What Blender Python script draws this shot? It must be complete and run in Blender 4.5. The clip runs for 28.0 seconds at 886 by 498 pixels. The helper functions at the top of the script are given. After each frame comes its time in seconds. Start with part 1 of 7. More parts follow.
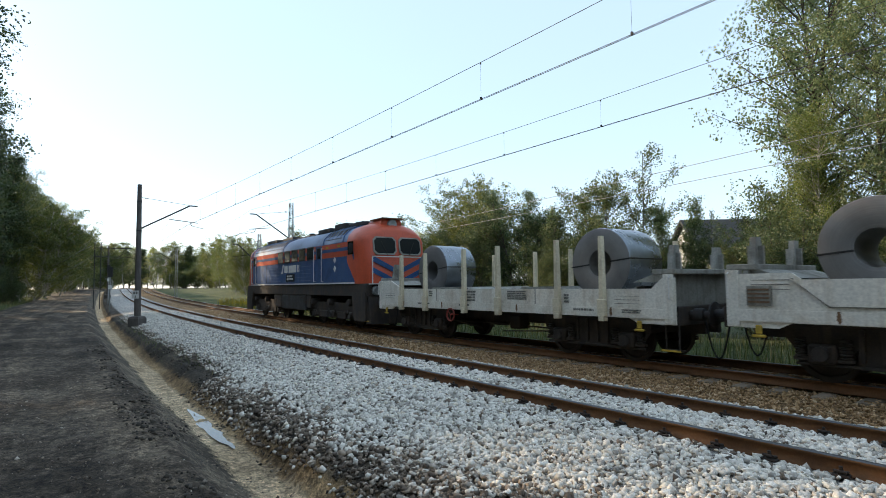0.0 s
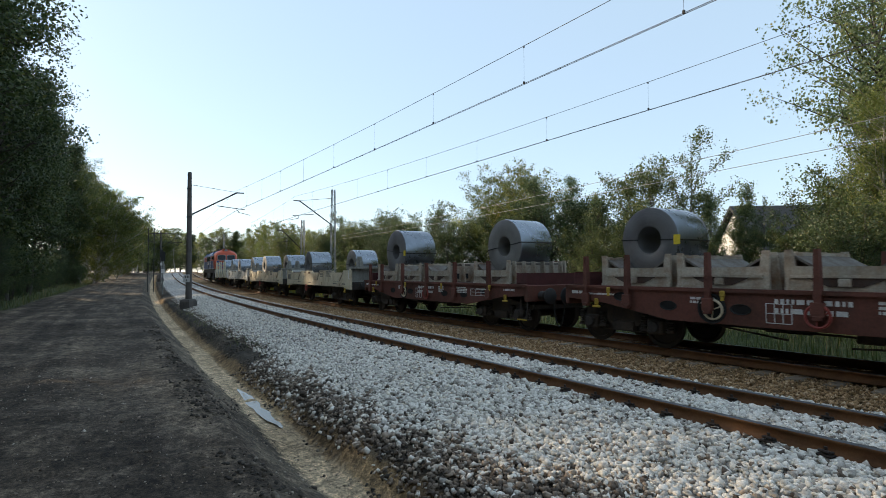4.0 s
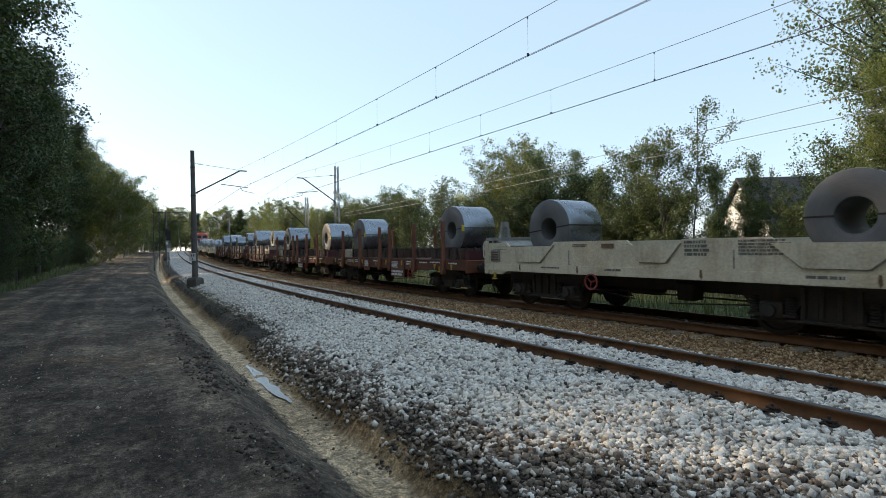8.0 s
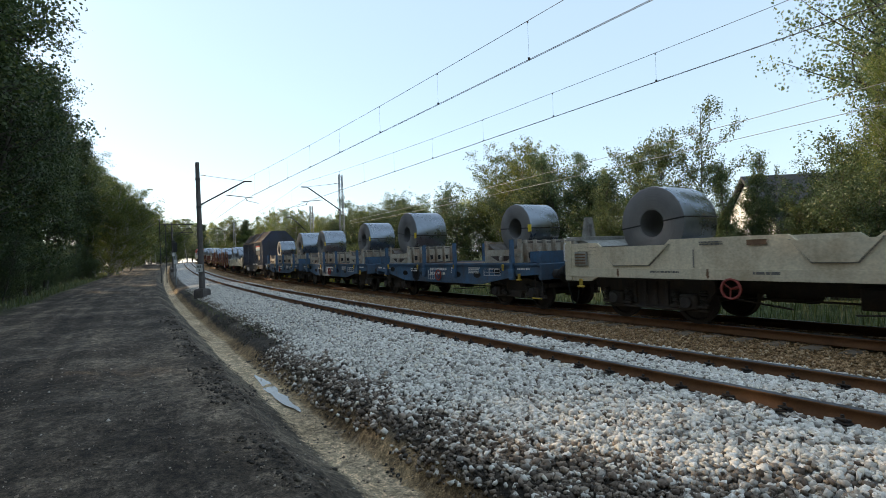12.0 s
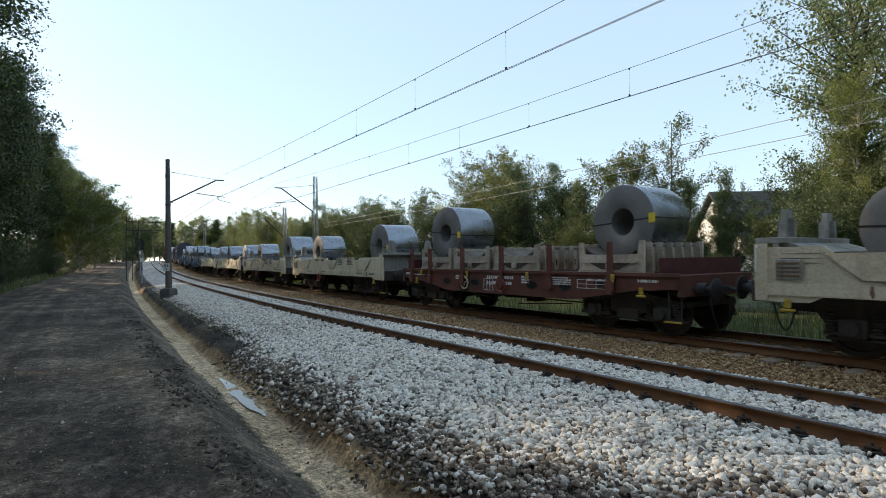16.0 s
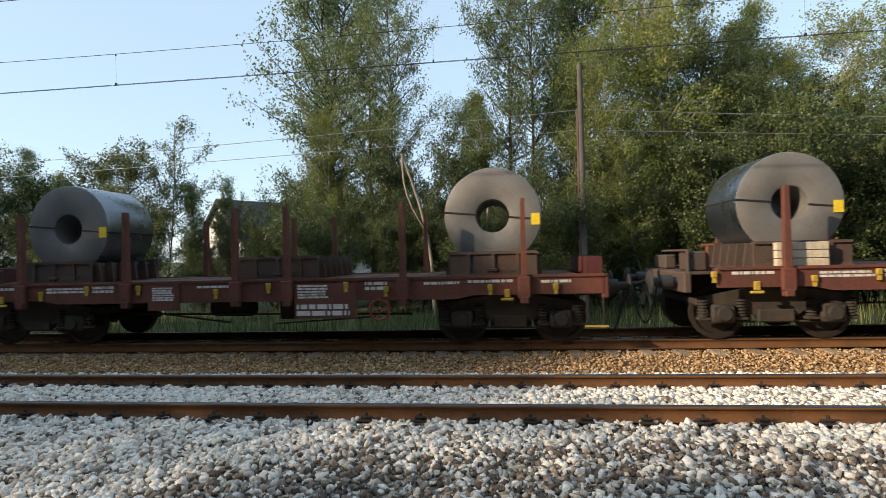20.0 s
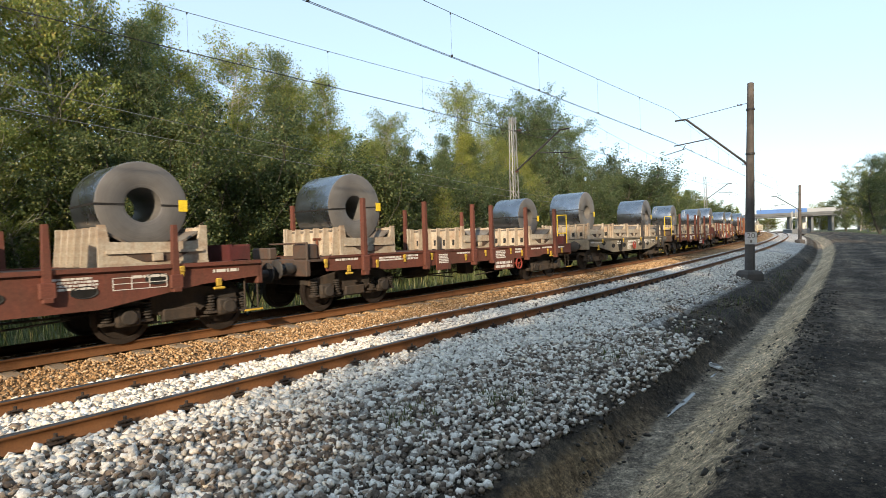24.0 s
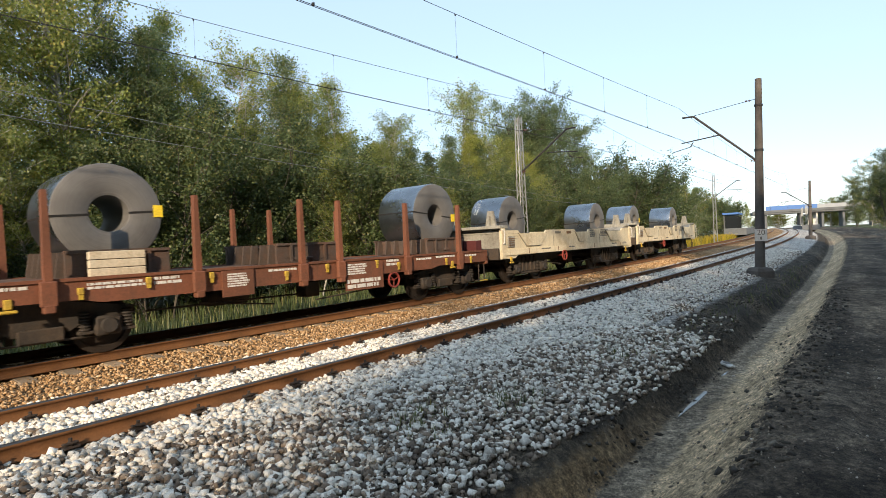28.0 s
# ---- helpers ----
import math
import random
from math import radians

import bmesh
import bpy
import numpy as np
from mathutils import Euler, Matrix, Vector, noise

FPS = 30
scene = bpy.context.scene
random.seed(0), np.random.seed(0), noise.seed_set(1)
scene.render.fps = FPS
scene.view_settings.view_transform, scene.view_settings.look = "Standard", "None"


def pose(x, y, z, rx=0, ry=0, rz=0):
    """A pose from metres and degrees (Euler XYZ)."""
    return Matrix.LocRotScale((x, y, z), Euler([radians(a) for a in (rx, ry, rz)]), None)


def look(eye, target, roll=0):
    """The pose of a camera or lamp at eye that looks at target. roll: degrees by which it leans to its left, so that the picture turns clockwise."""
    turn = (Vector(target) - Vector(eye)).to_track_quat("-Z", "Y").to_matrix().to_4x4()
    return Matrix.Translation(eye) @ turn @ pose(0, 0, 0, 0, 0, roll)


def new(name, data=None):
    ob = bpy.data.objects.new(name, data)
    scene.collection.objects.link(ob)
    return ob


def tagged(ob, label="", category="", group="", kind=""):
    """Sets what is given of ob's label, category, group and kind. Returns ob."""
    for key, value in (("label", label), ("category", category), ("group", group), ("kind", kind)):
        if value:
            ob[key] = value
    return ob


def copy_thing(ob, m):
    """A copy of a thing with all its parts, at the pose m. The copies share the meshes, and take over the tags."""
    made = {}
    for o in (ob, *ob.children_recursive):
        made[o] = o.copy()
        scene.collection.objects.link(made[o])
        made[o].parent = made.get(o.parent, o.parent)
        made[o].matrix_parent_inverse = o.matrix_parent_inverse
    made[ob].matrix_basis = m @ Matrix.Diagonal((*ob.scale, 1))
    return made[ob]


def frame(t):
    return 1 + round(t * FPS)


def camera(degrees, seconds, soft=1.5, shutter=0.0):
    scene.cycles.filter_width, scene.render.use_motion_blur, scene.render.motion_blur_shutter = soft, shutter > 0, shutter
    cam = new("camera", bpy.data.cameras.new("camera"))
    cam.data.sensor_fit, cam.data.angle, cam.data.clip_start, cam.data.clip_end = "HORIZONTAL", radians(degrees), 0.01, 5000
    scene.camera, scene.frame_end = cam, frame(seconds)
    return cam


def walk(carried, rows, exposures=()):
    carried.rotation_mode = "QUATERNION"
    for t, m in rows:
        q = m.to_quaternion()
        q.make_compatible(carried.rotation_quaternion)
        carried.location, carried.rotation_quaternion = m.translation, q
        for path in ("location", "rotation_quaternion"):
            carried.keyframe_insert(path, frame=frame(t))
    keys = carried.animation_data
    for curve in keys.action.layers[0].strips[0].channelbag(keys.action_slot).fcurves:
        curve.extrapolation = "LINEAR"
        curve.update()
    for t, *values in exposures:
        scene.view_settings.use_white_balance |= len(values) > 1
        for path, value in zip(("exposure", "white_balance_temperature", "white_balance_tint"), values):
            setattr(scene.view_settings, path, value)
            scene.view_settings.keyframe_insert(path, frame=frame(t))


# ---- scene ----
# camera: seconds, eye x y z, yaw to the left, pitch, roll
PATH = [
    (0, -0.354, -0.239, 1.749, 46.27, 3.77, -0.72),
    (0.5, -0.358, -0.244, 1.750, 46.85, 3.69, -0.98),
    (1, -0.363, -0.250, 1.750, 47.50, 3.56, -0.97),
    (1.5, -0.369, -0.259, 1.751, 48.45, 3.24, -0.67),
    (2, -0.374, -0.265, 1.752, 49.07, 3.10, -0.75),
    (2.5, -0.377, -0.269, 1.752, 49.55, 3.03, -0.75),
    (3, -0.380, -0.274, 1.752, 49.98, 2.89, -0.60),
    (3.5, -0.381, -0.276, 1.752, 50.19, 2.73, -0.30),
    (5.5, -0.388, -0.284, 1.753, 51.11, 0.71, -0.87),
    (6, -0.387, -0.284, 1.753, 51.08, 0.56, -1.03),
    (6.5, -0.388, -0.285, 1.753, 51.15, 0.38, -0.87),
    (7, -0.388, -0.285, 1.753, 51.21, 0.20, -1.18),
    (7.5, -0.387, -0.284, 1.753, 51.10, 0.06, -1.56),
    (8, -0.387, -0.283, 1.753, 50.96, -0.23, -0.92),
    (8.5, -0.387, -0.284, 1.753, 51.03, -0.34, -0.95),
    (9, -0.388, -0.285, 1.753, 51.19, -0.19, -1.30),
    (9.5, -0.389, -0.286, 1.753, 51.28, -0.09, -1.18),
    (10, -0.389, -0.287, 1.753, 51.36, 0.03, -1.40),
    (10.5, -0.391, -0.289, 1.754, 51.61, 0.19, -1.07),
    (11, -0.392, -0.291, 1.754, 51.77, 0.27, -1.29),
    (11.5, -0.391, -0.290, 1.754, 51.68, 0.24, -1.77),
    (13.5, -0.388, -0.285, 1.753, 51.18, 0.78, -2.95),
    (14, -0.387, -0.283, 1.753, 50.98, 0.75, -2.52),
    (14.5, -0.384, -0.279, 1.753, 50.57, 0.90, -2.03),
    (15, -0.380, -0.274, 1.752, 50.07, 1.07, -1.53),
    (15.5, -0.376, -0.268, 1.752, 49.36, 1.09, -0.84),
    (16, -0.371, -0.262, 1.751, 48.74, 0.94, -0.66),
    (16.5, -0.364, -0.252, 1.750, 47.67, 0.81, -0.35),
    (17, -0.340, -0.221, 1.748, 44.25, 0.73, -0.16),
    (17.5, -0.326, -0.204, 1.746, 42.22, 0.77, -0.40),
    (18, -0.274, -0.149, 1.740, 35.13, 0.87, 0.27),
    (18.5, -0.205, -0.090, 1.733, 25.82, 0.78, 0.34),
    (19, -0.129, -0.043, 1.724, 15.99, 0.74, -0.43),
    (19.5, -0.055, -0.013, 1.716, 6.72, 0.72, -0.98),
    (20, -0.000, -0.000, 1.710, 0.00, 0.69, -1.35),
    (20.5, 0.060, 0.006, 1.704, -7.10, 0.61, -1.68),
    (21, 0.129, 0.002, 1.696, -15.06, 0.67, -0.93),
    (21.5, 0.218, -0.018, 1.687, -25.08, 0.45, -0.64),
    (22, 0.364, -0.082, 1.671, -40.86, -0.02, -1.26),
    (22.5, 0.470, -0.150, 1.660, -51.80, -0.98, -1.98),
    (24.5, 0.520, -0.189, 1.655, -56.88, -0.75, -1.91),
    (25, 0.517, -0.187, 1.655, -56.62, -0.62, -2.10),
    (25.5, 0.517, -0.186, 1.655, -56.54, -0.70, -1.97),
    (26, 0.518, -0.187, 1.655, -56.68, -0.65, -2.06),
    (26.5, 0.518, -0.188, 1.655, -56.72, -0.62, -1.89),
    (27, 0.518, -0.188, 1.655, -56.72, -0.60, -1.67),
    (27.5, 0.514, -0.184, 1.656, -56.27, -0.70, -2.80),
    (28, 0.511, -0.182, 1.656, -56.00, -0.62, -2.70),
]
cam = camera(79.07, 28.0, soft=0.75, shutter=0.06)
walk(cam, [(t, pose(x, y, z, 90 + pitch, 0, yaw) @ pose(0, 0, 0, 0, 0, roll)) for t, x, y, z, yaw, pitch, roll in PATH],
     exposures=[(0, 1.45), (1, 1.28), (2, 1.12), (6, 1.18), (16, 1.25), (20, 1.2), (22, 1.36), (28, 1.28)])

# ---- world and sun ----
SUN_AZ, SUN_EL = 114.0, 22.0            # degrees to the left of the +y axis, and above the ground
world = bpy.data.worlds.new("sky")
scene.world = world
world.use_nodes = True
sky = world.node_tree.nodes.new("ShaderNodeTexSky")
sky.sky_type, sky.sun_disc = "NISHITA", False
sky.sun_elevation, sky.sun_rotation = radians(SUN_EL), radians(-SUN_AZ)
sky.air_density, sky.dust_density, sky.ozone_density = 1.0, 0.5, 1.0
haze = world.node_tree.nodes.new("ShaderNodeMix")        # thin even haze under the blue
haze.data_type = "RGBA"
haze.inputs[0].default_value, haze.inputs[7].default_value = 0.74, (1.80, 2.32, 2.80, 1)
world.node_tree.links.new(sky.outputs[0], haze.inputs[6])
world.node_tree.links.new(haze.outputs[2], world.node_tree.nodes["Background"].inputs[0])
world.node_tree.nodes["Background"].inputs[1].default_value = 0.15
sun_dir = Vector((-math.sin(radians(SUN_AZ)) * math.cos(radians(SUN_EL)), math.cos(radians(SUN_AZ)) * math.cos(radians(SUN_EL)), math.sin(radians(SUN_EL))))
sun = new("sun", bpy.data.lights.new("sun", "SUN"))
sun.data.energy, sun.data.angle, sun.data.color = 2.75, radians(0.6), (1.0, 0.80, 0.56)
sun.matrix_world = look(sun_dir * 100, (0, 0, 0))

# ---- the line of the track: distance u along the near rail, o across it towards the far side, z over the rail ----
BETA, D1, K2, K3, K4 = -0.1171, 6.155, 0.001244, 4.03e-6, -1.735e-7
GR1, GR2, GR3 = 0.00401, 1.338e-4, -1.64e-6
GAUGE, FAR_RAIL, FAR_UP = 1.507, 4.124, 0.075
FAR_MID = FAR_RAIL + GAUGE / 2
TU = np.linspace(-700, 700, 2801)
_k = K2 + K3 * np.clip(TU, -80, 80) + K4 * np.clip(TU, -80, 80) ** 2 / 2
_k = np.where((TU < -260) | (TU > 140), 0, _k)
TH = np.cumsum(_k) * 0.5
TH -= TH[1400]
_x, _y = np.cumsum(np.cos(TH)) * 0.5, np.cumsum(np.sin(TH)) * 0.5
_x, _y = _x - _x[1400], _y - _y[1400] + D1
CB, SB = math.cos(BETA), math.sin(BETA)
TX, TY = _x * CB - _y * SB, _x * SB + _y * CB
_c = np.clip(TU, -150, 150)
TZ = GR1 * _c + GR2 / 2 * _c ** 2 + GR3 / 6 * _c ** 3


def tra(u, o, z):
    """Arrays of u, o, z to an array of world points."""
    u = np.asarray(u, float)
    h = np.interp(u, TU, TH) + BETA
    return np.stack(np.broadcast_arrays(np.interp(u, TU, TX) - np.sin(h) * o, np.interp(u, TU, TY) + np.cos(h) * o, np.interp(u, TU, TZ) + z), -1)


def tr(u, o, z=0.0):
    return Vector(tra(u, o, z))


def heading(u):
    return float(np.interp(u, TU, TH)) + BETA


def on_track(u, o, z=0.0, turn=0.0):
    """A pose on the line: x along it, y towards the far side."""
    return Matrix.Translation(tr(u, o, z)) @ Matrix.Rotation(heading(u) + turn, 4, "Z")


# ---- materials ----
def nodes_of(name):
    m = bpy.data.materials.new(name)
    m.use_nodes = True
    nt = m.node_tree
    return m, nt, nt.nodes["Principled BSDF"]


def ramp(nt, fac, stops):
    r = nt.nodes.new("ShaderNodeValToRGB")
    els = r.color_ramp.elements
    while len(els) < len(stops):
        els.new(0.5)
    for e, (p, c) in zip(els, stops):
        e.position, e.color = p, (*c, 1)
    nt.links.new(fac, r.inputs[0])
    return r.outputs[0]


def noise_tex(nt, scale, detail=4, coords="Object", rough=0.6):
    co = nt.nodes.new("ShaderNodeTexCoord")
    n = nt.nodes.new("ShaderNodeTexNoise")
    n.inputs["Scale"].default_value, n.inputs["Detail"].default_value, n.inputs["Roughness"].default_value = scale, detail, rough
    nt.links.new(co.outputs[coords], n.inputs["Vector"])
    return n.outputs["Fac"]


def mixed(nt, fac, a, b, mode="MIX"):
    m = nt.nodes.new("ShaderNodeMix")
    m.data_type, m.blend_type = "RGBA", mode
    for socket, v in ((m.inputs[0], fac), (m.inputs[6], a), (m.inputs[7], b)):
        if isinstance(v, (int, float)):
            socket.default_value = v
        elif isinstance(v, tuple):
            socket.default_value = (*v, 1)
        else:
            nt.links.new(v, socket)
    return m.outputs[2]


def bumped(nt, bs, height, strength, distance=0.01):
    b = nt.nodes.new("ShaderNodeBump")
    b.inputs["Strength"].default_value, b.inputs["Distance"].default_value = strength, distance
    nt.links.new(height, b.inputs["Height"])
    nt.links.new(b.outputs[0], bs.inputs["Normal"])


def paint(name, base, dirt, amount=0.5, rough=0.55, metal=0.0, scale=1.3, grain=28.0, bump=0.15, streak=True, vary=0.0):
    """Weathered paint or metal: base colour, stains of a second colour in blotches and streaks, fine grain."""
    m, nt, bs = nodes_of(name)
    big = noise_tex(nt, scale, 5, rough=0.7)
    fine = noise_tex(nt, grain, 4)
    lo, hi = 0.62 - amount * 0.3, 0.92 - amount * 0.2
    stain = ramp(nt, big, [(lo, (0, 0, 0)), (hi, (1, 1, 1))])
    col = mixed(nt, stain, base, dirt)
    if streak:
        co = nt.nodes.new("ShaderNodeTexCoord")
        mp = nt.nodes.new("ShaderNodeMapping")
        mp.inputs["Scale"].default_value = (5.0, 5.0, 0.5)
        n = nt.nodes.new("ShaderNodeTexNoise")
        n.inputs["Scale"].default_value, n.inputs["Detail"].default_value = 1.6, 5
        nt.links.new(co.outputs["Object"], mp.inputs[0])
        nt.links.new(mp.outputs[0], n.inputs["Vector"])
        col = mixed(nt, ramp(nt, n.outputs["Fac"], [(0.52, (0, 0, 0)), (0.8, (amount, amount, amount))]), col, dirt)
    grainy = ramp(nt, fine, [(0.3, (0.78, 0.78, 0.78)), (0.7, (1.1, 1.1, 1.1))])
    col = mixed(nt, 1.0, col, grainy, "MULTIPLY")
    if vary:
        info = nt.nodes.new("ShaderNodeObjectInfo")
        col = mixed(nt, 1.0, col, ramp(nt, info.outputs["Random"], [(0, (1 - vary,) * 3), (1, (1 + vary,) * 3)]), "MULTIPLY")
    nt.links.new(col, bs.inputs["Base Color"])
    bs.inputs["Metallic"].default_value = metal
    nt.links.new(ramp(nt, big, [(0.3, (rough - 0.08,) * 3), (0.75, (min(1, rough + 0.2),) * 3)]), bs.inputs["Roughness"])
    bumped(nt, bs, fine, bump, 0.004)
    return m


def islands(name, stops, rough=0.9, grain=60.0, bump=0.4):
    """For heaps of joined pieces: each piece takes its own tint."""
    m, nt, bs = nodes_of(name)
    geo = nt.nodes.new("ShaderNodeNewGeometry")
    fine = noise_tex(nt, grain, 3)
    col = ramp(nt, geo.outputs["Random Per Island"], stops)
    col = mixed(nt, 1.0, col, ramp(nt, fine, [(0.3, (0.75, 0.75, 0.75)), (0.7, (1.12, 1.12, 1.12))]), "MULTIPLY")
    nt.links.new(col, bs.inputs["Base Color"])
    bs.inputs["Roughness"].default_value = rough
    bumped(nt, bs, fine, bump, 0.006)
    return m


def leafy(name, stops, through_light=0.35):
    m, nt, bs = nodes_of(name)
    geo = nt.nodes.new("ShaderNodeNewGeometry")
    info = nt.nodes.new("ShaderNodeObjectInfo")
    col = ramp(nt, geo.outputs["Random Per Island"], stops)
    col = mixed(nt, 1.0, col, ramp(nt, info.outputs["Random"], [(0, (0.72, 0.78, 0.75)), (0.5, (1, 1, 1)), (1, (1.14, 1.07, 0.86))]), "MULTIPLY")
    nt.links.new(col, bs.inputs["Base Color"])
    bs.inputs["Roughness"].default_value = 0.5
    bs.inputs["Specular IOR Level"].default_value = 0.5
    tl = nt.nodes.new("ShaderNodeBsdfTranslucent")
    nt.links.new(col, tl.inputs[0])
    mx = nt.nodes.new("ShaderNodeMixShader")
    mx.inputs[0].default_value = through_light
    nt.links.new(bs.outputs[0], mx.inputs[1])
    nt.links.new(tl.outputs[0], mx.inputs[2])
    nt.links.new(mx.outputs[0], nt.nodes["Material Output"].inputs[0])
    return m


def ground_material():
    """The strips of soil along the line, told apart by the distance across it, with frayed borders."""
    m, nt, bs = nodes_of("trackside_soil")

    def attribute(name):
        n = nt.nodes.new("ShaderNodeAttribute")
        n.attribute_name = name
        return n.outputs["Fac"]

    def maths(op, a, b):
        n = nt.nodes.new("ShaderNodeMath")
        n.operation = op
        for i, v in enumerate((a, b)):
            if isinstance(v, (int, float)):
                n.inputs[i].default_value = v
            else:
                nt.links.new(v, n.inputs[i])
        return n.outputs[0]

    def rise(v, lo, hi):
        n = nt.nodes.new("ShaderNodeMapRange")
        n.inputs["From Min"].default_value, n.inputs["From Max"].default_value = lo, hi
        nt.links.new(v, n.inputs["Value"])
        return n.outputs[0]
    across, along = attribute("across"), attribute("along")
    big, mid, fine, grit = noise_tex(nt, 0.45, 6), noise_tex(nt, 3.2, 6, rough=0.7), noise_tex(nt, 30, 6, rough=0.8), noise_tex(nt, 110, 3)
    fray = maths("ADD", maths("MULTIPLY", maths("SUBTRACT", mid, 0.5), 0.45), maths("MULTIPLY", maths("SUBTRACT", fine, 0.5), 0.35))
    o = maths("ADD", across, fray)
    soils = {"path": [(0.40, (0.044, 0.034, 0.025)), (0.5, (0.090, 0.070, 0.052)), (0.60, (0.195, 0.155, 0.115))], "sand": [(0.40, (0.34, 0.25, 0.155)), (0.5, (0.50, 0.375, 0.235)), (0.60, (0.62, 0.475, 0.31))],
             "slope": [(0.40, (0.055, 0.045, 0.034)), (0.5, (0.115, 0.094, 0.070)), (0.60, (0.22, 0.178, 0.130))], "clay": [(0.40, (0.14, 0.090, 0.046)), (0.5, (0.28, 0.185, 0.096)), (0.60, (0.40, 0.28, 0.155))],
             "bank": [(0.40, (0.024, 0.019, 0.015)), (0.5, (0.052, 0.042, 0.032)), (0.60, (0.12, 0.094, 0.066))], "bed": [(0.40, (0.32, 0.30, 0.275)), (0.5, (0.42, 0.395, 0.365)), (0.60, (0.50, 0.475, 0.44))],
             "brown": [(0.40, (0.16, 0.096, 0.046)), (0.5, (0.26, 0.160, 0.078)), (0.60, (0.34, 0.22, 0.115))], "grass": [(0.40, (0.036, 0.048, 0.019)), (0.5, (0.062, 0.082, 0.030)), (0.62, (0.12, 0.12, 0.055))],
             "mud": [(0.40, (0.135, 0.108, 0.078)), (0.5, (0.22, 0.178, 0.13)), (0.60, (0.33, 0.27, 0.20))]}
    blend = maths("ADD", maths("MULTIPLY", big, 0.55), maths("MULTIPLY", mid, 0.45))
    tone = {k: ramp(nt, blend, v) for k, v in soils.items()}
    left = rise(along, 1.5, -2.5)
    col = mixed(nt, rise(o, -12.2, -11.0), tone["grass"], tone["path"])
    col = mixed(nt, rise(o, -5.12, -4.92), col, mixed(nt, left, tone["sand"], tone["slope"]))
    col = mixed(nt, rise(o, -4.42, -4.30), col, tone["sand"])
    col = mixed(nt, rise(o, -4.22, -4.10), col, mixed(nt, left, tone["mud"], tone["sand"]))
    col = mixed(nt, rise(o, -3.80, -3.74), col, mixed(nt, rise(along, 9.0, 4.0), tone["bank"], tone["clay"]))
    col = mixed(nt, rise(o, -3.54, -3.44), col, tone["bank"])
    col = mixed(nt, rise(o, -2.45, -2.15), col, tone["bed"])
    col = mixed(nt, rise(o, 2.1, 2.5), col, tone["brown"])
    col = mixed(nt, rise(o, 7.0, 7.6), col, tone["grass"])
    col = mixed(nt, 1.0, col, ramp(nt, fine, [(0.40, (0.52, 0.52, 0.53)), (0.5, (0.95, 0.95, 0.95)), (0.61, (1.55, 1.53, 1.5))]), "MULTIPLY")
    col = mixed(nt, 1.0, col, ramp(nt, noise_tex(nt, 9.5, 6, rough=0.72), [(0.38, (0.50, 0.50, 0.51)), (0.5, (0.98, 0.98, 0.98)), (0.62, (1.6, 1.58, 1.55))]), "MULTIPLY")
    col = mixed(nt, 1.0, col, ramp(nt, grit, [(0.3, (0.7, 0.7, 0.7)), (0.7, (1.3, 1.3, 1.3))]), "MULTIPLY")
    # wheel tracks that run along the dirt track
    tracks = nt.nodes.new("ShaderNodeCombineXYZ")
    nt.links.new(maths("MULTIPLY", along, 0.10), tracks.inputs[0])
    nt.links.new(maths("MULTIPLY", across, 1.5), tracks.inputs[1])
    worn = nt.nodes.new("ShaderNodeTexNoise")
    worn.inputs["Scale"].default_value, worn.inputs["Detail"].default_value = 1.0, 5
    nt.links.new(tracks.outputs[0], worn.inputs["Vector"])
    worn_col = mixed(nt, 1.0, col, ramp(nt, worn.outputs["Fac"], [(0.36, (0.58, 0.57, 0.57)), (0.5, (0.95, 0.95, 0.95)), (0.64, (1.5, 1.47, 1.42))]), "MULTIPLY")
    col = mixed(nt, rise(o, -4.9, -5.5), col, worn_col)
    nt.links.new(col, bs.inputs["Base Color"])
    bs.inputs["Roughness"].default_value, bs.inputs["Specular IOR Level"].default_value = 0.95, 0.25
    bumped(nt, bs, maths("ADD", fine, maths("MULTIPLY", mid, 0.6)), 0.9, 0.04)
    return m


M_GROUND = ground_material()
M_WHITESTONE = islands("pale_ballast", [(0.0, (0.29, 0.262, 0.226)), (0.2, (0.60, 0.548, 0.478)), (0.55, (0.80, 0.738, 0.652)), (0.9, (0.90, 0.845, 0.76)), (1.0, (0.86, 0.745, 0.585))])
M_DARKSTONE = islands("dark_ballast", [(0.0, (0.080, 0.060, 0.045)), (0.35, (0.155, 0.116, 0.086)), (0.7, (0.28, 0.215, 0.160)), (0.9, (0.40, 0.315, 0.235)), (1.0, (0.60, 0.53, 0.45))])
M_CLOD = islands("dug_soil", [(0.0, (0.030, 0.024, 0.019)), (0.5, (0.060, 0.048, 0.037)), (0.85, (0.105, 0.083, 0.060)), (1.0, (0.26, 0.22, 0.17))])
M_BROWNSTONE = islands("brown_ballast", [(0.0, (0.19, 0.108, 0.048)), (0.4, (0.40, 0.242, 0.112)), (0.8, (0.54, 0.345, 0.182)), (1.0, (0.68, 0.51, 0.33))])
M_RAILTOP = paint("worn_rail_top", (0.115, 0.115, 0.12), (0.085, 0.062, 0.045), 0.4, 0.36, 0.9, 3.0, 60, 0.1, False)
M_RAIL = paint("rusty_rail", (0.165, 0.070, 0.023), (0.075, 0.036, 0.017), 0.55, 0.8, 0.0, 2.0, 40, 0.4, False)
M_SLEEPER = paint("old_concrete_sleeper", (0.30, 0.235, 0.17), (0.16, 0.11, 0.075), 0.6, 0.9, 0.0, 2.5, 30, 0.5, False, 0.25)
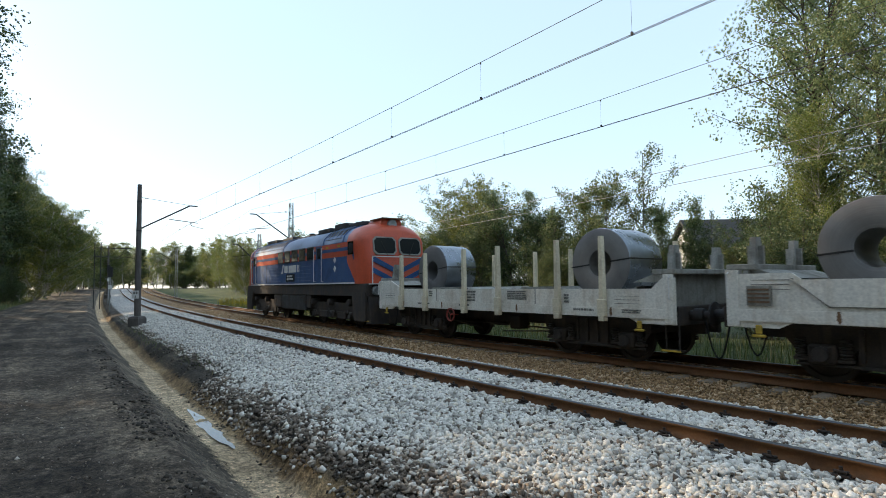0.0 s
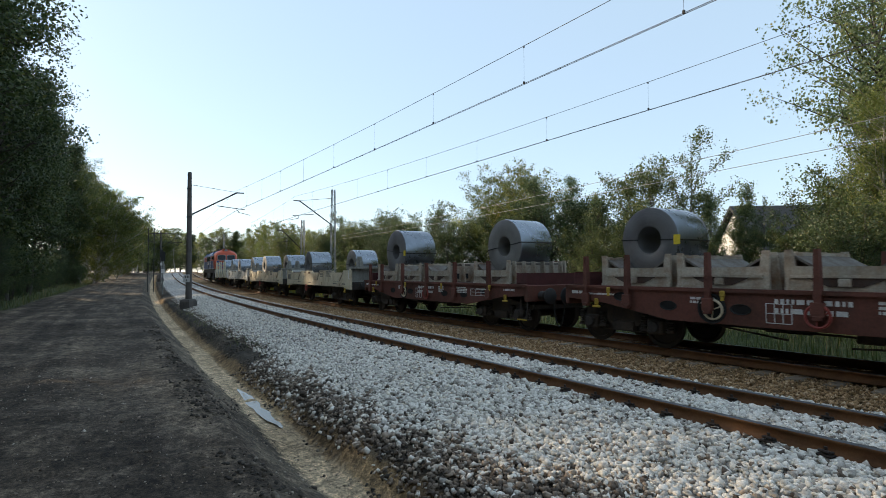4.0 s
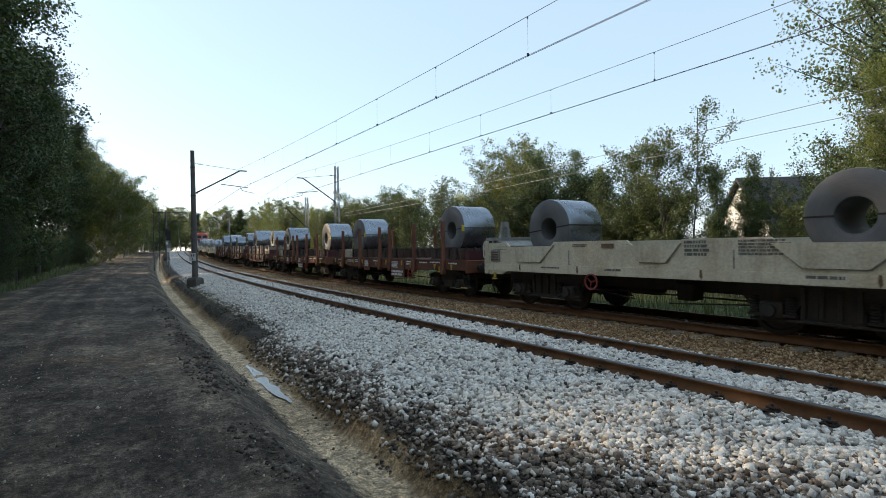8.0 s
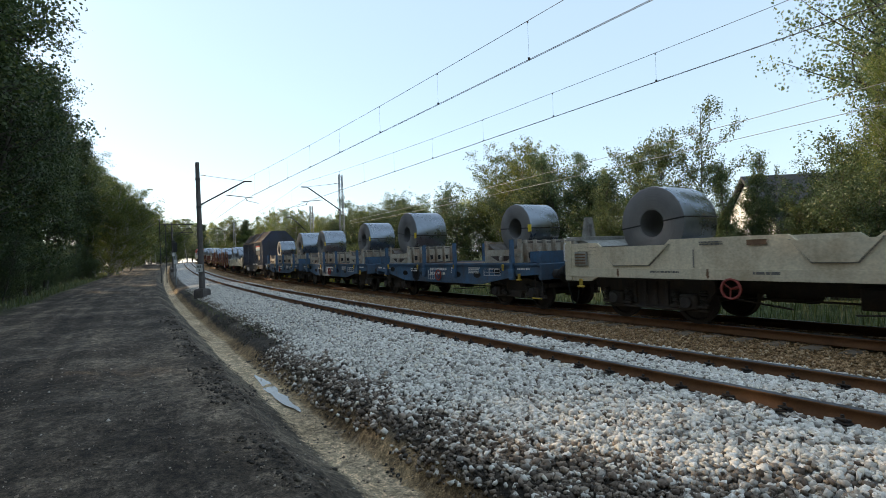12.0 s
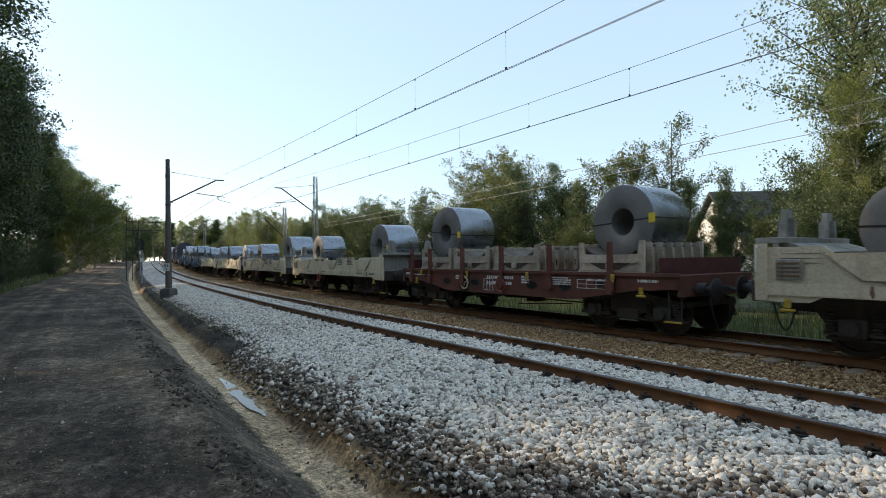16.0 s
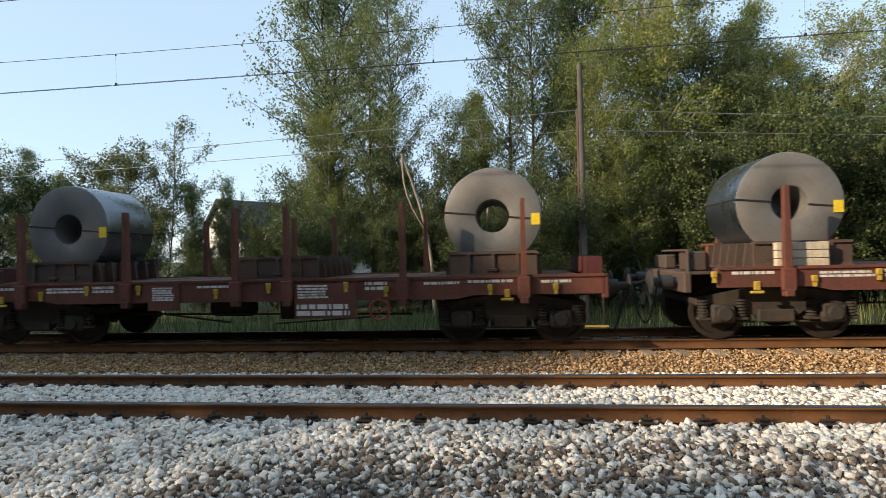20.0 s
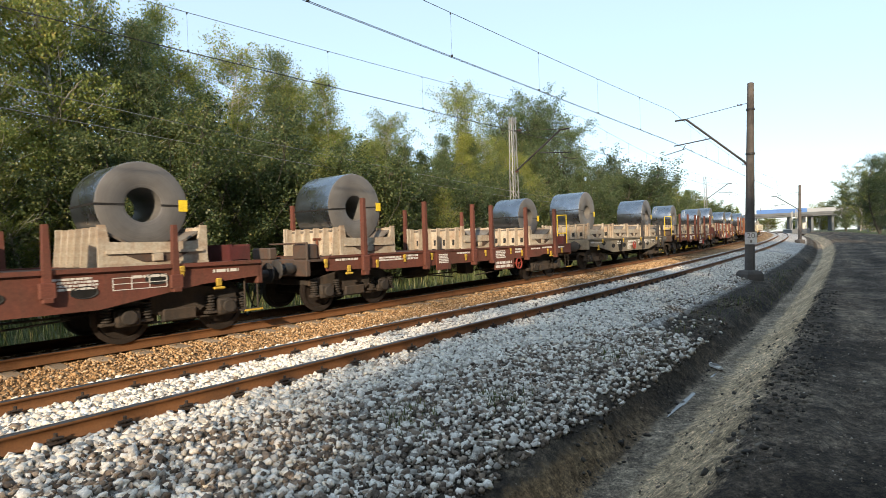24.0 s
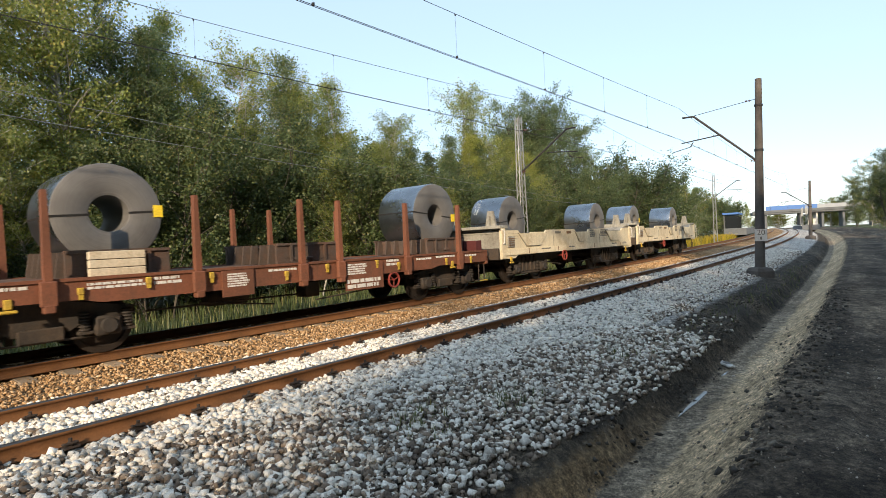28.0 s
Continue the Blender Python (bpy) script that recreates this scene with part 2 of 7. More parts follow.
M_CLIP = paint("rail_fastening", (0.035, 0.028, 0.024), (0.09, 0.045, 0.022), 0.5, 0.8, 0.2, 8, 60, 0.3, False)
M_CONCRETE = paint("old_concrete", (0.12, 0.105, 0.095), (0.055, 0.048, 0.043), 0.6, 0.9, 0.0, 1.2, 40, 0.5, True)
M_STEEL = paint("galvanised_steel", (0.30, 0.31, 0.31), (0.16, 0.15, 0.14), 0.4, 0.5, 0.6, 2.0, 40, 0.1, False)
M_DARKSTEEL = paint("dark_steel", (0.045, 0.045, 0.047), (0.09, 0.055, 0.035), 0.4, 0.6, 0.4, 2.0, 40, 0.2, False)
M_WIRE = paint("copper_wire", (0.035, 0.035, 0.036), (0.05, 0.04, 0.035), 0.3, 0.6, 0.3, 2.0, 40, 0.0, False)
M_CERAMIC = paint("brown_insulator", (0.10, 0.045, 0.03), (0.05, 0.03, 0.02), 0.3, 0.25, 0.0, 4, 40, 0.05, False)
M_CREAM = paint("cream_wagon_paint", (0.66, 0.575, 0.415), (0.38, 0.275, 0.16), 0.45, 0.6, 0.0, 1.1, 22, 0.12, True, 0.10)
M_CREAMWHITE = paint("pale_grey_wagon_paint", (0.74, 0.70, 0.62), (0.42, 0.32, 0.21), 0.45, 0.6, 0.0, 1.0, 22, 0.12, True)
# darker blotched cream for the wagons' inner walls, troughs, floor, ends and trims
M_CREAMDARK = paint("dark_stained_cream_paint", (0.31, 0.30, 0.265), (0.11, 0.09, 0.07), 0.65, 0.65, 0.0, 1.4, 22, 0.15, True)
M_RED = paint("faded_red_paint", (0.135, 0.042, 0.027), (0.070, 0.036, 0.024), 0.6, 0.75, 0.0, 1.2, 24, 0.2, True, 0.12)
M_RUSTRED = paint("rusty_red_paint", (0.185, 0.066, 0.034), (0.090, 0.044, 0.028), 0.6, 0.8, 0.0, 1.1, 24, 0.25, True, 0.12)
M_RUSTSTAIN = paint("rust_stain", (0.20, 0.115, 0.060), (0.11, 0.065, 0.04), 0.6, 0.85, 0.0, 4, 40, 0.2, True)
M_MAROON = paint("maroon_paint", (0.085, 0.018, 0.018), (0.05, 0.022, 0.018), 0.5, 0.65, 0.0, 1.2, 24, 0.15, True)
M_BLUE = paint("dull_blue_paint", (0.048, 0.115, 0.205), (0.075, 0.068, 0.062), 0.7, 0.7, 0.0, 1.1, 24, 0.2, True)
M_BEIGE = paint("grey_beige_paint", (0.25, 0.215, 0.16), (0.11, 0.095, 0.075), 0.5, 0.7, 0.0, 1.2, 24, 0.2, True)
M_TRESTLE = paint("cream_trestle", (0.46, 0.41, 0.33), (0.25, 0.125, 0.055), 0.62, 0.7, 0.0, 1.8, 24, 0.2, True, 0.15)
# darker than the cradle's cream flanks, with brown blotches
M_BED = paint("dark_cradle_bed", (0.17, 0.155, 0.135), (0.095, 0.055, 0.035), 0.6, 0.75, 0.0, 2.2, 24, 0.2, True)
M_DARKTRESTLE = paint("rusty_dark_trestle", (0.075, 0.055, 0.045), (0.13, 0.055, 0.03), 0.5, 0.75, 0.0, 1.8, 24, 0.2, True, 0.15)
M_BOGIE = paint("grimy_bogie_iron", (0.038, 0.032, 0.028), (0.095, 0.066, 0.046), 0.6, 0.85, 0.1, 2.2, 30, 0.4, True)
M_WHEEL = paint("wheel_steel", (0.045, 0.035, 0.03), (0.028, 0.024, 0.021), 0.5, 0.6, 0.5, 3, 40, 0.2, False)
M_DECK = paint("wagon_deck", (0.11, 0.055, 0.036), (0.055, 0.04, 0.032), 0.6, 0.85, 0.0, 1.5, 24, 0.3, False)
M_COILSIDE = paint("coil_steel_mantle", (0.29, 0.32, 0.36), (0.22, 0.24, 0.27), 0.3, 0.25, 0.95, 1.0, 2.2, 0.02, False, 0.10)
M_COILFACE = None
M_STRAP = paint("steel_strap", (0.045, 0.042, 0.042), (0.03, 0.03, 0.03), 0.3, 0.4, 0.5, 4, 40, 0.0, False)
M_YELLOW = paint("yellow_tag", (0.80, 0.58, 0.03), (0.62, 0.43, 0.03), 0.3, 0.6, 0.0, 6, 40, 0.02, False)
M_HOOKYELLOW = paint("dull_yellow_paint", (0.50, 0.33, 0.035), (0.22, 0.14, 0.04), 0.5, 0.7, 0.0, 6, 40, 0.05, False)
M_CHALK = paint("white_chalk", (0.70, 0.72, 0.73), (0.5, 0.52, 0.54), 0.6, 0.9, 0.0, 12, 60, 0.05, False)
M_WHITE = paint("white_lettering", (0.66, 0.64, 0.61), (0.40, 0.36, 0.33), 0.4, 0.7, 0.0, 6, 40, 0.03, False)
M_BLACK = paint("black_lettering", (0.15, 0.14, 0.125), (0.28, 0.25, 0.20), 0.5, 0.7, 0.0, 6, 40, 0.03, False)
M_HANDWHEEL = paint("red_handwheel", (0.27, 0.045, 0.032), (0.16, 0.05, 0.035), 0.4, 0.6, 0.0, 5, 40, 0.05, False)
M_RUBBER = paint("black_rubber", (0.018, 0.018, 0.018), (0.03, 0.028, 0.026), 0.4, 0.8, 0.0, 5, 40, 0.1, False)
M_WOODPLANK = paint("raw_timber_block", (0.58, 0.50, 0.38), (0.38, 0.29, 0.19), 0.4, 0.85, 0.0, 3, 30, 0.3, True)
M_BARK = paint("grey_bark", (0.085, 0.073, 0.06), (0.045, 0.038, 0.032), 0.6, 0.95, 0.0, 4, 18, 0.9, True)
M_BIRCHBARK = paint("birch_bark", (0.40, 0.38, 0.34), (0.07, 0.06, 0.055), 0.55, 0.9, 0.0, 3.5, 16, 0.5, False)
M_DEADWOOD = paint("bare_dead_wood", (0.30, 0.25, 0.20), (0.17, 0.13, 0.10), 0.5, 0.9, 0.0, 3.5, 16, 0.5, False)
M_LEAF_BIRCH = leafy("birch_leaf", [(0.0, (0.145, 0.198, 0.050)), (0.4, (0.235, 0.285, 0.078)), (0.8, (0.33, 0.352, 0.105)), (1.0, (0.42, 0.365, 0.105))], 0.5)
M_LEAF_DARK = leafy("dark_leaf", [(0.0, (0.026, 0.048, 0.016)), (0.5, (0.046, 0.074, 0.025)), (0.9, (0.078, 0.105, 0.032)), (1.0, (0.12, 0.13, 0.04))], 0.3)
M_LEAF_BUSH = leafy("willow_leaf", [(0.0, (0.046, 0.074, 0.030)), (0.5, (0.078, 0.112, 0.044)), (0.9, (0.125, 0.158, 0.062)), (1.0, (0.22, 0.21, 0.07))], 0.42)
M_LEAF_GREY = leafy("greygreen_leaf", [(0.0, (0.100, 0.145, 0.060)), (0.5, (0.155, 0.205, 0.090)), (0.9, (0.225, 0.265, 0.118)), (1.0, (0.30, 0.27, 0.095))], 0.5)
M_LEAF_YELLOW = leafy("yellowgreen_leaf", [(0.0, (0.070, 0.098, 0.024)), (0.5, (0.120, 0.145, 0.036)), (0.9, (0.185, 0.190, 0.045)), (1.0, (0.30, 0.25, 0.055))], 0.45)
M_GRASSBLADE = leafy("grass_blade", [(0.0, (0.060, 0.082, 0.028)), (0.5, (0.095, 0.124, 0.040)), (0.85, (0.15, 0.165, 0.058)), (1.0, (0.25, 0.21, 0.10))])
M_GOLDENROD = leafy("goldenrod_flower", [(0.0, (0.10, 0.12, 0.02)), (0.4, (0.30, 0.24, 0.02)), (1.0, (0.46, 0.34, 0.03))])
M_ROOF = paint("dark_roof_tiles", (0.035, 0.036, 0.036), (0.06, 0.055, 0.05), 0.4, 0.8, 0.0, 1.5, 20, 0.4, False)
M_PLASTER = paint("white_plaster", (0.72, 0.70, 0.66), (0.55, 0.52, 0.47), 0.4, 0.9, 0.0, 1.0, 30, 0.2, True)


def coil_face_material():
    """Sheet edges wound in rings round the eye of the coil."""
    m, nt, bs = nodes_of("coil_steel_edges")
    co = nt.nodes.new("ShaderNodeTexCoord")
    sep = nt.nodes.new("ShaderNodeSeparateXYZ")
    comb = nt.nodes.new("ShaderNodeCombineXYZ")
    nt.links.new(co.outputs["Object"], sep.inputs[0])
    nt.links.new(sep.outputs[0], comb.inputs[0])
    nt.links.new(sep.outputs[2], comb.inputs[2])
    ln = nt.nodes.new("ShaderNodeVectorMath")
    ln.operation = "LENGTH"
    nt.links.new(comb.outputs[0], ln.inputs[0])
    n = nt.nodes.new("ShaderNodeTexNoise")
    n.noise_dimensions = "1D"
    n.inputs["Scale"].default_value, n.inputs["Detail"].default_value = 42, 4
    nt.links.new(ln.outputs["Value"], n.inputs["W"])
    blot = noise_tex(nt, 1.6, 4)
    col = mixed(nt, 1.0, ramp(nt, blot, [(0.3, (0.135, 0.128, 0.125)), (0.7, (0.205, 0.198, 0.192))]), ramp(nt, n.outputs["Fac"], [(0.3, (0.92, 0.92, 0.92)), (0.7, (1.06, 1.06, 1.06))]), "MULTIPLY")
    info = nt.nodes.new("ShaderNodeObjectInfo")
    col = mixed(nt, 1.0, col, ramp(nt, info.outputs["Random"], [(0, (0.85, 0.86, 0.88)), (1, (1.15, 1.13, 1.08))]), "MULTIPLY")
    nt.links.new(col, bs.inputs["Base Color"])
    bs.inputs["Metallic"].default_value, bs.inputs["Roughness"].default_value = 0.25, 0.6
    bumped(nt, bs, n.outputs["Fac"], 0.12, 0.004)
    return m


M_COILFACE = coil_face_material()


def water_material():
    m, nt, bs = nodes_of("muddy_water")
    bs.inputs["Base Color"].default_value = (0.12, 0.10, 0.076, 1)
    bs.inputs["Roughness"].default_value, bs.inputs["Specular IOR Level"].default_value = 0.14, 0.35
    bumped(nt, bs, noise_tex(nt, 9, 3), 0.05, 0.01)
    return m


M_WATER = water_material()


def glass_material():
    m, nt, bs = nodes_of("cab_glass")
    bs.inputs["Base Color"].default_value = (0.018, 0.021, 0.024, 1)
    bs.inputs["Roughness"].default_value, bs.inputs["Specular IOR Level"].default_value = 0.06, 0.3
    return m


M_GLASS = glass_material()

# ---- mesh helpers ----


def mesh_np(name, verts, faces, mats, mat_index=None, smooth=False):
    """A mesh out of an (n,3) array and an (m,k) array of corner indices."""
    me = bpy.data.meshes.new(name)
    verts, faces = np.ascontiguousarray(verts, np.float32), np.ascontiguousarray(faces, np.int32)
    k = faces.shape[1]
    me.vertices.add(len(verts))
    me.vertices.foreach_set("co", verts.ravel())
    me.loops.add(faces.size)
    me.loops.foreach_set("vertex_index", faces.ravel())
    me.polygons.add(len(faces))
    me.polygons.foreach_set("loop_start", np.arange(0, faces.size, k, dtype=np.int32))
    me.polygons.foreach_set("loop_total", np.full(len(faces), k, np.int32))
    if mat_index is not None:
        me.polygons.foreach_set("material_index", np.asarray(mat_index, np.int32))
    if smooth:
        me.polygons.foreach_set("use_smooth", np.ones(len(faces), bool))
    for m in mats if isinstance(mats, (list, tuple)) else [mats]:
        me.materials.append(m)
    me.update(calc_edges=True)
    return me


def part(name, bm, material, parent, label="", smooth=False):
    """Links a bmesh as one mesh object under a thing or a part."""
    me = bpy.data.meshes.new(name)
    bm.normal_update()
    bm.to_mesh(me)
    bm.free()
    me.materials.append(material)
    if smooth:
        me.polygons.foreach_set("use_smooth", np.ones(len(me.polygons), bool))
        me.set_sharp_from_angle(angle=radians(38))
    ob = new(name, me)
    ob.parent = parent
    if label:
        ob["label"] = label
    return ob


def again(ob, name, m, parent=None):
    """One more part on the same mesh at another pose."""
    o = new(name, ob.data)
    o.parent = parent or ob.parent
    o.matrix_basis = m
    if "label" in ob:
        o["label"] = ob["label"]
    return o


def box(bm, x0, x1, y0, y1, z0, z1, bev=0.0):
    v = [bm.verts.new((x, y, z)) for x in (x0, x1) for y in (y0, y1) for z in (z0, z1)]
    fs = [bm.faces.new([v[i] for i in q]) for q in ((0, 1, 3, 2), (4, 6, 7, 5), (0, 4, 5, 1), (2, 3, 7, 6), (0, 2, 6, 4), (1, 5, 7, 3))]
    if bev:
        es = list({e for f in fs for e in f.edges})
        bmesh.ops.bevel(bm, geom=es, offset=bev, segments=1, affect="EDGES")
    return bm


def prism(bm, profile, y0, y1, axis="y"):
    """A plate: a flat outline given in (a, b), pushed along the third axis."""
    def at(a, b, c):
        return (a, c, b) if axis == "y" else (c, a, b) if axis == "x" else (a, b, c)
    lo = [bm.verts.new(at(a, b, y0)) for a, b in profile]
    hi = [bm.verts.new(at(a, b, y1)) for a, b in profile]
    n = len(profile)
    bm.faces.new(lo)
    bm.faces.new(hi[::-1])
    for i in range(n):
        bm.faces.new((lo[(i + 1) % n], lo[i], hi[i], hi[(i + 1) % n]))
    bmesh.ops.recalc_face_normals(bm, faces=bm.faces)
    return bm


def lathe(bm, profile, centre, axis="y", seg=20, closed=False):
    """Turns (radius, along) pairs round an axis through centre."""
    rings = []
    for r, a in profile:
        ring = []
        for i in range(seg):
            c, s = r * math.cos(2 * math.pi * i / seg), r * math.sin(2 * math.pi * i / seg)
            p = {"y": (c, a, s), "x": (a, c, s), "z": (c, s, a)}[axis]
            ring.append(bm.verts.new(Vector(centre) + Vector(p)))
        rings.append(ring)
    pairs = list(zip(rings, rings[1:] + ([rings[0]] if closed else [])))[: len(rings) if closed else len(rings) - 1]
    for a, b in pairs:
        for i in range(seg):
            bm.faces.new((a[i], a[(i + 1) % seg], b[(i + 1) % seg], b[i]))
    if not closed:
        for ring in (rings[0], rings[-1]):
            if profile[0 if ring is rings[0] else -1][0] > 1e-4:
                bm.faces.new(ring)
    bmesh.ops.recalc_face_normals(bm, faces=bm.faces)
    return bm


def rod(bm, a, b, r, seg=6, r2=None):
    """A round bar from a to b."""
    a, b = Vector(a), Vector(b)
    q = (b - a).to_track_quat("Z", "Y")
    rings = []
    for p, rr in ((a, r), (b, r if r2 is None else r2)):
        rings.append([bm.verts.new(p + q @ Vector((rr * math.cos(2 * math.pi * i / seg), rr * math.sin(2 * math.pi * i / seg), 0))) for i in range(seg)])
    for i in range(seg):
        bm.faces.new((rings[0][i], rings[0][(i + 1) % seg], rings[1][(i + 1) % seg], rings[1][i]))
    bm.faces.new(rings[0][::-1])
    bm.faces.new(rings[1])
    return bm


def empty(name, label="", category="", group="", kind=""):
    ob = new(name)
    ob.empty_display_size = 0.3
    return tagged(ob, label, category, group, kind)


def bars(bm, x0, z0, width, rows, height, gap, y, seed, fill=0.85):
    """Unreadable writing: rows of short plates on a side that faces -y."""
    rnd = random.Random(seed)
    for r in range(rows):
        z = z0 - r * (height + gap)
        x = x0
        end = x0 + width * (fill + (1 - fill) * rnd.random())
        while x < end:
            w = height * rnd.choice((0.5, 0.7, 1.4, 2.2, 3.0))
            w = min(w, end - x)
            if w > 0.01:
                box(bm, x, x + w, y - 0.006, y, z - height, z)
            x += w + height * 0.45
    return bm

# ---- ground ----
G_O = np.array([-420, -200, -60, -20, -12, -9, -7, -5.6, -5.16, -5.02, -4.66, -4.30, -4.16, -3.72, -3.60, -3.46, -3.28, -2.9, -2.3, -1.6, -0.8, 0, 1.5, 2.1, 2.6, 3.4, 5.6, 6.8, 8.0, 9.0, 14, 60, 420])
G_Z = np.array([-1.2, -0.8, -0.45, -0.35, -0.30, -0.26, -0.26, -0.26, -0.27, -0.36, -0.66, -0.91, -0.96, -0.96, -0.86, -0.69, -0.58, -0.53, -0.44, -0.33, -0.225, -0.195, -0.195, -0.215, -0.19, -0.15, -0.14, -0.2, -0.58, -0.62, -0.55, -0.45, -1.0])


def wob(u, seed, scale):
    """A smooth random line along u."""
    r = np.random.RandomState(seed)
    k = np.arange(-800, 801)
    return np.interp(np.asarray(u) / scale, k, r.uniform(-1, 1, len(k)))


def lump(u, o, seed, scale):
    """Smooth random hummocks over the plan."""
    g = np.random.RandomState(seed).uniform(-1, 1, (256, 256))
    x, y = np.asarray(u, float) / scale, np.asarray(o, float) / scale
    i, j = np.floor(x).astype(int), np.floor(y).astype(int)
    fx, fy = x - i, y - j
    fx, fy = fx * fx * (3 - 2 * fx), fy * fy * (3 - 2 * fy)
    a, b = g[i % 256, j % 256], g[(i + 1) % 256, j % 256]
    c, d = g[i % 256, (j + 1) % 256], g[(i + 1) % 256, (j + 1) % 256]
    return (a * (1 - fx) + b * fx) * (1 - fy) + (c * (1 - fx) + d * fx) * fy


def ditch_shift(u, o):
    """The ditch wanders a little towards the track and away from it."""
    s = np.interp(u, [-60, -30, -12, -5, 0, 5, 12, 36, 60], [0.40, 0.32, 0.20, 0.17, 0.04, -0.12, 0.08, 0.40, 0.45])
    return s * np.clip((o + 6.3) / 0.9, 0, 1) * np.clip((-2.2 - o) / 0.9, 0, 1)


def ground_z(u, o):
    """Height of the ground over the near rail's top."""
    u, o = np.asarray(u, float), np.asarray(o, float)
    inside = (o < -2.3) & (o > -6)
    oo = o - ditch_shift(u, o) + np.where(inside, 0.09 * wob(u, 3, 2.6) + 0.05 * lump(u, o, 4, 0.45), 0)
    z = np.interp(oo, G_O, G_Z)
    rough = np.where(o < -2.2, 1.0, 0.0) * (0.030 * lump(u, o, 5, 0.9) + 0.022 * lump(u, o, 6, 0.38) + 0.014 * lump(u, o, 10, 0.17))
    rough = rough * np.where((oo > -4.3) & (oo < -3.7), 0.45, 1.0)
    ruts = np.where((o < -5.9) & (o > -12), 0.05 * np.sin(o * 3.3 + 0.4 * wob(u, 8, 5)) * (0.5 + 0.5 * wob(u, 9, 4)) + 0.05 * lump(u, o, 17, 2.3), 0)
    far = np.where(np.abs(o) > 20, 0.12 * wob(u + o, 7, 9), 0)
    return z + rough + ruts + far


def make_ground():
    us = np.unique(np.concatenate([np.arange(-690, -150, 18), np.arange(-150, -50, 2.5), np.arange(-50, -14, 0.5), np.arange(-14, 16, 0.15), np.arange(16, 50, 0.5), np.arange(50, 150, 2.5), np.arange(150, 691, 18)]))
    os_ = np.unique(np.concatenate([[-420, -300, -200, -120, -80, -50, -35, -26, -20, -16], np.arange(-13, -9, 0.3), np.arange(-9, -5.6, 0.16), np.arange(-5.6, -2.2, 0.065), np.arange(-2.2, 9.2, 0.3), [10, 12, 14, 17, 21, 28, 40, 60, 90, 140, 220, 320, 420]]))
    U, O = np.meshgrid(us, os_, indexing="ij")
    P = tra(U, O, ground_z(U, O)).reshape(-1, 3)
    n, m = len(us), len(os_)
    i = (np.arange(n - 1)[:, None] * m + np.arange(m - 1)[None]).ravel()
    F = np.stack([i, i + m, i + m + 1, i + 1], 1)
    me = mesh_np("ground", P, F, M_GROUND, None, True)
    for name, values in (("across", O - ditch_shift(U, O)), ("along", U)):
        me.attributes.new(name, "FLOAT", "POINT").data.foreach_set("value", values.ravel().astype(np.float32))
    tagged(new("ground", me), "dark dirt track, muddy ditch and ballasted railway bed", "ground", kind="structure")


make_ground()


def rail_mesh(name, o, up):
    prof = np.array([(-0.075, -0.172), (0.075, -0.172), (0.075, -0.160), (0.012, -0.142), (0.010, -0.045), (0.036, -0.034), (0.036, -0.010), (0.028, 0.0), (-0.028, 0.0), (-0.036, -0.010), (-0.036, -0.034), (-0.010, -0.045), (-0.012, -0.142), (-0.075, -0.160)])
    us = np.unique(np.concatenate([np.arange(-600, -120, 12), np.arange(-120, 120.1, 1.5), np.arange(120, 601, 12)]))
    k = len(prof)
    U = np.repeat(us, k)
    P = tra(U, o + np.tile(prof[:, 0], len(us)), up + np.tile(prof[:, 1], len(us)))
    a = np.arange(len(us) - 1)[:, None] * k
    j = np.arange(k)[None]
    F = np.stack([a + j, a + (j + 1) % k, a + k + (j + 1) % k, a + k + j], -1).reshape(-1, 4)
    mi = np.tile(np.where(np.isin(np.arange(k), [6, 7, 8]), 1, 0), len(us) - 1)
    return new("rail", mesh_np("rail", P, F[:, ::-1], [M_RAIL, M_RAILTOP], mi))


near_track = empty("near_track", "empty railway track with rusty rails on pale ballast", "railway track", kind="structure")
far_track = empty("far_track", "railway track with brown ballast under the train", "railway track", kind="structure")
for track, o, up in ((near_track, 0.0, 0.0), (near_track, GAUGE, 0.0), (far_track, FAR_RAIL, FAR_UP), (far_track, FAR_RAIL + GAUGE, FAR_UP)):
    rail_mesh("rail", o, up).parent = track

# sleepers of the far track, and the fastenings beside the rails of the near one
bm = bmesh.new()
prism(bm, [(-0.13, -0.08), (0.13, -0.08), (0.13, 0.05), (0.10, 0.08), (-0.10, 0.08), (-0.13, 0.05)], -1.25, 1.25)
sleeper_me = bpy.data.meshes.new("sleeper")
bm.to_mesh(sleeper_me)
bm.free()
sleeper_me.materials.append(M_SLEEPER)
rnd = random.Random(4)
for i in range(-55, 56):
    u = i * 0.62 + rnd.uniform(-0.02, 0.02)
    s = new("sleeper", sleeper_me)
    s.parent, s.matrix_basis = far_track, on_track(u, FAR_MID - 0.06, FAR_UP - 0.266, rnd.uniform(-0.01, 0.01))
bm = bmesh.new()
box(bm, -0.075, 0.075, -0.17, -0.06, -0.175, -0.150, 0.008)
lathe(bm, [(0.03, -0.16), (0.03, -0.115), (0.018, -0.11), (0.018, -0.075)], (0, -0.12, 0), "z", 8)
rod(bm, (-0.05, -0.075, -0.135), (-0.05, -0.15, -0.12), 0.014)
rod(bm, (0.05, -0.075, -0.135), (0.05, -0.15, -0.12), 0.014)
rod(bm, (-0.05, -0.15, -0.12), (0.05, -0.15, -0.12), 0.014)
clip_me = bpy.data.meshes.new("fastening")
bm.to_mesh(clip_me)
bm.free()
clip_me.materials.append(M_CLIP)
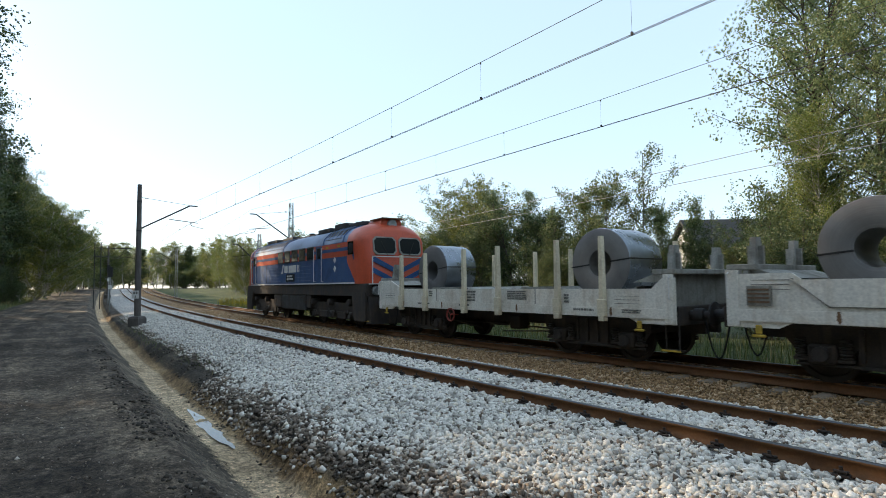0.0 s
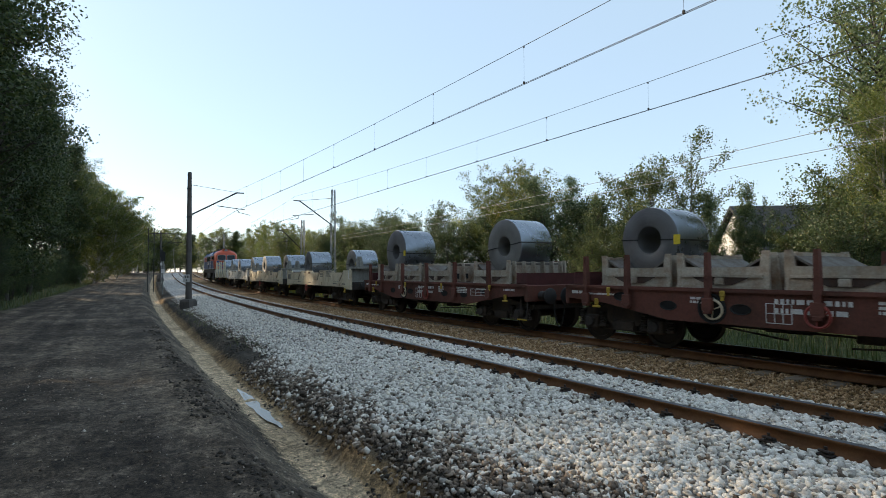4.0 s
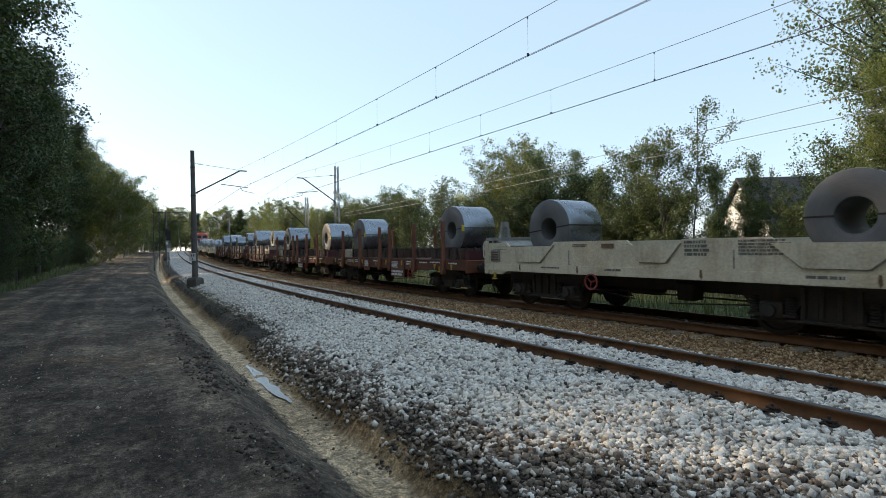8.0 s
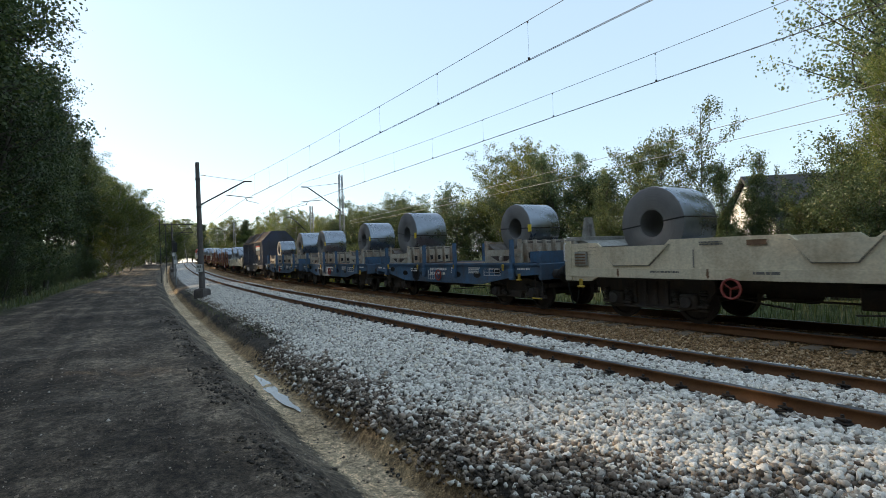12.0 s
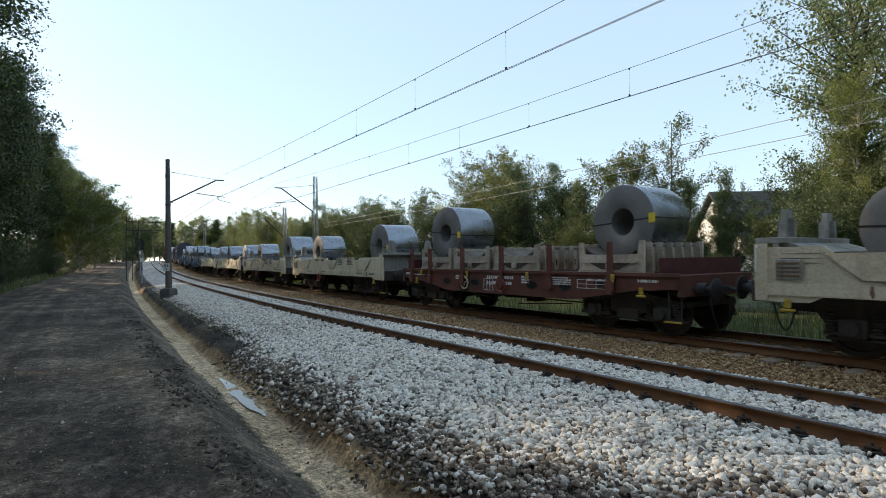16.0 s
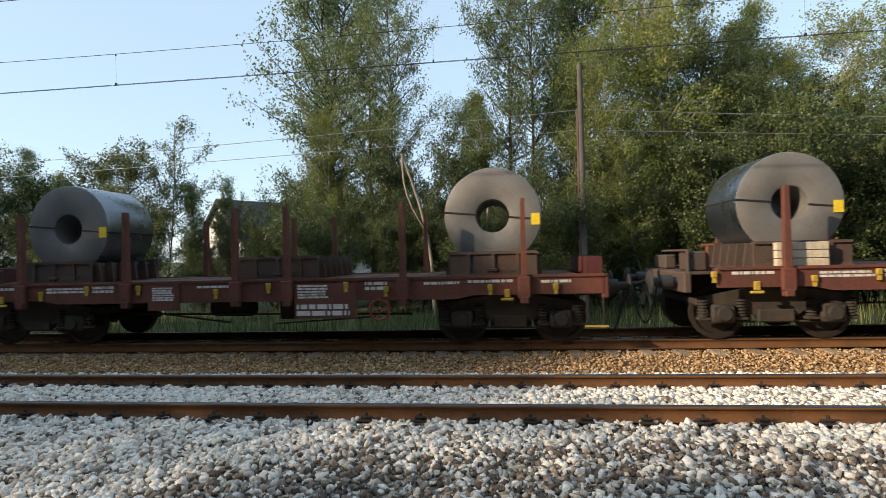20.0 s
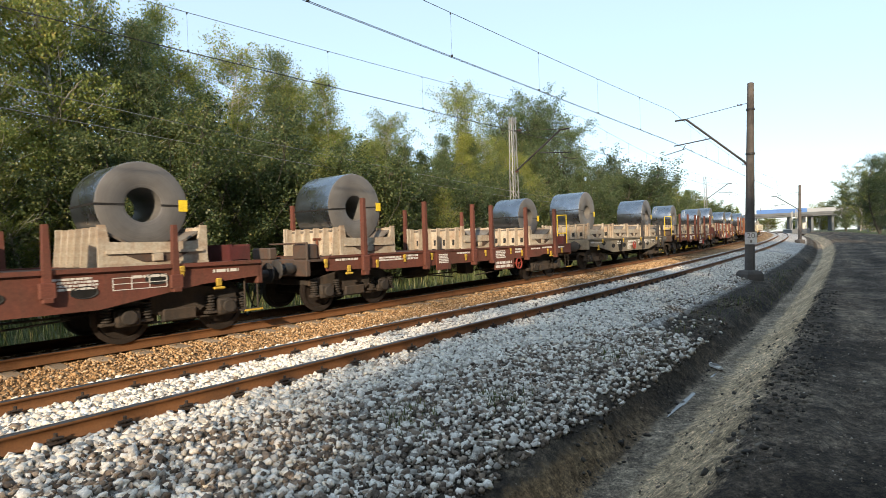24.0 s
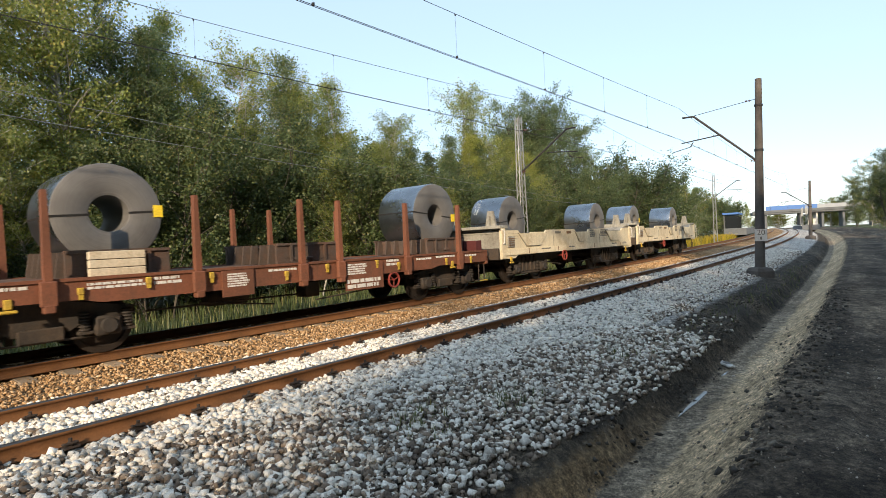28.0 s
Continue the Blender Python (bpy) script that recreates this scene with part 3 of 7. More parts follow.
for i in range(-38, 39):
    u = i * 0.62 + 0.2
    for o, turn in ((0.0, 0), (GAUGE, 0)):
        s = new("fastening", clip_me)
        s.parent, s.matrix_basis = near_track, on_track(u + rnd.uniform(-0.03, 0.03), o, 0.012, turn + rnd.uniform(-0.12, 0.12))

# ---- stones ----
CUBE_V = np.array([(x, y, z) for x in (-1, 1) for y in (-1, 1) for z in (-1, 1)]) * 0.74
CUBE_F = np.array([(0, 1, 3), (0, 3, 2), (4, 6, 7), (4, 7, 5), (0, 4, 5), (0, 5, 1), (2, 3, 7), (2, 7, 6), (0, 2, 6), (0, 6, 4), (1, 5, 7), (1, 7, 3)])
OCT_V = np.array([(1, 0, 0), (-1, 0, 0), (0, 1, 0), (0, -1, 0), (0, 0, 1), (0, 0, -1)]) * 1.0
OCT_F = np.array([(0, 2, 4), (2, 1, 4), (1, 3, 4), (3, 0, 4), (2, 0, 5), (1, 2, 5), (3, 1, 5), (0, 3, 5)])


def turns(n, rs):
    q = rs.normal(size=(n, 4))
    q /= np.linalg.norm(q, axis=1, keepdims=True)
    w, x, y, z = q.T
    return np.stack([np.stack([1 - 2 * (y * y + z * z), 2 * (x * y - w * z), 2 * (x * z + w * y)], -1), np.stack([2 * (x * y + w * z), 1 - 2 * (x * x + z * z), 2 * (y * z - w * x)], -1), np.stack([2 * (x * z - w * y), 2 * (y * z + w * x), 1 - 2 * (x * x + y * y)], -1)], 1)


def stones(name, material, P, size, rs, fine, label):
    V0, F0 = (CUBE_V, CUBE_F) if fine else (OCT_V, OCT_F)
    n, k = len(P), len(V0)
    sc = size[:, None] * rs.uniform(0.5, 1.4, (n, 3)) * 0.5
    V = V0[None] * (1 + rs.uniform(-0.42, 0.30, (n, k, 3))) * sc[:, None]
    V = np.einsum("nij,nkj->nki", turns(n, rs), V)
    V[..., 2] *= 0.85
    V = (V + P[:, None]).reshape(-1, 3)
    F = (F0[None] + (np.arange(n) * k)[:, None, None]).reshape(-1, 3)
    return tagged(new(name, mesh_np(name, V, F, material)), label, "ballast", kind="stuff")


def pale_share(u, o):
    """How many of the stones are new pale ones."""
    edge = np.interp(u, [-40, -20, -9, -6, -3.5, -1.5, 2, 4, 6.5, 10, 14, 40], [-2.2, -2.45, -2.7, -2.5, -1.9, -0.95, -0.7, -0.85, -1.7, -2.0, -1.9, -1.9])
    edge = edge + 0.3 * wob(u, 21, 0.7) + 0.2 * wob(u + o * 2, 22, 0.25)
    return np.clip((o - edge) / 0.7 + 0.5, np.interp(u, [-4, 1], [0.16, 0.42]), 0.9)


def heap(rs, u0, u1, o0, o1, per):
    n = int((u1 - u0) * (o1 - o0) * per)
    return rs.uniform(u0, u1, n), rs.uniform(o0, o1, n)


def lay_ballast():
    rs = np.random.RandomState(7)
    zones = [(-7, 9, -3.45, 2.35, 600, 0.069, True), (-15, -7, -3.45, 2.35, 470, 0.076, True), (9, 15, -3.45, 2.35, 470, 0.076, True), (-50, -15, -2.7, 2.35, 190, 0.088, False), (15, 46, -2.3, 2.35, 190, 0.088, False)]
    for u0, u1, o0, o1, per, size, fine in zones:
        u, o = heap(rs, u0, u1, o0, o1, per)
        keep = (np.abs(o) > 0.085) & (np.abs(o - GAUGE) > 0.085)
        thin = np.where(o < -2.3, rs.uniform(0, 1, len(o)) < np.clip((o + 3.5) / 0.6, 0.45, 1), True)
        clip_gap = ((np.abs((u - 0.2) / 0.62 - np.round((u - 0.2) / 0.62)) * 0.62 < 0.10) & (((o > -0.24) & (o < 0)) | ((o > GAUGE - 0.24) & (o < GAUGE)))) & (rs.uniform(0, 1, len(o)) < 0.8)
        bare = (u > 12.2) & (o < -2.15 + 0.15 * wob(u, 24, 0.5)) & (rs.uniform(0, 1, len(o)) < 0.93)
        keep = keep & thin & ~clip_gap & ~bare
        u, o = u[keep], o[keep]
        pale = rs.uniform(0, 1, len(u)) < pale_share(u, o)
        s = size * rs.uniform(0.6, 1.35, len(u))
        lift = 0.05 * np.clip(1 - np.abs(o - 0.75) / 1.3, 0, 1)
        P = tra(u, o, ground_z(u, o) + lift * 0.6 + rs.uniform(0.0, 0.03, len(u)))
        stones("pale_ballast", M_WHITESTONE, P[pale], s[pale], rs, fine, "loose pale grey crushed ballast stones")
        stones("dark_ballast", M_DARKSTONE, P[~pale], s[~pale] * 0.9, rs, fine, "old dark brown ballast stones on the shoulder")
    for u0, u1, per, size in ((-14, 14, 380, 0.058), (-46, -14, 130, 0.085), (14, 40, 130, 0.085)):
        u, o = heap(rs, u0, u1, 2.15, 6.9, per)
        keep = (np.abs(o - FAR_RAIL) > 0.09) & (np.abs(o - FAR_RAIL - GAUGE) > 0.09) & ((o < 4.6) | (rs.uniform(0, 1, len(o)) < 0.45))
        u, o = u[keep], o[keep]
        P = tra(u, o, ground_z(u, o) + rs.uniform(0.0, 0.03, len(u)))
        stones("brown_ballast", M_BROWNSTONE, P, size * rs.uniform(0.6, 1.35, len(u)), rs, False, "rust-stained brown ballast stones")
    # clods of dug soil on the bank of the ditch and along the edge of the dirt track
    for u0, u1, o0, o1, per in ((-24, 20, -3.52, -2.5, 150), (-24, 20, -5.55, -4.98, 110), (-16, 1, -4.95, -4.3, 22), (1, 16, -4.95, -4.3, 7), (-16, 16, -3.85, -3.5, 60)):
        u, o = heap(rs, u0, u1, o0, o1, per)
        u, o = u[lump(u, o, 51, 0.8) > -0.25], o[lump(u, o, 51, 0.8) > -0.25]
        o = o + ditch_shift(u, o)
        stones("soil_clods", M_CLOD, tra(u, o, ground_z(u, o) + 0.004), rs.uniform(0.016, 0.075, len(u)) * rs.choice([0.6, 1, 1], len(u)), rs, True, "crumbled dark soil clods on the ditch bank")
    # scattered grit on the dirt track and the banks of the ditch
    u, o = heap(rs, -16, 13, -11, -2.6, 60)
    P = tra(u, o, ground_z(u, o) + 0.004)
    stones("loose_grit", M_DARKSTONE, P, rs.uniform(0.008, 0.030, len(u)) * rs.choice([1, 1, 1, 1, 1.9], len(u)), rs, False, "small stones strewn over dirt")


lay_ballast()


def puddle(u0, u1, o, width, level):
    """A long sheet of water with a ragged shore."""
    n = 90
    t = np.linspace(0, 1, n)
    us = u0 + (u1 - u0) * t
    taper = np.sin(np.pi * np.clip(t, 0.003, 0.997)) ** 0.55
    V = np.concatenate([tra(us, o + side * width * taper * (0.62 + 0.28 * lump(us, side, 41, 0.5) + 0.16 * lump(us, side, 42, 0.16)), level) for side in (-1, 1)])
    i = np.arange(n - 1)
    F = np.stack([i, i + 1, i + n + 1, i + n], 1)
    tagged(new("puddle", mesh_np("puddle", V, F, M_WATER)), "shallow muddy puddle in the ditch", "puddle", kind="structure")


puddle(-13.6, -9.8, -3.76, 0.16, -0.942)
puddle(8.2, 11.2, -3.86, 0.055, -0.952)


def blades(name, u, o, height, rs, material, label):
    """Tufts of bent grass blades."""
    n = len(u)
    base = tra(u, o, ground_z(u, o) - 0.01)
    a = rs.uniform(0, 2 * np.pi, n)
    side = np.stack([np.cos(a), np.sin(a), 0 * a], 1) * (0.006 + 0.02 * height[:, None])
    lean = np.stack([np.cos(a + 1.7), np.sin(a + 1.7), 0 * a], 1) * (height * rs.uniform(0.1, 0.6, n))[:, None]
    up = np.stack([0 * a, 0 * a, height], 1)
    V = np.stack([base - side, base + side, base + side * 0.6 + up * 0.6 + lean * 0.4, base - side * 0.6 + up * 0.6 + lean * 0.4, base + up + lean], 1).reshape(-1, 3)
    k = np.arange(n)[:, None] * 5
    F = np.concatenate([k + np.array([[0, 1, 2]]), k + np.array([[0, 2, 3]]), k + np.array([[3, 2, 4]])])
    tagged(new(name, mesh_np(name, V, F, material)), label, "grass", kind="stuff")


def sow():
    rs = np.random.RandomState(12)
    u, o = rs.uniform(-60, 55, 16000), 7.4 + 7 * rs.uniform(0, 1, 16000) ** 1.3
    blades("long_grass", u, o, rs.uniform(0.2, 0.75, len(u)), rs, M_GRASSBLADE, "long unmown grass and weeds beside the track")
    spots = [(-42, -2.6), (-30, -2.7), (-24, -2.6), (-20, -2.7), (4.9, -2.1), (6.2, -2.4), (9.5, -2.5), (14, -2.9), (20, -3.1), (26, -3.2), (-35, -2.8), (-27, -2.9), (18, -2.8), (30, -3.0)]
    c = np.array(spots)[rs.randint(0, len(spots), 1300)]
    blades("ditch_weeds", c[:, 0] + rs.normal(0, 0.7, 1300) * np.where(np.abs(c[:, 0]) > 12, 3.2, 0.35), c[:, 1] + rs.normal(0, 0.2, 1300), rs.uniform(0.05, 0.18, 1300), rs, M_GRASSBLADE, "sparse weeds on the bank of the ditch")
    u = np.concatenate([rs.uniform(62, 100, 2600), rs.uniform(-70, -44, 1600)])
    blades("goldenrod", u, 8.4 + 3.2 * rs.uniform(0, 1, len(u)) ** 1.3, rs.uniform(0.5, 1.15, len(u)), rs, M_GOLDENROD, "yellow flowering weeds beside the track")
    u, o = rs.uniform(-110, -14, 9000), -11.5 - 9 * rs.uniform(0, 1, 9000) ** 1.4
    blades("verge_grass", u, o, rs.uniform(0.1, 0.5, len(u)), rs, M_GRASSBLADE, "grass verge along the dirt track")


sow()

# ---- the train: x along the wagon, -y the side towards the near track, z over the rail ----
def mesh_of(name, bm, material, smooth=False):
    me = bpy.data.meshes.new(name)
    bm.normal_update()
    bm.to_mesh(me)
    bm.free()
    for m in material if isinstance(material, list) else [material]:
        me.materials.append(m)
    if smooth:
        me.polygons.foreach_set("use_smooth", np.ones(len(me.polygons), bool))
        me.set_sharp_from_angle(angle=radians(38))
    return me


def put(name, me, parent, x=0.0, y=0.0, z=0.0, turn=0.0, label="", flip=False):
    o = new(name, me)
    o.parent = parent
    o.matrix_basis = pose(x, y, z, 0, 0, turn) @ (Matrix.Diagonal((1, -1, 1, 1)) if flip else Matrix())
    if label:
        o["label"] = label
    return o


def boxes(*rows, bev=0.0):
    bm = bmesh.new()
    for r in rows:
        box(bm, *r, bev)
    return bm


WHEEL_R = 0.46
bm = bmesh.new()
for y in (-0.75, 0.75):
    s = 1 if y > 0 else -1
    lathe(bm, [(0.11, y - 0.07), (0.15, y - 0.07), (0.17, y - 0.03), (0.38, y - 0.03), (0.40, y - 0.065), (WHEEL_R, y - 0.065), (WHEEL_R + (0.028 if s < 0 else 0), y - 0.06 if s < 0 else y - 0.06), (WHEEL_R + (0.028 if s > 0 else 0), y + 0.06), (0.40, y + 0.065), (0.38, y + 0.03), (0.17, y + 0.03), (0.15, y + 0.07), (0.11, y + 0.07)], (0, 0, WHEEL_R), "y", 28)
rod(bm, (0, -0.72, WHEEL_R), (0, 0.72, WHEEL_R), 0.085, 10)
ME_WHEELSET = mesh_of("wheelset", bm, M_WHEEL, True)
bm = bmesh.new()
box(bm, -0.20, 0.20, -0.13, 0.10, 0.30, 0.62, 0.04)
lathe(bm, [(0.115, -0.19), (0.13, -0.17), (0.13, -0.12)], (0, 0, WHEEL_R), "y", 12)
box(bm, -0.42, -0.2, -0.08, 0.06, 0.34, 0.40, 0.01)
box(bm, 0.2, 0.42, -0.08, 0.06, 0.34, 0.40, 0.01)
ME_AXLEBOX = mesh_of("axle_box", bm, M_BOGIE, True)
bm = bmesh.new()
lathe(bm, [(r, 0.40 + i * 0.052 + d) for i in range(6) for r, d in ((0.05, 0.0), (0.088, 0.012), (0.088, 0.030), (0.05, 0.045))], (0, -0.02, 0), "z", 12)
ME_SPRING = mesh_of("spring", bm, M_BOGIE, True)


def bogie_frame(wb, arch):
    """Two side frames and the bolster between them; arch: a cast frame with wells instead of a plate frame."""
    bm = bmesh.new()
    h = wb / 2
    for y in (-1.03, 0.95):
        if arch:
            prism(bm, [(-h - 0.55, 0.92), (-h - 0.55, 0.70), (-h - 0.34, 0.42), (-h + 0.34, 0.42), (-h + 0.48, 0.58), (-0.50, 0.30), (0.50, 0.30), (h - 0.48, 0.58), (h - 0.34, 0.42), (h + 0.34, 0.42), (h + 0.55, 0.70), (h + 0.55, 0.92), (0.4, 0.98), (-0.4, 0.98)], y, y + 0.08)
            for x in (-0.42, -0.14, 0.14, 0.42):
                box(bm, x - 0.035, x + 0.035, y - 0.06, y, 0.36, 0.88, 0.01)
            box(bm, -h - 0.5, h + 0.5, y - 0.05, y + 0.1, 0.90, 0.97, 0.01)
            box(bm, -h - 0.4, h + 0.4, y - 0.04, y + 0.02, 0.26, 0.31, 0.01)
        else:
            prism(bm, [(-h - 0.42, 0.74), (-h - 0.42, 0.60), (-h + 0.26, 0.58), (-0.36, 0.42), (0.36, 0.42), (h - 0.26, 0.58), (h + 0.42, 0.60), (h + 0.42, 0.74), (0.4, 0.90), (-0.4, 0.90)], y, y + 0.08)
            box(bm, -0.30, 0.30, y - 0.05, y + 0.10, 0.30, 0.52, 0.02)
    box(bm, -0.28, 0.28, -1.0, 1.0, 0.5, 0.86, 0.03)
    for x in (-h - 0.44, h + 0.40):
        box(bm, x, x + 0.07, -0.95, 0.95, 0.62, 0.74)
    for y in (-0.72, 0.72):
        for x in (-h + 0.56, h - 0.56):
            box(bm, x - 0.05, x + 0.05, y - 0.06, y + 0.06, 0.25, 0.66, 0.01)
    rod(bm, (-h, -1.0, 0.30), (h, -1.0, 0.30), 0.02)
    return mesh_of("bogie", bm, M_BOGIE, False)


ME_BOGIE_A, ME_BOGIE_B = bogie_frame(1.8, False), bogie_frame(1.9, True)


def add_bogie(wagon, x, me, wb):
    b = put("bogie", me, wagon, x)
    for dx in (-wb / 2, wb / 2):
        put("wheelset", ME_WHEELSET, b, dx)
        for y, flip in ((-1.03, False), (1.03, True)):
            put("axle_box", ME_AXLEBOX, b, dx, y, 0, 0, "", flip)
            for sx in (-0.32, 0.32):
                put("spring", ME_SPRING, b, dx + sx, y, 0, 0, "", flip)
    return b


bm = bmesh.new()
lathe(bm, [(0.09, 0), (0.09, 0.10), (0.13, 0.11), (0.13, 0.30), (0.08, 0.31), (0.08, 0.46)], (0, 0, 0), "x", 14)
ME_BUFFER = mesh_of("buffer", bm, M_DARKSTEEL, True)
bm = bmesh.new()
lathe(bm, [(0.06, 0.46), (0.225, 0.47), (0.23, 0.49), (0.20, 0.515), (0.0001, 0.53)], (0, 0, 0), "x", 18)
ME_BUFFERHEAD = mesh_of("buffer_head", bm, M_DARKSTEEL, True)
bm = bmesh.new()
box(bm, 0, 0.28, -0.05, 0.05, -0.06, 0.06, 0.015)
rod(bm, (0.25, 0, 0.03), (0.46, 0, -0.04), 0.035)
rod(bm, (0.46, -0.1, -0.04), (0.62, -0.1, -0.05), 0.03)
rod(bm, (0.46, 0.1, -0.04), (0.62, 0.1, -0.05), 0.03)
ME_COUPLING = mesh_of("coupling", bm, M_DARKSTEEL)
bm = bmesh.new()
pts = [Vector((0.02 + 0.5 * t, -0.35, -0.1 - 0.75 * math.sin(math.pi * t) ** 0.9)) for t in np.linspace(0, 1, 9)]
rings = [[bm.verts.new(p + Vector((0.022 * math.cos(k) * math.sin(a), 0.022 * math.sin(k), 0.022 * math.cos(k) * math.cos(a)))) for k in np.arange(6) * math.pi / 3] for p, a in zip(pts, np.linspace(1.4, -1.4, 9))]
for a, b in zip(rings, rings[1:]):
    for i in range(6):
        bm.faces.new((a[i], a[(i + 1) % 6], b[(i + 1) % 6], b[i]))
bmesh.ops.recalc_face_normals(bm, faces=bm.faces)
ME_HOSE = mesh_of("brake_hose", bm, M_RUBBER, True)
bm = bmesh.new()
rod(bm, (0, -0.02, 0.1), (0, -0.02, -0.55), 0.018)
rod(bm, (0.28, -0.02, 0.1), (0.28, -0.02, -0.55), 0.018)
box(bm, -0.06, 0.34, -0.1, 0.1, -0.58, -0.555)
ME_STEP = mesh_of("shunter_step", bm, M_BOGIE)
ME_STEPEDGE = mesh_of("step_edge", boxes((-0.06, 0.34, -0.115, -0.1, -0.585, -0.55)), M_HOOKYELLOW)
bm = bmesh.new()
lathe(bm, [(0.165, -0.015), (0.185, -0.028), (0.205, -0.015), (0.205, 0.015), (0.185, 0.028), (0.165, 0.015)], (0, 0, 0), "y", 20, True)
for i in range(3):
    a = i * 2.094 + 0.4
    rod(bm, (0, 0, 0), (0.18 * math.cos(a), 0, 0.18 * math.sin(a)), 0.013)
rod(bm, (0, 0, 0), (0, 0.3, 0), 0.02)
ME_HANDWHEEL = mesh_of("handwheel", bm, M_HANDWHEEL, True)
ME_HANDWHEEL_W = ME_HANDWHEEL.copy()
ME_HANDWHEEL_W.materials[0] = M_CREAM
bm = bmesh.new()
box(bm, -0.045, 0.045, -0.05, 0.0, -0.05, 0.06, 0.012)
prism(bm, [(-0.03, -0.05), (-0.03, -0.13), (0.03, -0.13), (0.03, -0.05)], -0.04, -0.015)
ME_HOOK = mesh_of("lashing_hook", bm, M_HOOKYELLOW)
bm = bmesh.new()
box(bm, -0.05, 0.05, -0.05, 0.0, -0.1, 0.05, 0.012)
box(bm, -0.11, 0.11, -0.06, 0.0, -0.16, -0.11, 0.015)
ME_TOWHOOK = mesh_of("tow_hook", bm, M_HOOKYELLOW)


def ends(wagon, half, z=1.02, right=None):
    for x, turn in ((right or half, 0), (-half, 180)):
        for y in (-0.875, 0.875):
            b = put("buffer", ME_BUFFER, wagon, x, y, z, turn)
            put("buffer_head", ME_BUFFERHEAD, b)
        put("coupling", ME_COUPLING, wagon, x, 0, z - 0.02, turn)
        put("brake_hose", ME_HOSE, wagon, x, 0, z - 0.05, turn)
    st = put("shunter_step", ME_STEP, wagon, (right or half) - 0.30, -1.25, 0.92)
    put("step_edge", ME_STEPEDGE, st)


def marks(wagon, seed, rows, y, material, name="lettering"):
    """Unreadable stencilled data on the side: rows of (x, top z, width, lines, letter height)."""
    for i, (x, z, w, n, h) in enumerate(rows):
        bm = bars(bmesh.new(), x, z, w, n, h, h * 0.5, y, seed * 31 + i)
        part(name, bm, material, wagon, "small stencilled lines")


def equipment(wagon, seed, dark=M_BOGIE):
    """Brake gear that hangs under the middle of a wagon."""
    bm = bmesh.new()
    lathe(bm, [(0.001, -0.5), (0.16, -0.48), (0.2, -0.42), (0.2, 0.42), (0.16, 0.48), (0.001, 0.5)], (-1.1, 0.2, 0.62), "x", 14)
    part("air_tank", bm, dark, wagon, "", True)
    bm = bmesh.new()
    rod(bm, (-3.0, -0.4, 0.55), (3.0, -0.4, 0.5), 0.022)
    rod(bm, (-2.2, -0.9, 0.62), (-0.6, -0.9, 0.42), 0.02)
    rod(bm, (0.4, -1.0, 0.40), (2.4, -1.0, 0.52), 0.018)
    part("brake_rod", bm, dark, wagon)
    part("valve_box", boxes((0.35, 0.75, -0.7, -0.3, 0.45, 0.82), bev=0.02), dark, wagon)


# ---- stake wagon ----
bm = bmesh.new()
prism(bm, [(-0.055, 0.86), (0.055, 0.86), (0.055, 1.5), (0.035, 2.68), (-0.035, 2.68), (-0.055, 1.5)], -0.07, 0.05)
box(bm, -0.11, 0.11, -0.09, 0.0, 0.92, 1.30, 0.015)
box(bm, -0.075, 0.075, -0.10, 0.06, 0.82, 0.95, 0.015)


def stake_mesh(material):
    b = bm.copy()
    return mesh_of("stake", b, material)


ME_STAKE_RED, ME_STAKE_RUST = stake_mesh(M_RED), stake_mesh(M_RUSTRED)
ME_STAKE_CREAM = stake_mesh(M_CREAM)
ME_STAKE_BLUE = stake_mesh(M_BLUE)
ME_STAKE_GREY = stake_mesh(M_DARKSTEEL)
bm.free()


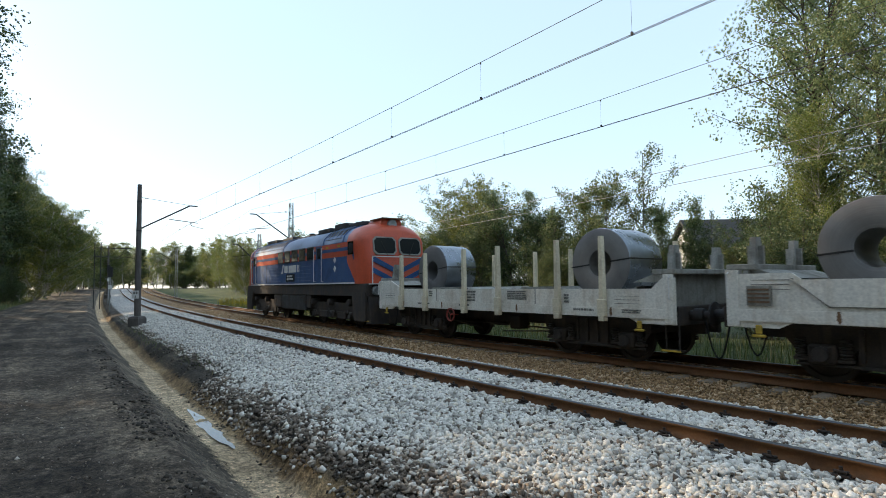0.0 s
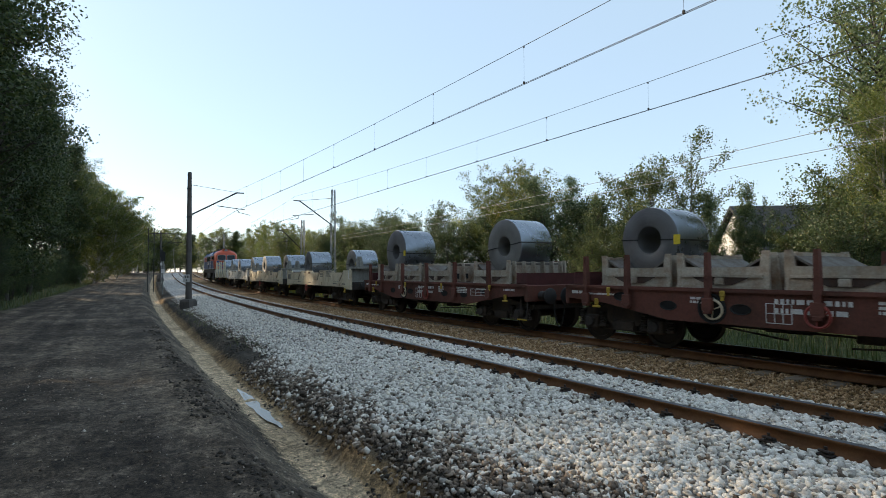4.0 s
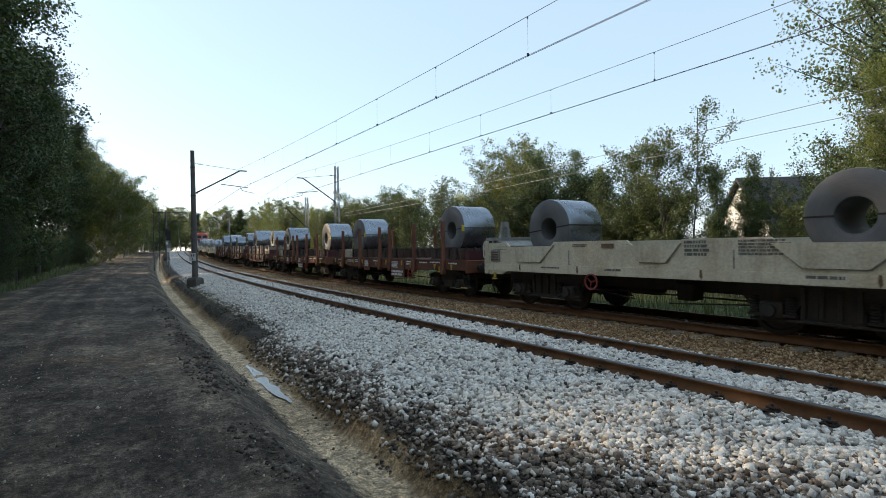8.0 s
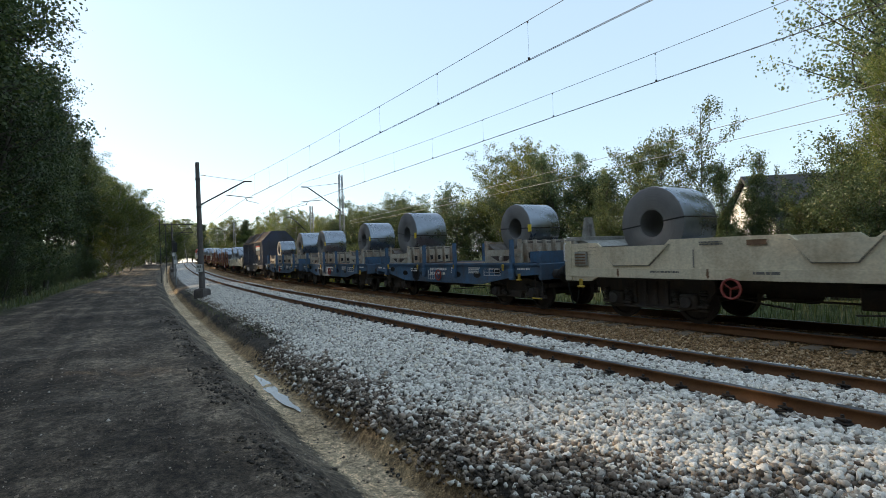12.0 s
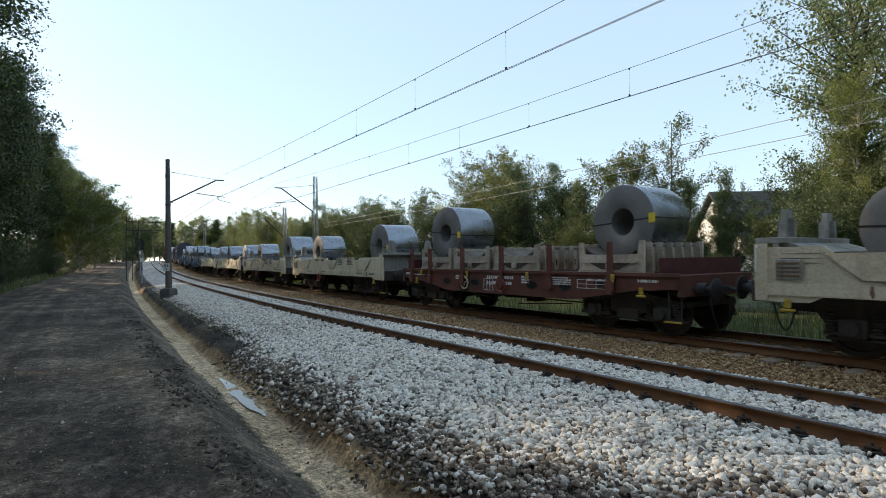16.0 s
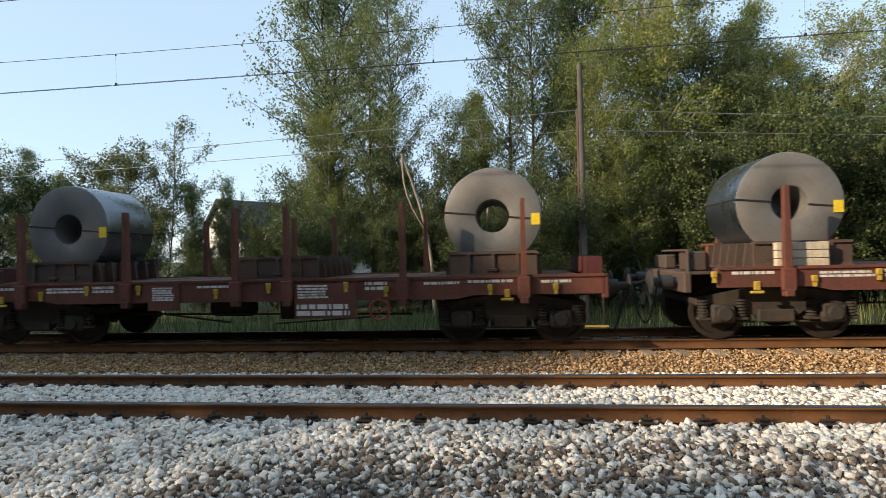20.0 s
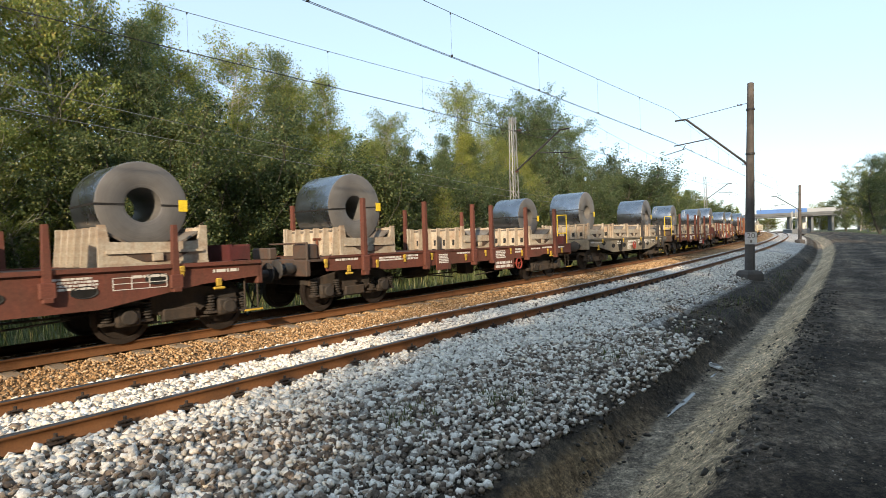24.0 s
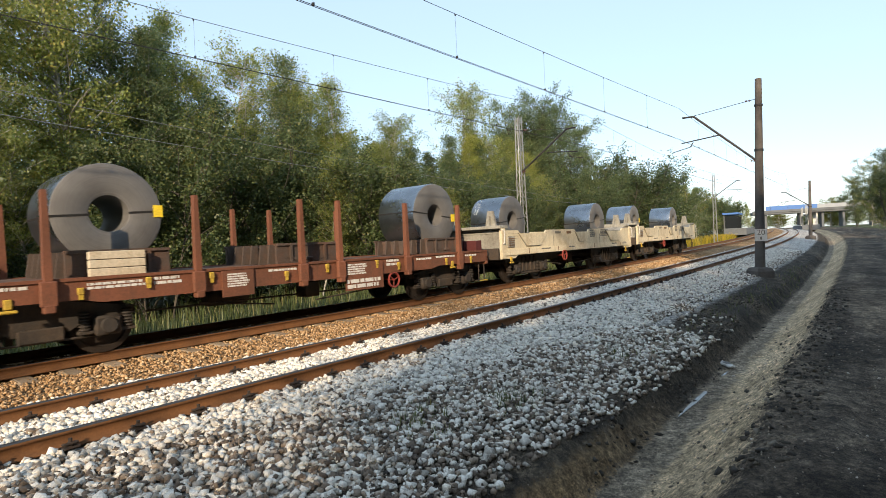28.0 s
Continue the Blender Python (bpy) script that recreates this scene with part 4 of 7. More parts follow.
def stake_wagon(paint_mat, stake_me, seed, label):
    w = empty("flat_wagon", label, "railway wagon", "wagons of the train")
    half, x0, x1 = 6.33, -5.82, 6.60
    for y, s in ((-1.38, 1), (1.30, -1)):
        bm = prism(bmesh.new(), [(x0, 0.93), (-4.3, 0.93), (-4.0, 0.86), (4.0, 0.86), (4.3, 0.93), (x1, 0.93), (x1, 1.25), (x0, 1.25)], y, y + 0.08)
        part("side_beam", bm, paint_mat, w)
        bm = boxes((x0, x1, y - (0.03 if s > 0 else -0.03), y + 0.08 + (0.0 if s > 0 else 0.03), 1.23, 1.28))
        part("top_flange", bm, paint_mat, w)
    part("headstock", boxes((x1 - 0.06, x1 + 0.06, -1.38, 1.38, 0.84, 1.27), bev=0.02), paint_mat, w)
    part("headstock", boxes((-half - 0.02, -half + 0.10, -1.30, 1.30, 0.84, 1.20), bev=0.02), M_DARKTRESTLE, w)
    part("end_board", boxes((x1 - 0.30, x1 - 0.24, -1.22, 1.22, 1.26, 1.58), (x1 - 0.08, x1 - 0.02, -1.22, 1.22, 1.26, 1.58), (x1 - 0.24, x1 - 0.08, -1.22, -1.18, 1.26, 1.58), (x1 - 0.24, x1 - 0.08, 1.18, 1.22, 1.26, 1.58)), M_MAROON, w, "maroon steel end board")
    part("brake_platform", boxes((-half, x0, -1.28, 1.28, 1.16, 1.21)), M_DARKTRESTLE, w, "rusty open end platform")
    part("gear_box", boxes((-6.22, -5.92, -1.18, -0.62, 1.21, 1.56), bev=0.03), M_DARKTRESTLE, w)
    part("gear_box", boxes((-6.18, -5.96, 0.35, 1.10, 1.21, 1.50), bev=0.03), M_DARKTRESTLE, w)
    bm = bmesh.new()
    rod(bm, (-6.26, -1.22, 1.2), (-6.26, -1.22, 1.60), 0.03, 8)
    rod(bm, (-6.26, -1.22, 1.58), (-6.26, 0.2, 1.58), 0.02, 8)
    part("brake_stand", bm, M_DARKTRESTLE, w)
    bm = bmesh.new()
    rod(bm, (-5.88, -1.1, 1.21), (-5.88, -1.1, 1.66), 0.035, 8)
    rod(bm, (-5.98, -1.1, 1.66), (-5.78, -1.1, 1.66), 0.03, 8)
    part("brake_spindle", bm, M_RUSTRED, w)
    for i in range(18):
        step = (x1 - 0.4 - x0) / 18
        if i == 0:
            board = part("deck_board", boxes((x0 + 0.02, x0 + step, -1.3, 1.3, 1.18, 1.255)), M_DECK, w)
        else:
            again(board, "deck_board", pose(i * step, 0, 0.004 * ((i * 5) % 3)))
    part("centre_sill", boxes((-half, x1, -0.32, -0.2, 0.82, 1.18), (-half, x1, 0.2, 0.32, 0.82, 1.18)), M_BOGIE, w)
    for x in (-4.72, -2.45, -0.2, 0.82, 3.02, 5.2):
        put("stake", stake_me, w, x, -1.40, -0.05, 0, "")
        put("stake", stake_me, w, x, 1.40, -0.05, 0, "", True)
    bm = boxes((0.96, 2.14, -1.42, -1.39, 0.54, 1.19), bev=0.0)
    part("data_panel", bm, paint_mat, w)
    bm = boxes((-2.0, -1.35, -1.42, -1.39, 0.72, 1.22))
    part("data_panel", bm, paint_mat, w)
    marks(w, seed, [(1.02, 1.16, 0.6, 5, 0.035), (1.0, 0.80, 1.05, 1, 0.085), (1.0, 0.68, 1.05, 1, 0.085), (-1.9, 1.16, 0.45, 6, 0.03)], -1.42, M_WHITE)
    marks(w, seed + 5, [(-5.6, 1.20, 0.7, 1, 0.05), (-4.2, 1.18, 0.9, 2, 0.04), (-3.2, 1.2, 0.5, 2, 0.05), (-1.0, 1.18, 0.7, 1, 0.045), (2.3, 1.2, 0.45, 2, 0.06), (3.4, 1.18, 0.7, 1, 0.05), (4.2, 1.2, 0.9, 1, 0.05), (5.5, 1.18, 0.6, 1, 0.05)], -1.382, M_WHITE)
    hw = put("handwheel", ME_HANDWHEEL, w, 2.56, -1.36, 0.68)
    for x in (-5.9, -4.3, -3.3, -2.2, -0.6, 0.45, 1.95, 2.7, 4.6, 5.75):
        put("lashing_hook", ME_HOOK, w, x, -1.39, 1.06 + 0.09 * (int(x * 7) % 2))
    for x in (-5.2, 4.9):
        put("tow_hook", ME_TOWHOOK, w, x, -1.36, 0.98)
    for x in (-4.75, 4.95):
        add_bogie(w, x, ME_BOGIE_A, 1.8)
    ends(w, half, 1.02, x1)
    equipment(w, seed)
    return w


# ---- fish-bellied flat wagon ----
def belly_wagon(paint_mat, stake_me, seed, label, stakes=(-4.9, -3.7, -1.8, 0.1, 2.0, 3.9), letters=M_WHITE, boards=None, tall=True):
    w = empty("flat_wagon", label, "railway wagon", "wagons of the train")
    half = 5.58
    for y in (-1.36, 1.28):
        bm = prism(bmesh.new(), [(-half, 1.02), (-4.4, 0.94), (-2.7, 0.66), (2.7, 0.66), (4.4, 0.94), (half, 1.02), (half, 1.28), (-half, 1.28)], y, y + 0.08)
        part("side_beam", bm, paint_mat, w)
        part("top_flange", boxes((-half, half, y - 0.05, y + 0.13, 1.27, 1.34)), paint_mat, w)
        if y < 0:
            for i, x in enumerate((-3.9, -2.7, -1.2, 1.3, 2.5, 3.6)):
                bm = bmesh.new()
                lathe(bm, [(0.001, 0), (0.10, 0), (0.115, -0.012), (0.12, 0)], (0, 0, 0), "y", 14)
                bmesh.ops.scale(bm, vec=(1.7, 1, 0.85), verts=bm.verts)
                bmesh.ops.translate(bm, vec=(x, y - 0.004, 1.10 - 0.14 * (abs(x) < 2.8)), verts=bm.verts)
                part("lightening_hole", bm, M_RUBBER, w, "dark oval hole in the beam")
    for s in (-1, 1):
        part("headstock", boxes((s * half - 0.06, s * half + 0.06, -1.36, 1.36, 0.86, 1.32), bev=0.02), paint_mat, w)
    part("deck", boxes((-half + 0.06, half - 0.06, -1.28, 1.28, 1.22, 1.31)), M_DECK, w)
    if boards:
        for x in (-half + 0.12, half - 0.55):
            part("end_board", boxes((x, x + 0.05, -1.22, 1.22, 1.31, 1.66), (x + 0.38, x + 0.43, -1.22, 1.22, 1.31, 1.66), (x + 0.05, x + 0.38, -1.22, -1.18, 1.36, 1.62), (x + 0.05, x + 0.38, 1.18, 1.22, 1.36, 1.62)), boards, w, "steel end board")
    part("centre_sill", boxes((-half, half, -0.32, -0.2, 0.74, 1.22), (-half, half, 0.2, 0.32, 0.74, 1.22)), M_BOGIE, w)
    for x in stakes:
        for y, flip in ((-1.38, False), (1.38, True)):
            put("stake", stake_me, w, x, y, 0.02 if tall else 0.32, 0, "", flip).scale[2] *= 0.82 if tall else 0.64
    marks(w, seed, [(-5.4, 1.2, 0.4, 1, 0.07), (-4.9, 1.16, 0.9, 1, 0.04), (-0.6, 1.18, 1.25, 1, 0.085), (-0.6, 1.02, 1.15, 1, 0.085), (0.9, 1.2, 0.35, 3, 0.05), (2.0, 1.2, 0.7, 4, 0.035), (3.2, 1.18, 0.6, 1, 0.05), (4.6, 1.2, 0.6, 1, 0.06), (-2.2, 1.16, 0.55, 2, 0.05)], -1.362, letters)
    put("handwheel", ME_HANDWHEEL, w, 0.1, -1.44, 0.92)
    bm = bmesh.new()
    lathe(bm, [(0.001, 0), (0.25, 0), (0.265, -0.025), (0.285, -0.025), (0.29, 0)], (-1.75, -1.366, 0.95), "y", 24)
    part("beam_opening", bm, M_RUBBER, w, "large dark round opening in the beam")
    if paint_mat is M_RED:
        put("handwheel", ME_HANDWHEEL_W, w, -1.72, -1.385, 0.93)
    bm = bmesh.new()
    for x, z, ww, hh in ((-0.75, 1.10, 0.42, 0.34), (2.9, 1.16, 0.85, 0.2)):
        for k in range(3):
            box(bm, x, x + ww, -1.372, -1.362, z - k * hh / 2 - 0.012, z - k * hh / 2)
        for k in range(4):
            box(bm, x + k * ww / 3, x + k * ww / 3 + 0.012, -1.372, -1.362, z - hh, z)
    part("load_table", bm, letters, w, "ruled load table in thin lines")
    for x in (-4.2, -1.5, 1.2, 4.0):
        put("lashing_hook", ME_HOOK, w, x, -1.41, 1.24)
    for x in (-4.6, 4.7):
        put("tow_hook", ME_TOWHOOK, w, x, -1.36, 0.98)
    for x in (-4.1, 4.1):
        add_bogie(w, x, ME_BOGIE_A, 1.8)
    ends(w, half)
    equipment(w, seed)
    return w


# ---- well wagon with cream sides ----
def well_wagon(seed, label, staked=False, side=M_CREAM):
    w = empty("coil_wagon", label, "railway wagon", "wagons of the train")
    half, bot = 5.78, 0.96
    edge = [(half, 1.79)]
    if staked:
        edge += [(half - 0.25, 1.79), (half - 0.5, 1.57), (-half + 1.6, 1.57), (-half + 1.4, 1.62), (-half + 0.75, 1.87), (-half, 1.87)]
    else:
        for x, r in ((3.72, 0.92), (0.3, 0.62), (-3.72, 0.92)):
            edge += [(x + r + 0.08, 1.79), (x + r - 0.08, 1.66), (x - r + 0.08, 1.66), (x - r - 0.08, 1.79)]
        edge += [(-half, 1.79)]
    for y in (-1.42, 1.36):
        bm = prism(bmesh.new(), [(-half, 0.86), (-4.95, 0.86), (-4.75, bot), (4.75, bot), (4.95, 0.86), (half, 0.86)] + edge, y, y + 0.06)
        part("side_wall", bm, side, w)
        out = -1 if y < 0 else 1
        face = y if y < 0 else y + 0.06

        def plate(name, outline, deep, material=side, text=""):
            return part(name, prism(bmesh.new(), outline, min(face, face + out * deep), max(face, face + out * deep)), material, w, text)
        plate("bottom_flange", [(-half + 0.02, bot + 0.01), (half - 0.02, bot + 0.01), (half - 0.02, bot + 0.21), (-half + 0.02, bot + 0.21)], 0.035)
        plate("corner_post", [(half - 0.22, 0.88), (half - 0.01, 0.88), (half - 0.01, 1.86), (half - 0.22, 1.86)], 0.03)
        plate("corner_post", [(-half + 0.01, 0.88), (-half + 0.22, 0.88), (-half + 0.22, 1.86), (-half + 0.01, 1.86)], 0.03)
        if not staked and y < 0:
            for x, r, z in ((-3.72, 0.98, 1.25), (0.3, 0.66, 1.30), (3.72, 0.98, 1.25)):
                plate("pocket_panel", [(x - r, 1.68), (x - r * 0.48, z), (x + r * 0.48, z), (x + r, 1.68)], 0.05)
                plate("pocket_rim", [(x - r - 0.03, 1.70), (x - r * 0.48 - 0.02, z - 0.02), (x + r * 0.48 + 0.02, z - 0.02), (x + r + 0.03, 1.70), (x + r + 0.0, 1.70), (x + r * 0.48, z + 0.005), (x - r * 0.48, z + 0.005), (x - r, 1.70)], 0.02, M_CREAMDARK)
        for x in (-2.2, 2.05) * (y < 0):
            plate("seam", [(x, 1.20), (x + 0.025, 1.20), (x + 0.025, 1.56), (x, 1.56)], 0.008, M_CREAMDARK)
        for x in (-4.1, -1.9, 1.4, 4.3) * (y < 0):
            plate("rust_run", [(x, 1.17), (x + 0.04, 1.17), (x + 0.055, 1.02), (x + 0.02, 0.97), (x - 0.015, 1.05)], 0.037, M_RUSTSTAIN, "brown rust run on the flange")
    for s in (-1, 1):
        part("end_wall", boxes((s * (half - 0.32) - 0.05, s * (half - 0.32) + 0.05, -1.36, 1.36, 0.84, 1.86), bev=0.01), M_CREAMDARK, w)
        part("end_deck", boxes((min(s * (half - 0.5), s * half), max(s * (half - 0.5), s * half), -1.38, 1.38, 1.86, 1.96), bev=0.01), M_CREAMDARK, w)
        part("headstock", boxes((s * half - 0.10, s * half + 0.02, -1.34, 1.34, 0.84, 1.22), bev=0.015), M_BOGIE, w)
        for y in (-1.0, 0.72):
            bm = prism(bmesh.new(), [(y - 0.06, 1.95), (y + 0.34, 1.95), (y + 0.24, 2.46), (y + 0.04, 2.46)], s * (half - 0.30) - 0.05, s * (half - 0.30) + 0.05, "x")
            box(bm, s * (half - 0.30) - 0.14, s * (half - 0.30) + 0.14, y + 0.11, y + 0.17, 1.95, 2.30)
            part("end_post", bm, M_CREAMDARK, w, "tapered steel end post")
        bm = prism(bmesh.new(), [(half - 0.25, 1.95), (half - 1.0, 1.70), (half - 0.25, 1.70)] if s > 0 else [(-half + 0.25, 1.95), (-half + 0.25, 1.70), (-half + 1.0, 1.70)], -1.3, 1.3)
        part("end_slope", bm, M_CREAMDARK, w)
        bm = bmesh.new()
        rod(bm, (s * (half - 0.06), -1.44, 1.35), (s * (half - 0.06), -1.52, 1.38), 0.014)
        rod(bm, (s * (half - 0.06), -1.52, 1.38), (s * (half - 0.06), -1.52, 1.78), 0.014)
        rod(bm, (s * (half - 0.06), -1.52, 1.78), (s * (half - 0.06), -1.44, 1.82), 0.014)
        part("grab_handle", bm, M_WHITE, w)
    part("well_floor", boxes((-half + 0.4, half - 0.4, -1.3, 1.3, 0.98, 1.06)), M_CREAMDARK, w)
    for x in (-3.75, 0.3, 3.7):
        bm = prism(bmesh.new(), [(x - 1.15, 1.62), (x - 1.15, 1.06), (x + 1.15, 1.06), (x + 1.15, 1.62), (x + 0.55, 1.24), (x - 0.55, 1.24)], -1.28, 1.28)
        part("trough", bm, M_CREAMDARK, w, "dark stained steel coil trough")
    part("centre_sill", boxes((-half, half, -0.32, -0.2, 0.62, 1.0), (-half, half, 0.2, 0.32, 0.62, 1.0)), M_BOGIE, w)
    if not staked:
        hatch = part("hatch", boxes((-5.42, -5.02, -1.47, -1.42, 1.24, 1.58), bev=0.01), M_CREAMDARK, w, "small ribbed rusty hatch")
        part("hatch_ribs", boxes(*[(-5.39, -5.05, -1.485, -1.47, z, z + 0.03) for z in (1.29, 1.36, 1.43, 1.50)]), M_RUSTSTAIN, hatch)
        part("label_holder", boxes((-1.1, -0.75, -1.45, -1.42, 1.62, 1.72)), M_RUSTSTAIN, w, "rusty label holder")
    marks(w, seed, [(1.05, 1.75, 0.55, 4, 0.055), (2.15, 1.75, 0.95, 5, 0.040), (-5.5, 1.13, 0.3, 1, 0.06), (4.9, 1.13, 0.4, 1, 0.05), (-2.05, 1.72, 0.5, 2, 0.03)] if not staked else [(0.9 - 1.7, 1.52, 0.55, 4, 0.055), (1.05, 1.52, 0.75, 5, 0.032), (-2.6, 1.5, 0.2, 3, 0.04), (3.0, 1.45, 0.15, 3, 0.05)], -1.424, M_BLACK)
    marks(w, seed + 3, [(-3.2, 1.13, 0.7, 1, 0.04), (-1.0, 1.13, 0.5, 1, 0.05), (3.3, 1.13, 0.6, 1, 0.05), (4.6, 1.14, 0.5, 2, 0.03)], -1.457, M_BLACK)
    for x in (-5.35, 4.4) if staked else (-5.35,):
        bm = bmesh.new()
        for z in (1.68, 1.60) if not staked else (1.42, 1.34):
            box(bm, x, x + 0.6, -1.428, -1.42, z - 0.008, z)
            box(bm, x, x + 0.6, -1.428, -1.42, z - 0.085, z - 0.077)
        part("load_table", bm, M_BLACK, w, "black ruled load table")
    if staked:
        for x in (-4.17, -2.73, -0.72, 0.75, 2.85, 4.14):
            for y, flip in ((-1.47, False), (1.47, True)):
                put("stake", ME_STAKE_CREAM, w, x, y, 0.05, 0, "", flip)
    put("handwheel", ME_HANDWHEEL_W if seed % 3 == 0 else ME_HANDWHEEL, w, -1.42, -1.46, 0.80)
    for x in (-5.25, 5.0):
        put("tow_hook", ME_TOWHOOK, w, x, -1.42, 0.86)
    for x in (-3.5, 3.5):
        add_bogie(w, x, ME_BOGIE_B, 1.9)
    ends(w, half, 1.05)
    equipment(w, seed)
    return w


# ---- covered wagon ----
def covered_wagon():
    dark = paint("dark_blue_body_paint", (0.040, 0.050, 0.080), (0.060, 0.050, 0.044), 0.7, 0.6, 0.0, 0.8, 22, 0.2, True)
    rust = paint("rusty_roof_sheet", (0.125, 0.085, 0.062), (0.065, 0.05, 0.042), 0.5, 0.8, 0.0, 0.9, 22, 0.2, True)
    w = empty("covered_wagon", "dark blue covered coil wagon with rusty ribbed roof", "railway wagon", "wagons of the train")
    half = 5.4
    sec = [(-1.42, 1.12), (1.42, 1.12), (1.42, 3.28), (0.62, 4.16), (-0.62, 4.16), (-1.42, 3.28)]
    part("body", prism(bmesh.new(), [(-1.40, 1.12), (1.40, 1.12), (1.40, 3.28), (-1.40, 3.28)], -half, half, "x"), dark, w)
    part("roof", prism(bmesh.new(), [(-1.42, 3.28), (1.42, 3.28), (0.62, 4.14), (-0.62, 4.14)], -half + 0.02, half - 0.02, "x"), rust, w)
    for s in (-1, 1):
        part("end_frame", prism(bmesh.new(), sec, s * half - 0.06 + 0.02 * s, s * half + 0.06 + 0.02 * s, "x"), dark, w)
        for y in (-0.75, 0.65):
            part("end_rib", boxes((s * (half + 0.08), s * (half + 0.17), y, y + 0.1, 1.15, 3.9)), dark, w)
        part("end_rib", boxes((s * (half + 0.08), s * (half + 0.16), -1.35, 1.35, 2.86, 2.96)), dark, w)
    for i, x in enumerate((-1.9, 1.9)):
        part("hood_joint", prism(bmesh.new(), [(-1.47, 1.15), (-1.42, 1.15), (-1.42, 3.30), (-0.64, 4.18), (0.64, 4.18), (1.42, 3.30), (1.42, 1.15), (1.47, 1.15), (1.47, 3.34), (0.66, 4.23), (-0.66, 4.23), (-1.47, 3.34)], x - 0.12, x + 0.12, "x"), dark, w)
    rib = mesh_of("side_rib", prism(bmesh.new(), [(-0.055, 0.0), (-0.035, -0.05), (0.035, -0.05), (0.055, 0.0)], 1.2, 3.24, "z"), dark)
    bm = bmesh.new()
    prism(bm, [(-1.43, 3.28), (-1.39, 3.25), (-0.60, 4.12), (-0.62, 4.17)], -0.03, 0.03, "x")
    prism(bm, [(-0.62, 4.17), (-0.62, 4.13), (0.62, 4.13), (0.62, 4.17)], -0.03, 0.03, "x")
    rrib = mesh_of("roof_rib", bm, rust)
    n = 34
    for i in range(n):
        x = -half + 0.18 + i * (2 * half - 0.36) / (n - 1)
        put("side_rib", rib, w, x, -1.40)
    for i in range(60):
        x = -half + 0.1 + i * (2 * half - 0.2) / 59
        put("roof_rib", rrib, w, x)
    eave = mesh_of("eave", boxes((-half, half, -1.48, -1.40, 3.2, 3.32)), rust)
    put("eave", eave, w)
    part("underframe", boxes((-half, half, -1.36, 1.36, 0.92, 1.12)), M_BOGIE, w)
    part("side_girder", prism(bmesh.new(), [(-half, 0.80), (-3.0, 0.76), (-2.2, 0.56), (1.4, 0.56), (2.2, 0.8), (half, 0.86), (half, 1.06), (-half, 1.06)], -1.40, -1.34), M_DARKSTEEL, w)
    red = paint("red_sign_paint", (0.50, 0.045, 0.03), (0.3, 0.05, 0.035), 0.3, 0.6, 0.0, 3, 30, 0.05, True)
    part("sign_band", boxes((2.4, 4.4, -1.465, -1.45, 2.78, 2.92)), red, w, "red upper band of the sign")
    part("sign_band", boxes((2.4, 4.4, -1.465, -1.45, 2.50, 2.64)), paint("pale_blue_sign", (0.35, 0.48, 0.55), (0.25, 0.3, 0.33), 0.3, 0.6, 0.0, 3, 30, 0.05, True), w, "pale blue lower band of the sign")
    part("sign_band", boxes((2.4, 4.4, -1.465, -1.45, 2.64, 2.78)), M_WHITE, w, "white middle band of the sign")
    bm = bmesh.new()
    lathe(bm, [(0.001, 0), (0.26, 0), (0.26, -0.02), (0.001, -0.02)], (4.0, -1.45, 1.85), "y", 20)
    part("round_plate", bm, paint("tan_plate", (0.45, 0.34, 0.24), (0.2, 0.1, 0.06), 0.4, 0.7, 0, 4, 30, 0.05, False), w, "faded round warning plate")
    part("dark_patch", boxes((2.4, 4.4, -1.46, -1.45, 2.1, 2.48)), M_DARKSTEEL, w)
    part("placard", boxes((-3.2, -2.1, -1.42, -1.40, 0.62, 0.92)), M_WHITE, w, "white data placard")
    part("placard", boxes((0.4, 1.1, -1.42, -1.40, 0.62, 0.76)), M_TRESTLE, w)
    marks(w, 77, [(-5.2, 1.06, 0.9, 2, 0.06), (-3.1, 0.88, 0.9, 3, 0.05), (0.5, 1.3, 1.1, 2, 0.04), (1.9, 1.3, 1.1, 2, 0.04)], -1.455, M_WHITE)
    for x in (-4.3, 3.2):
        put("tow_hook", ME_TOWHOOK, w, x, -1.42, 0.98)
    for x in (-3.9, 3.9):
        add_bogie(w, x, ME_BOGIE_A, 1.8)
    ends(w, half + 0.05)
    equipment(w, 9)
    return w


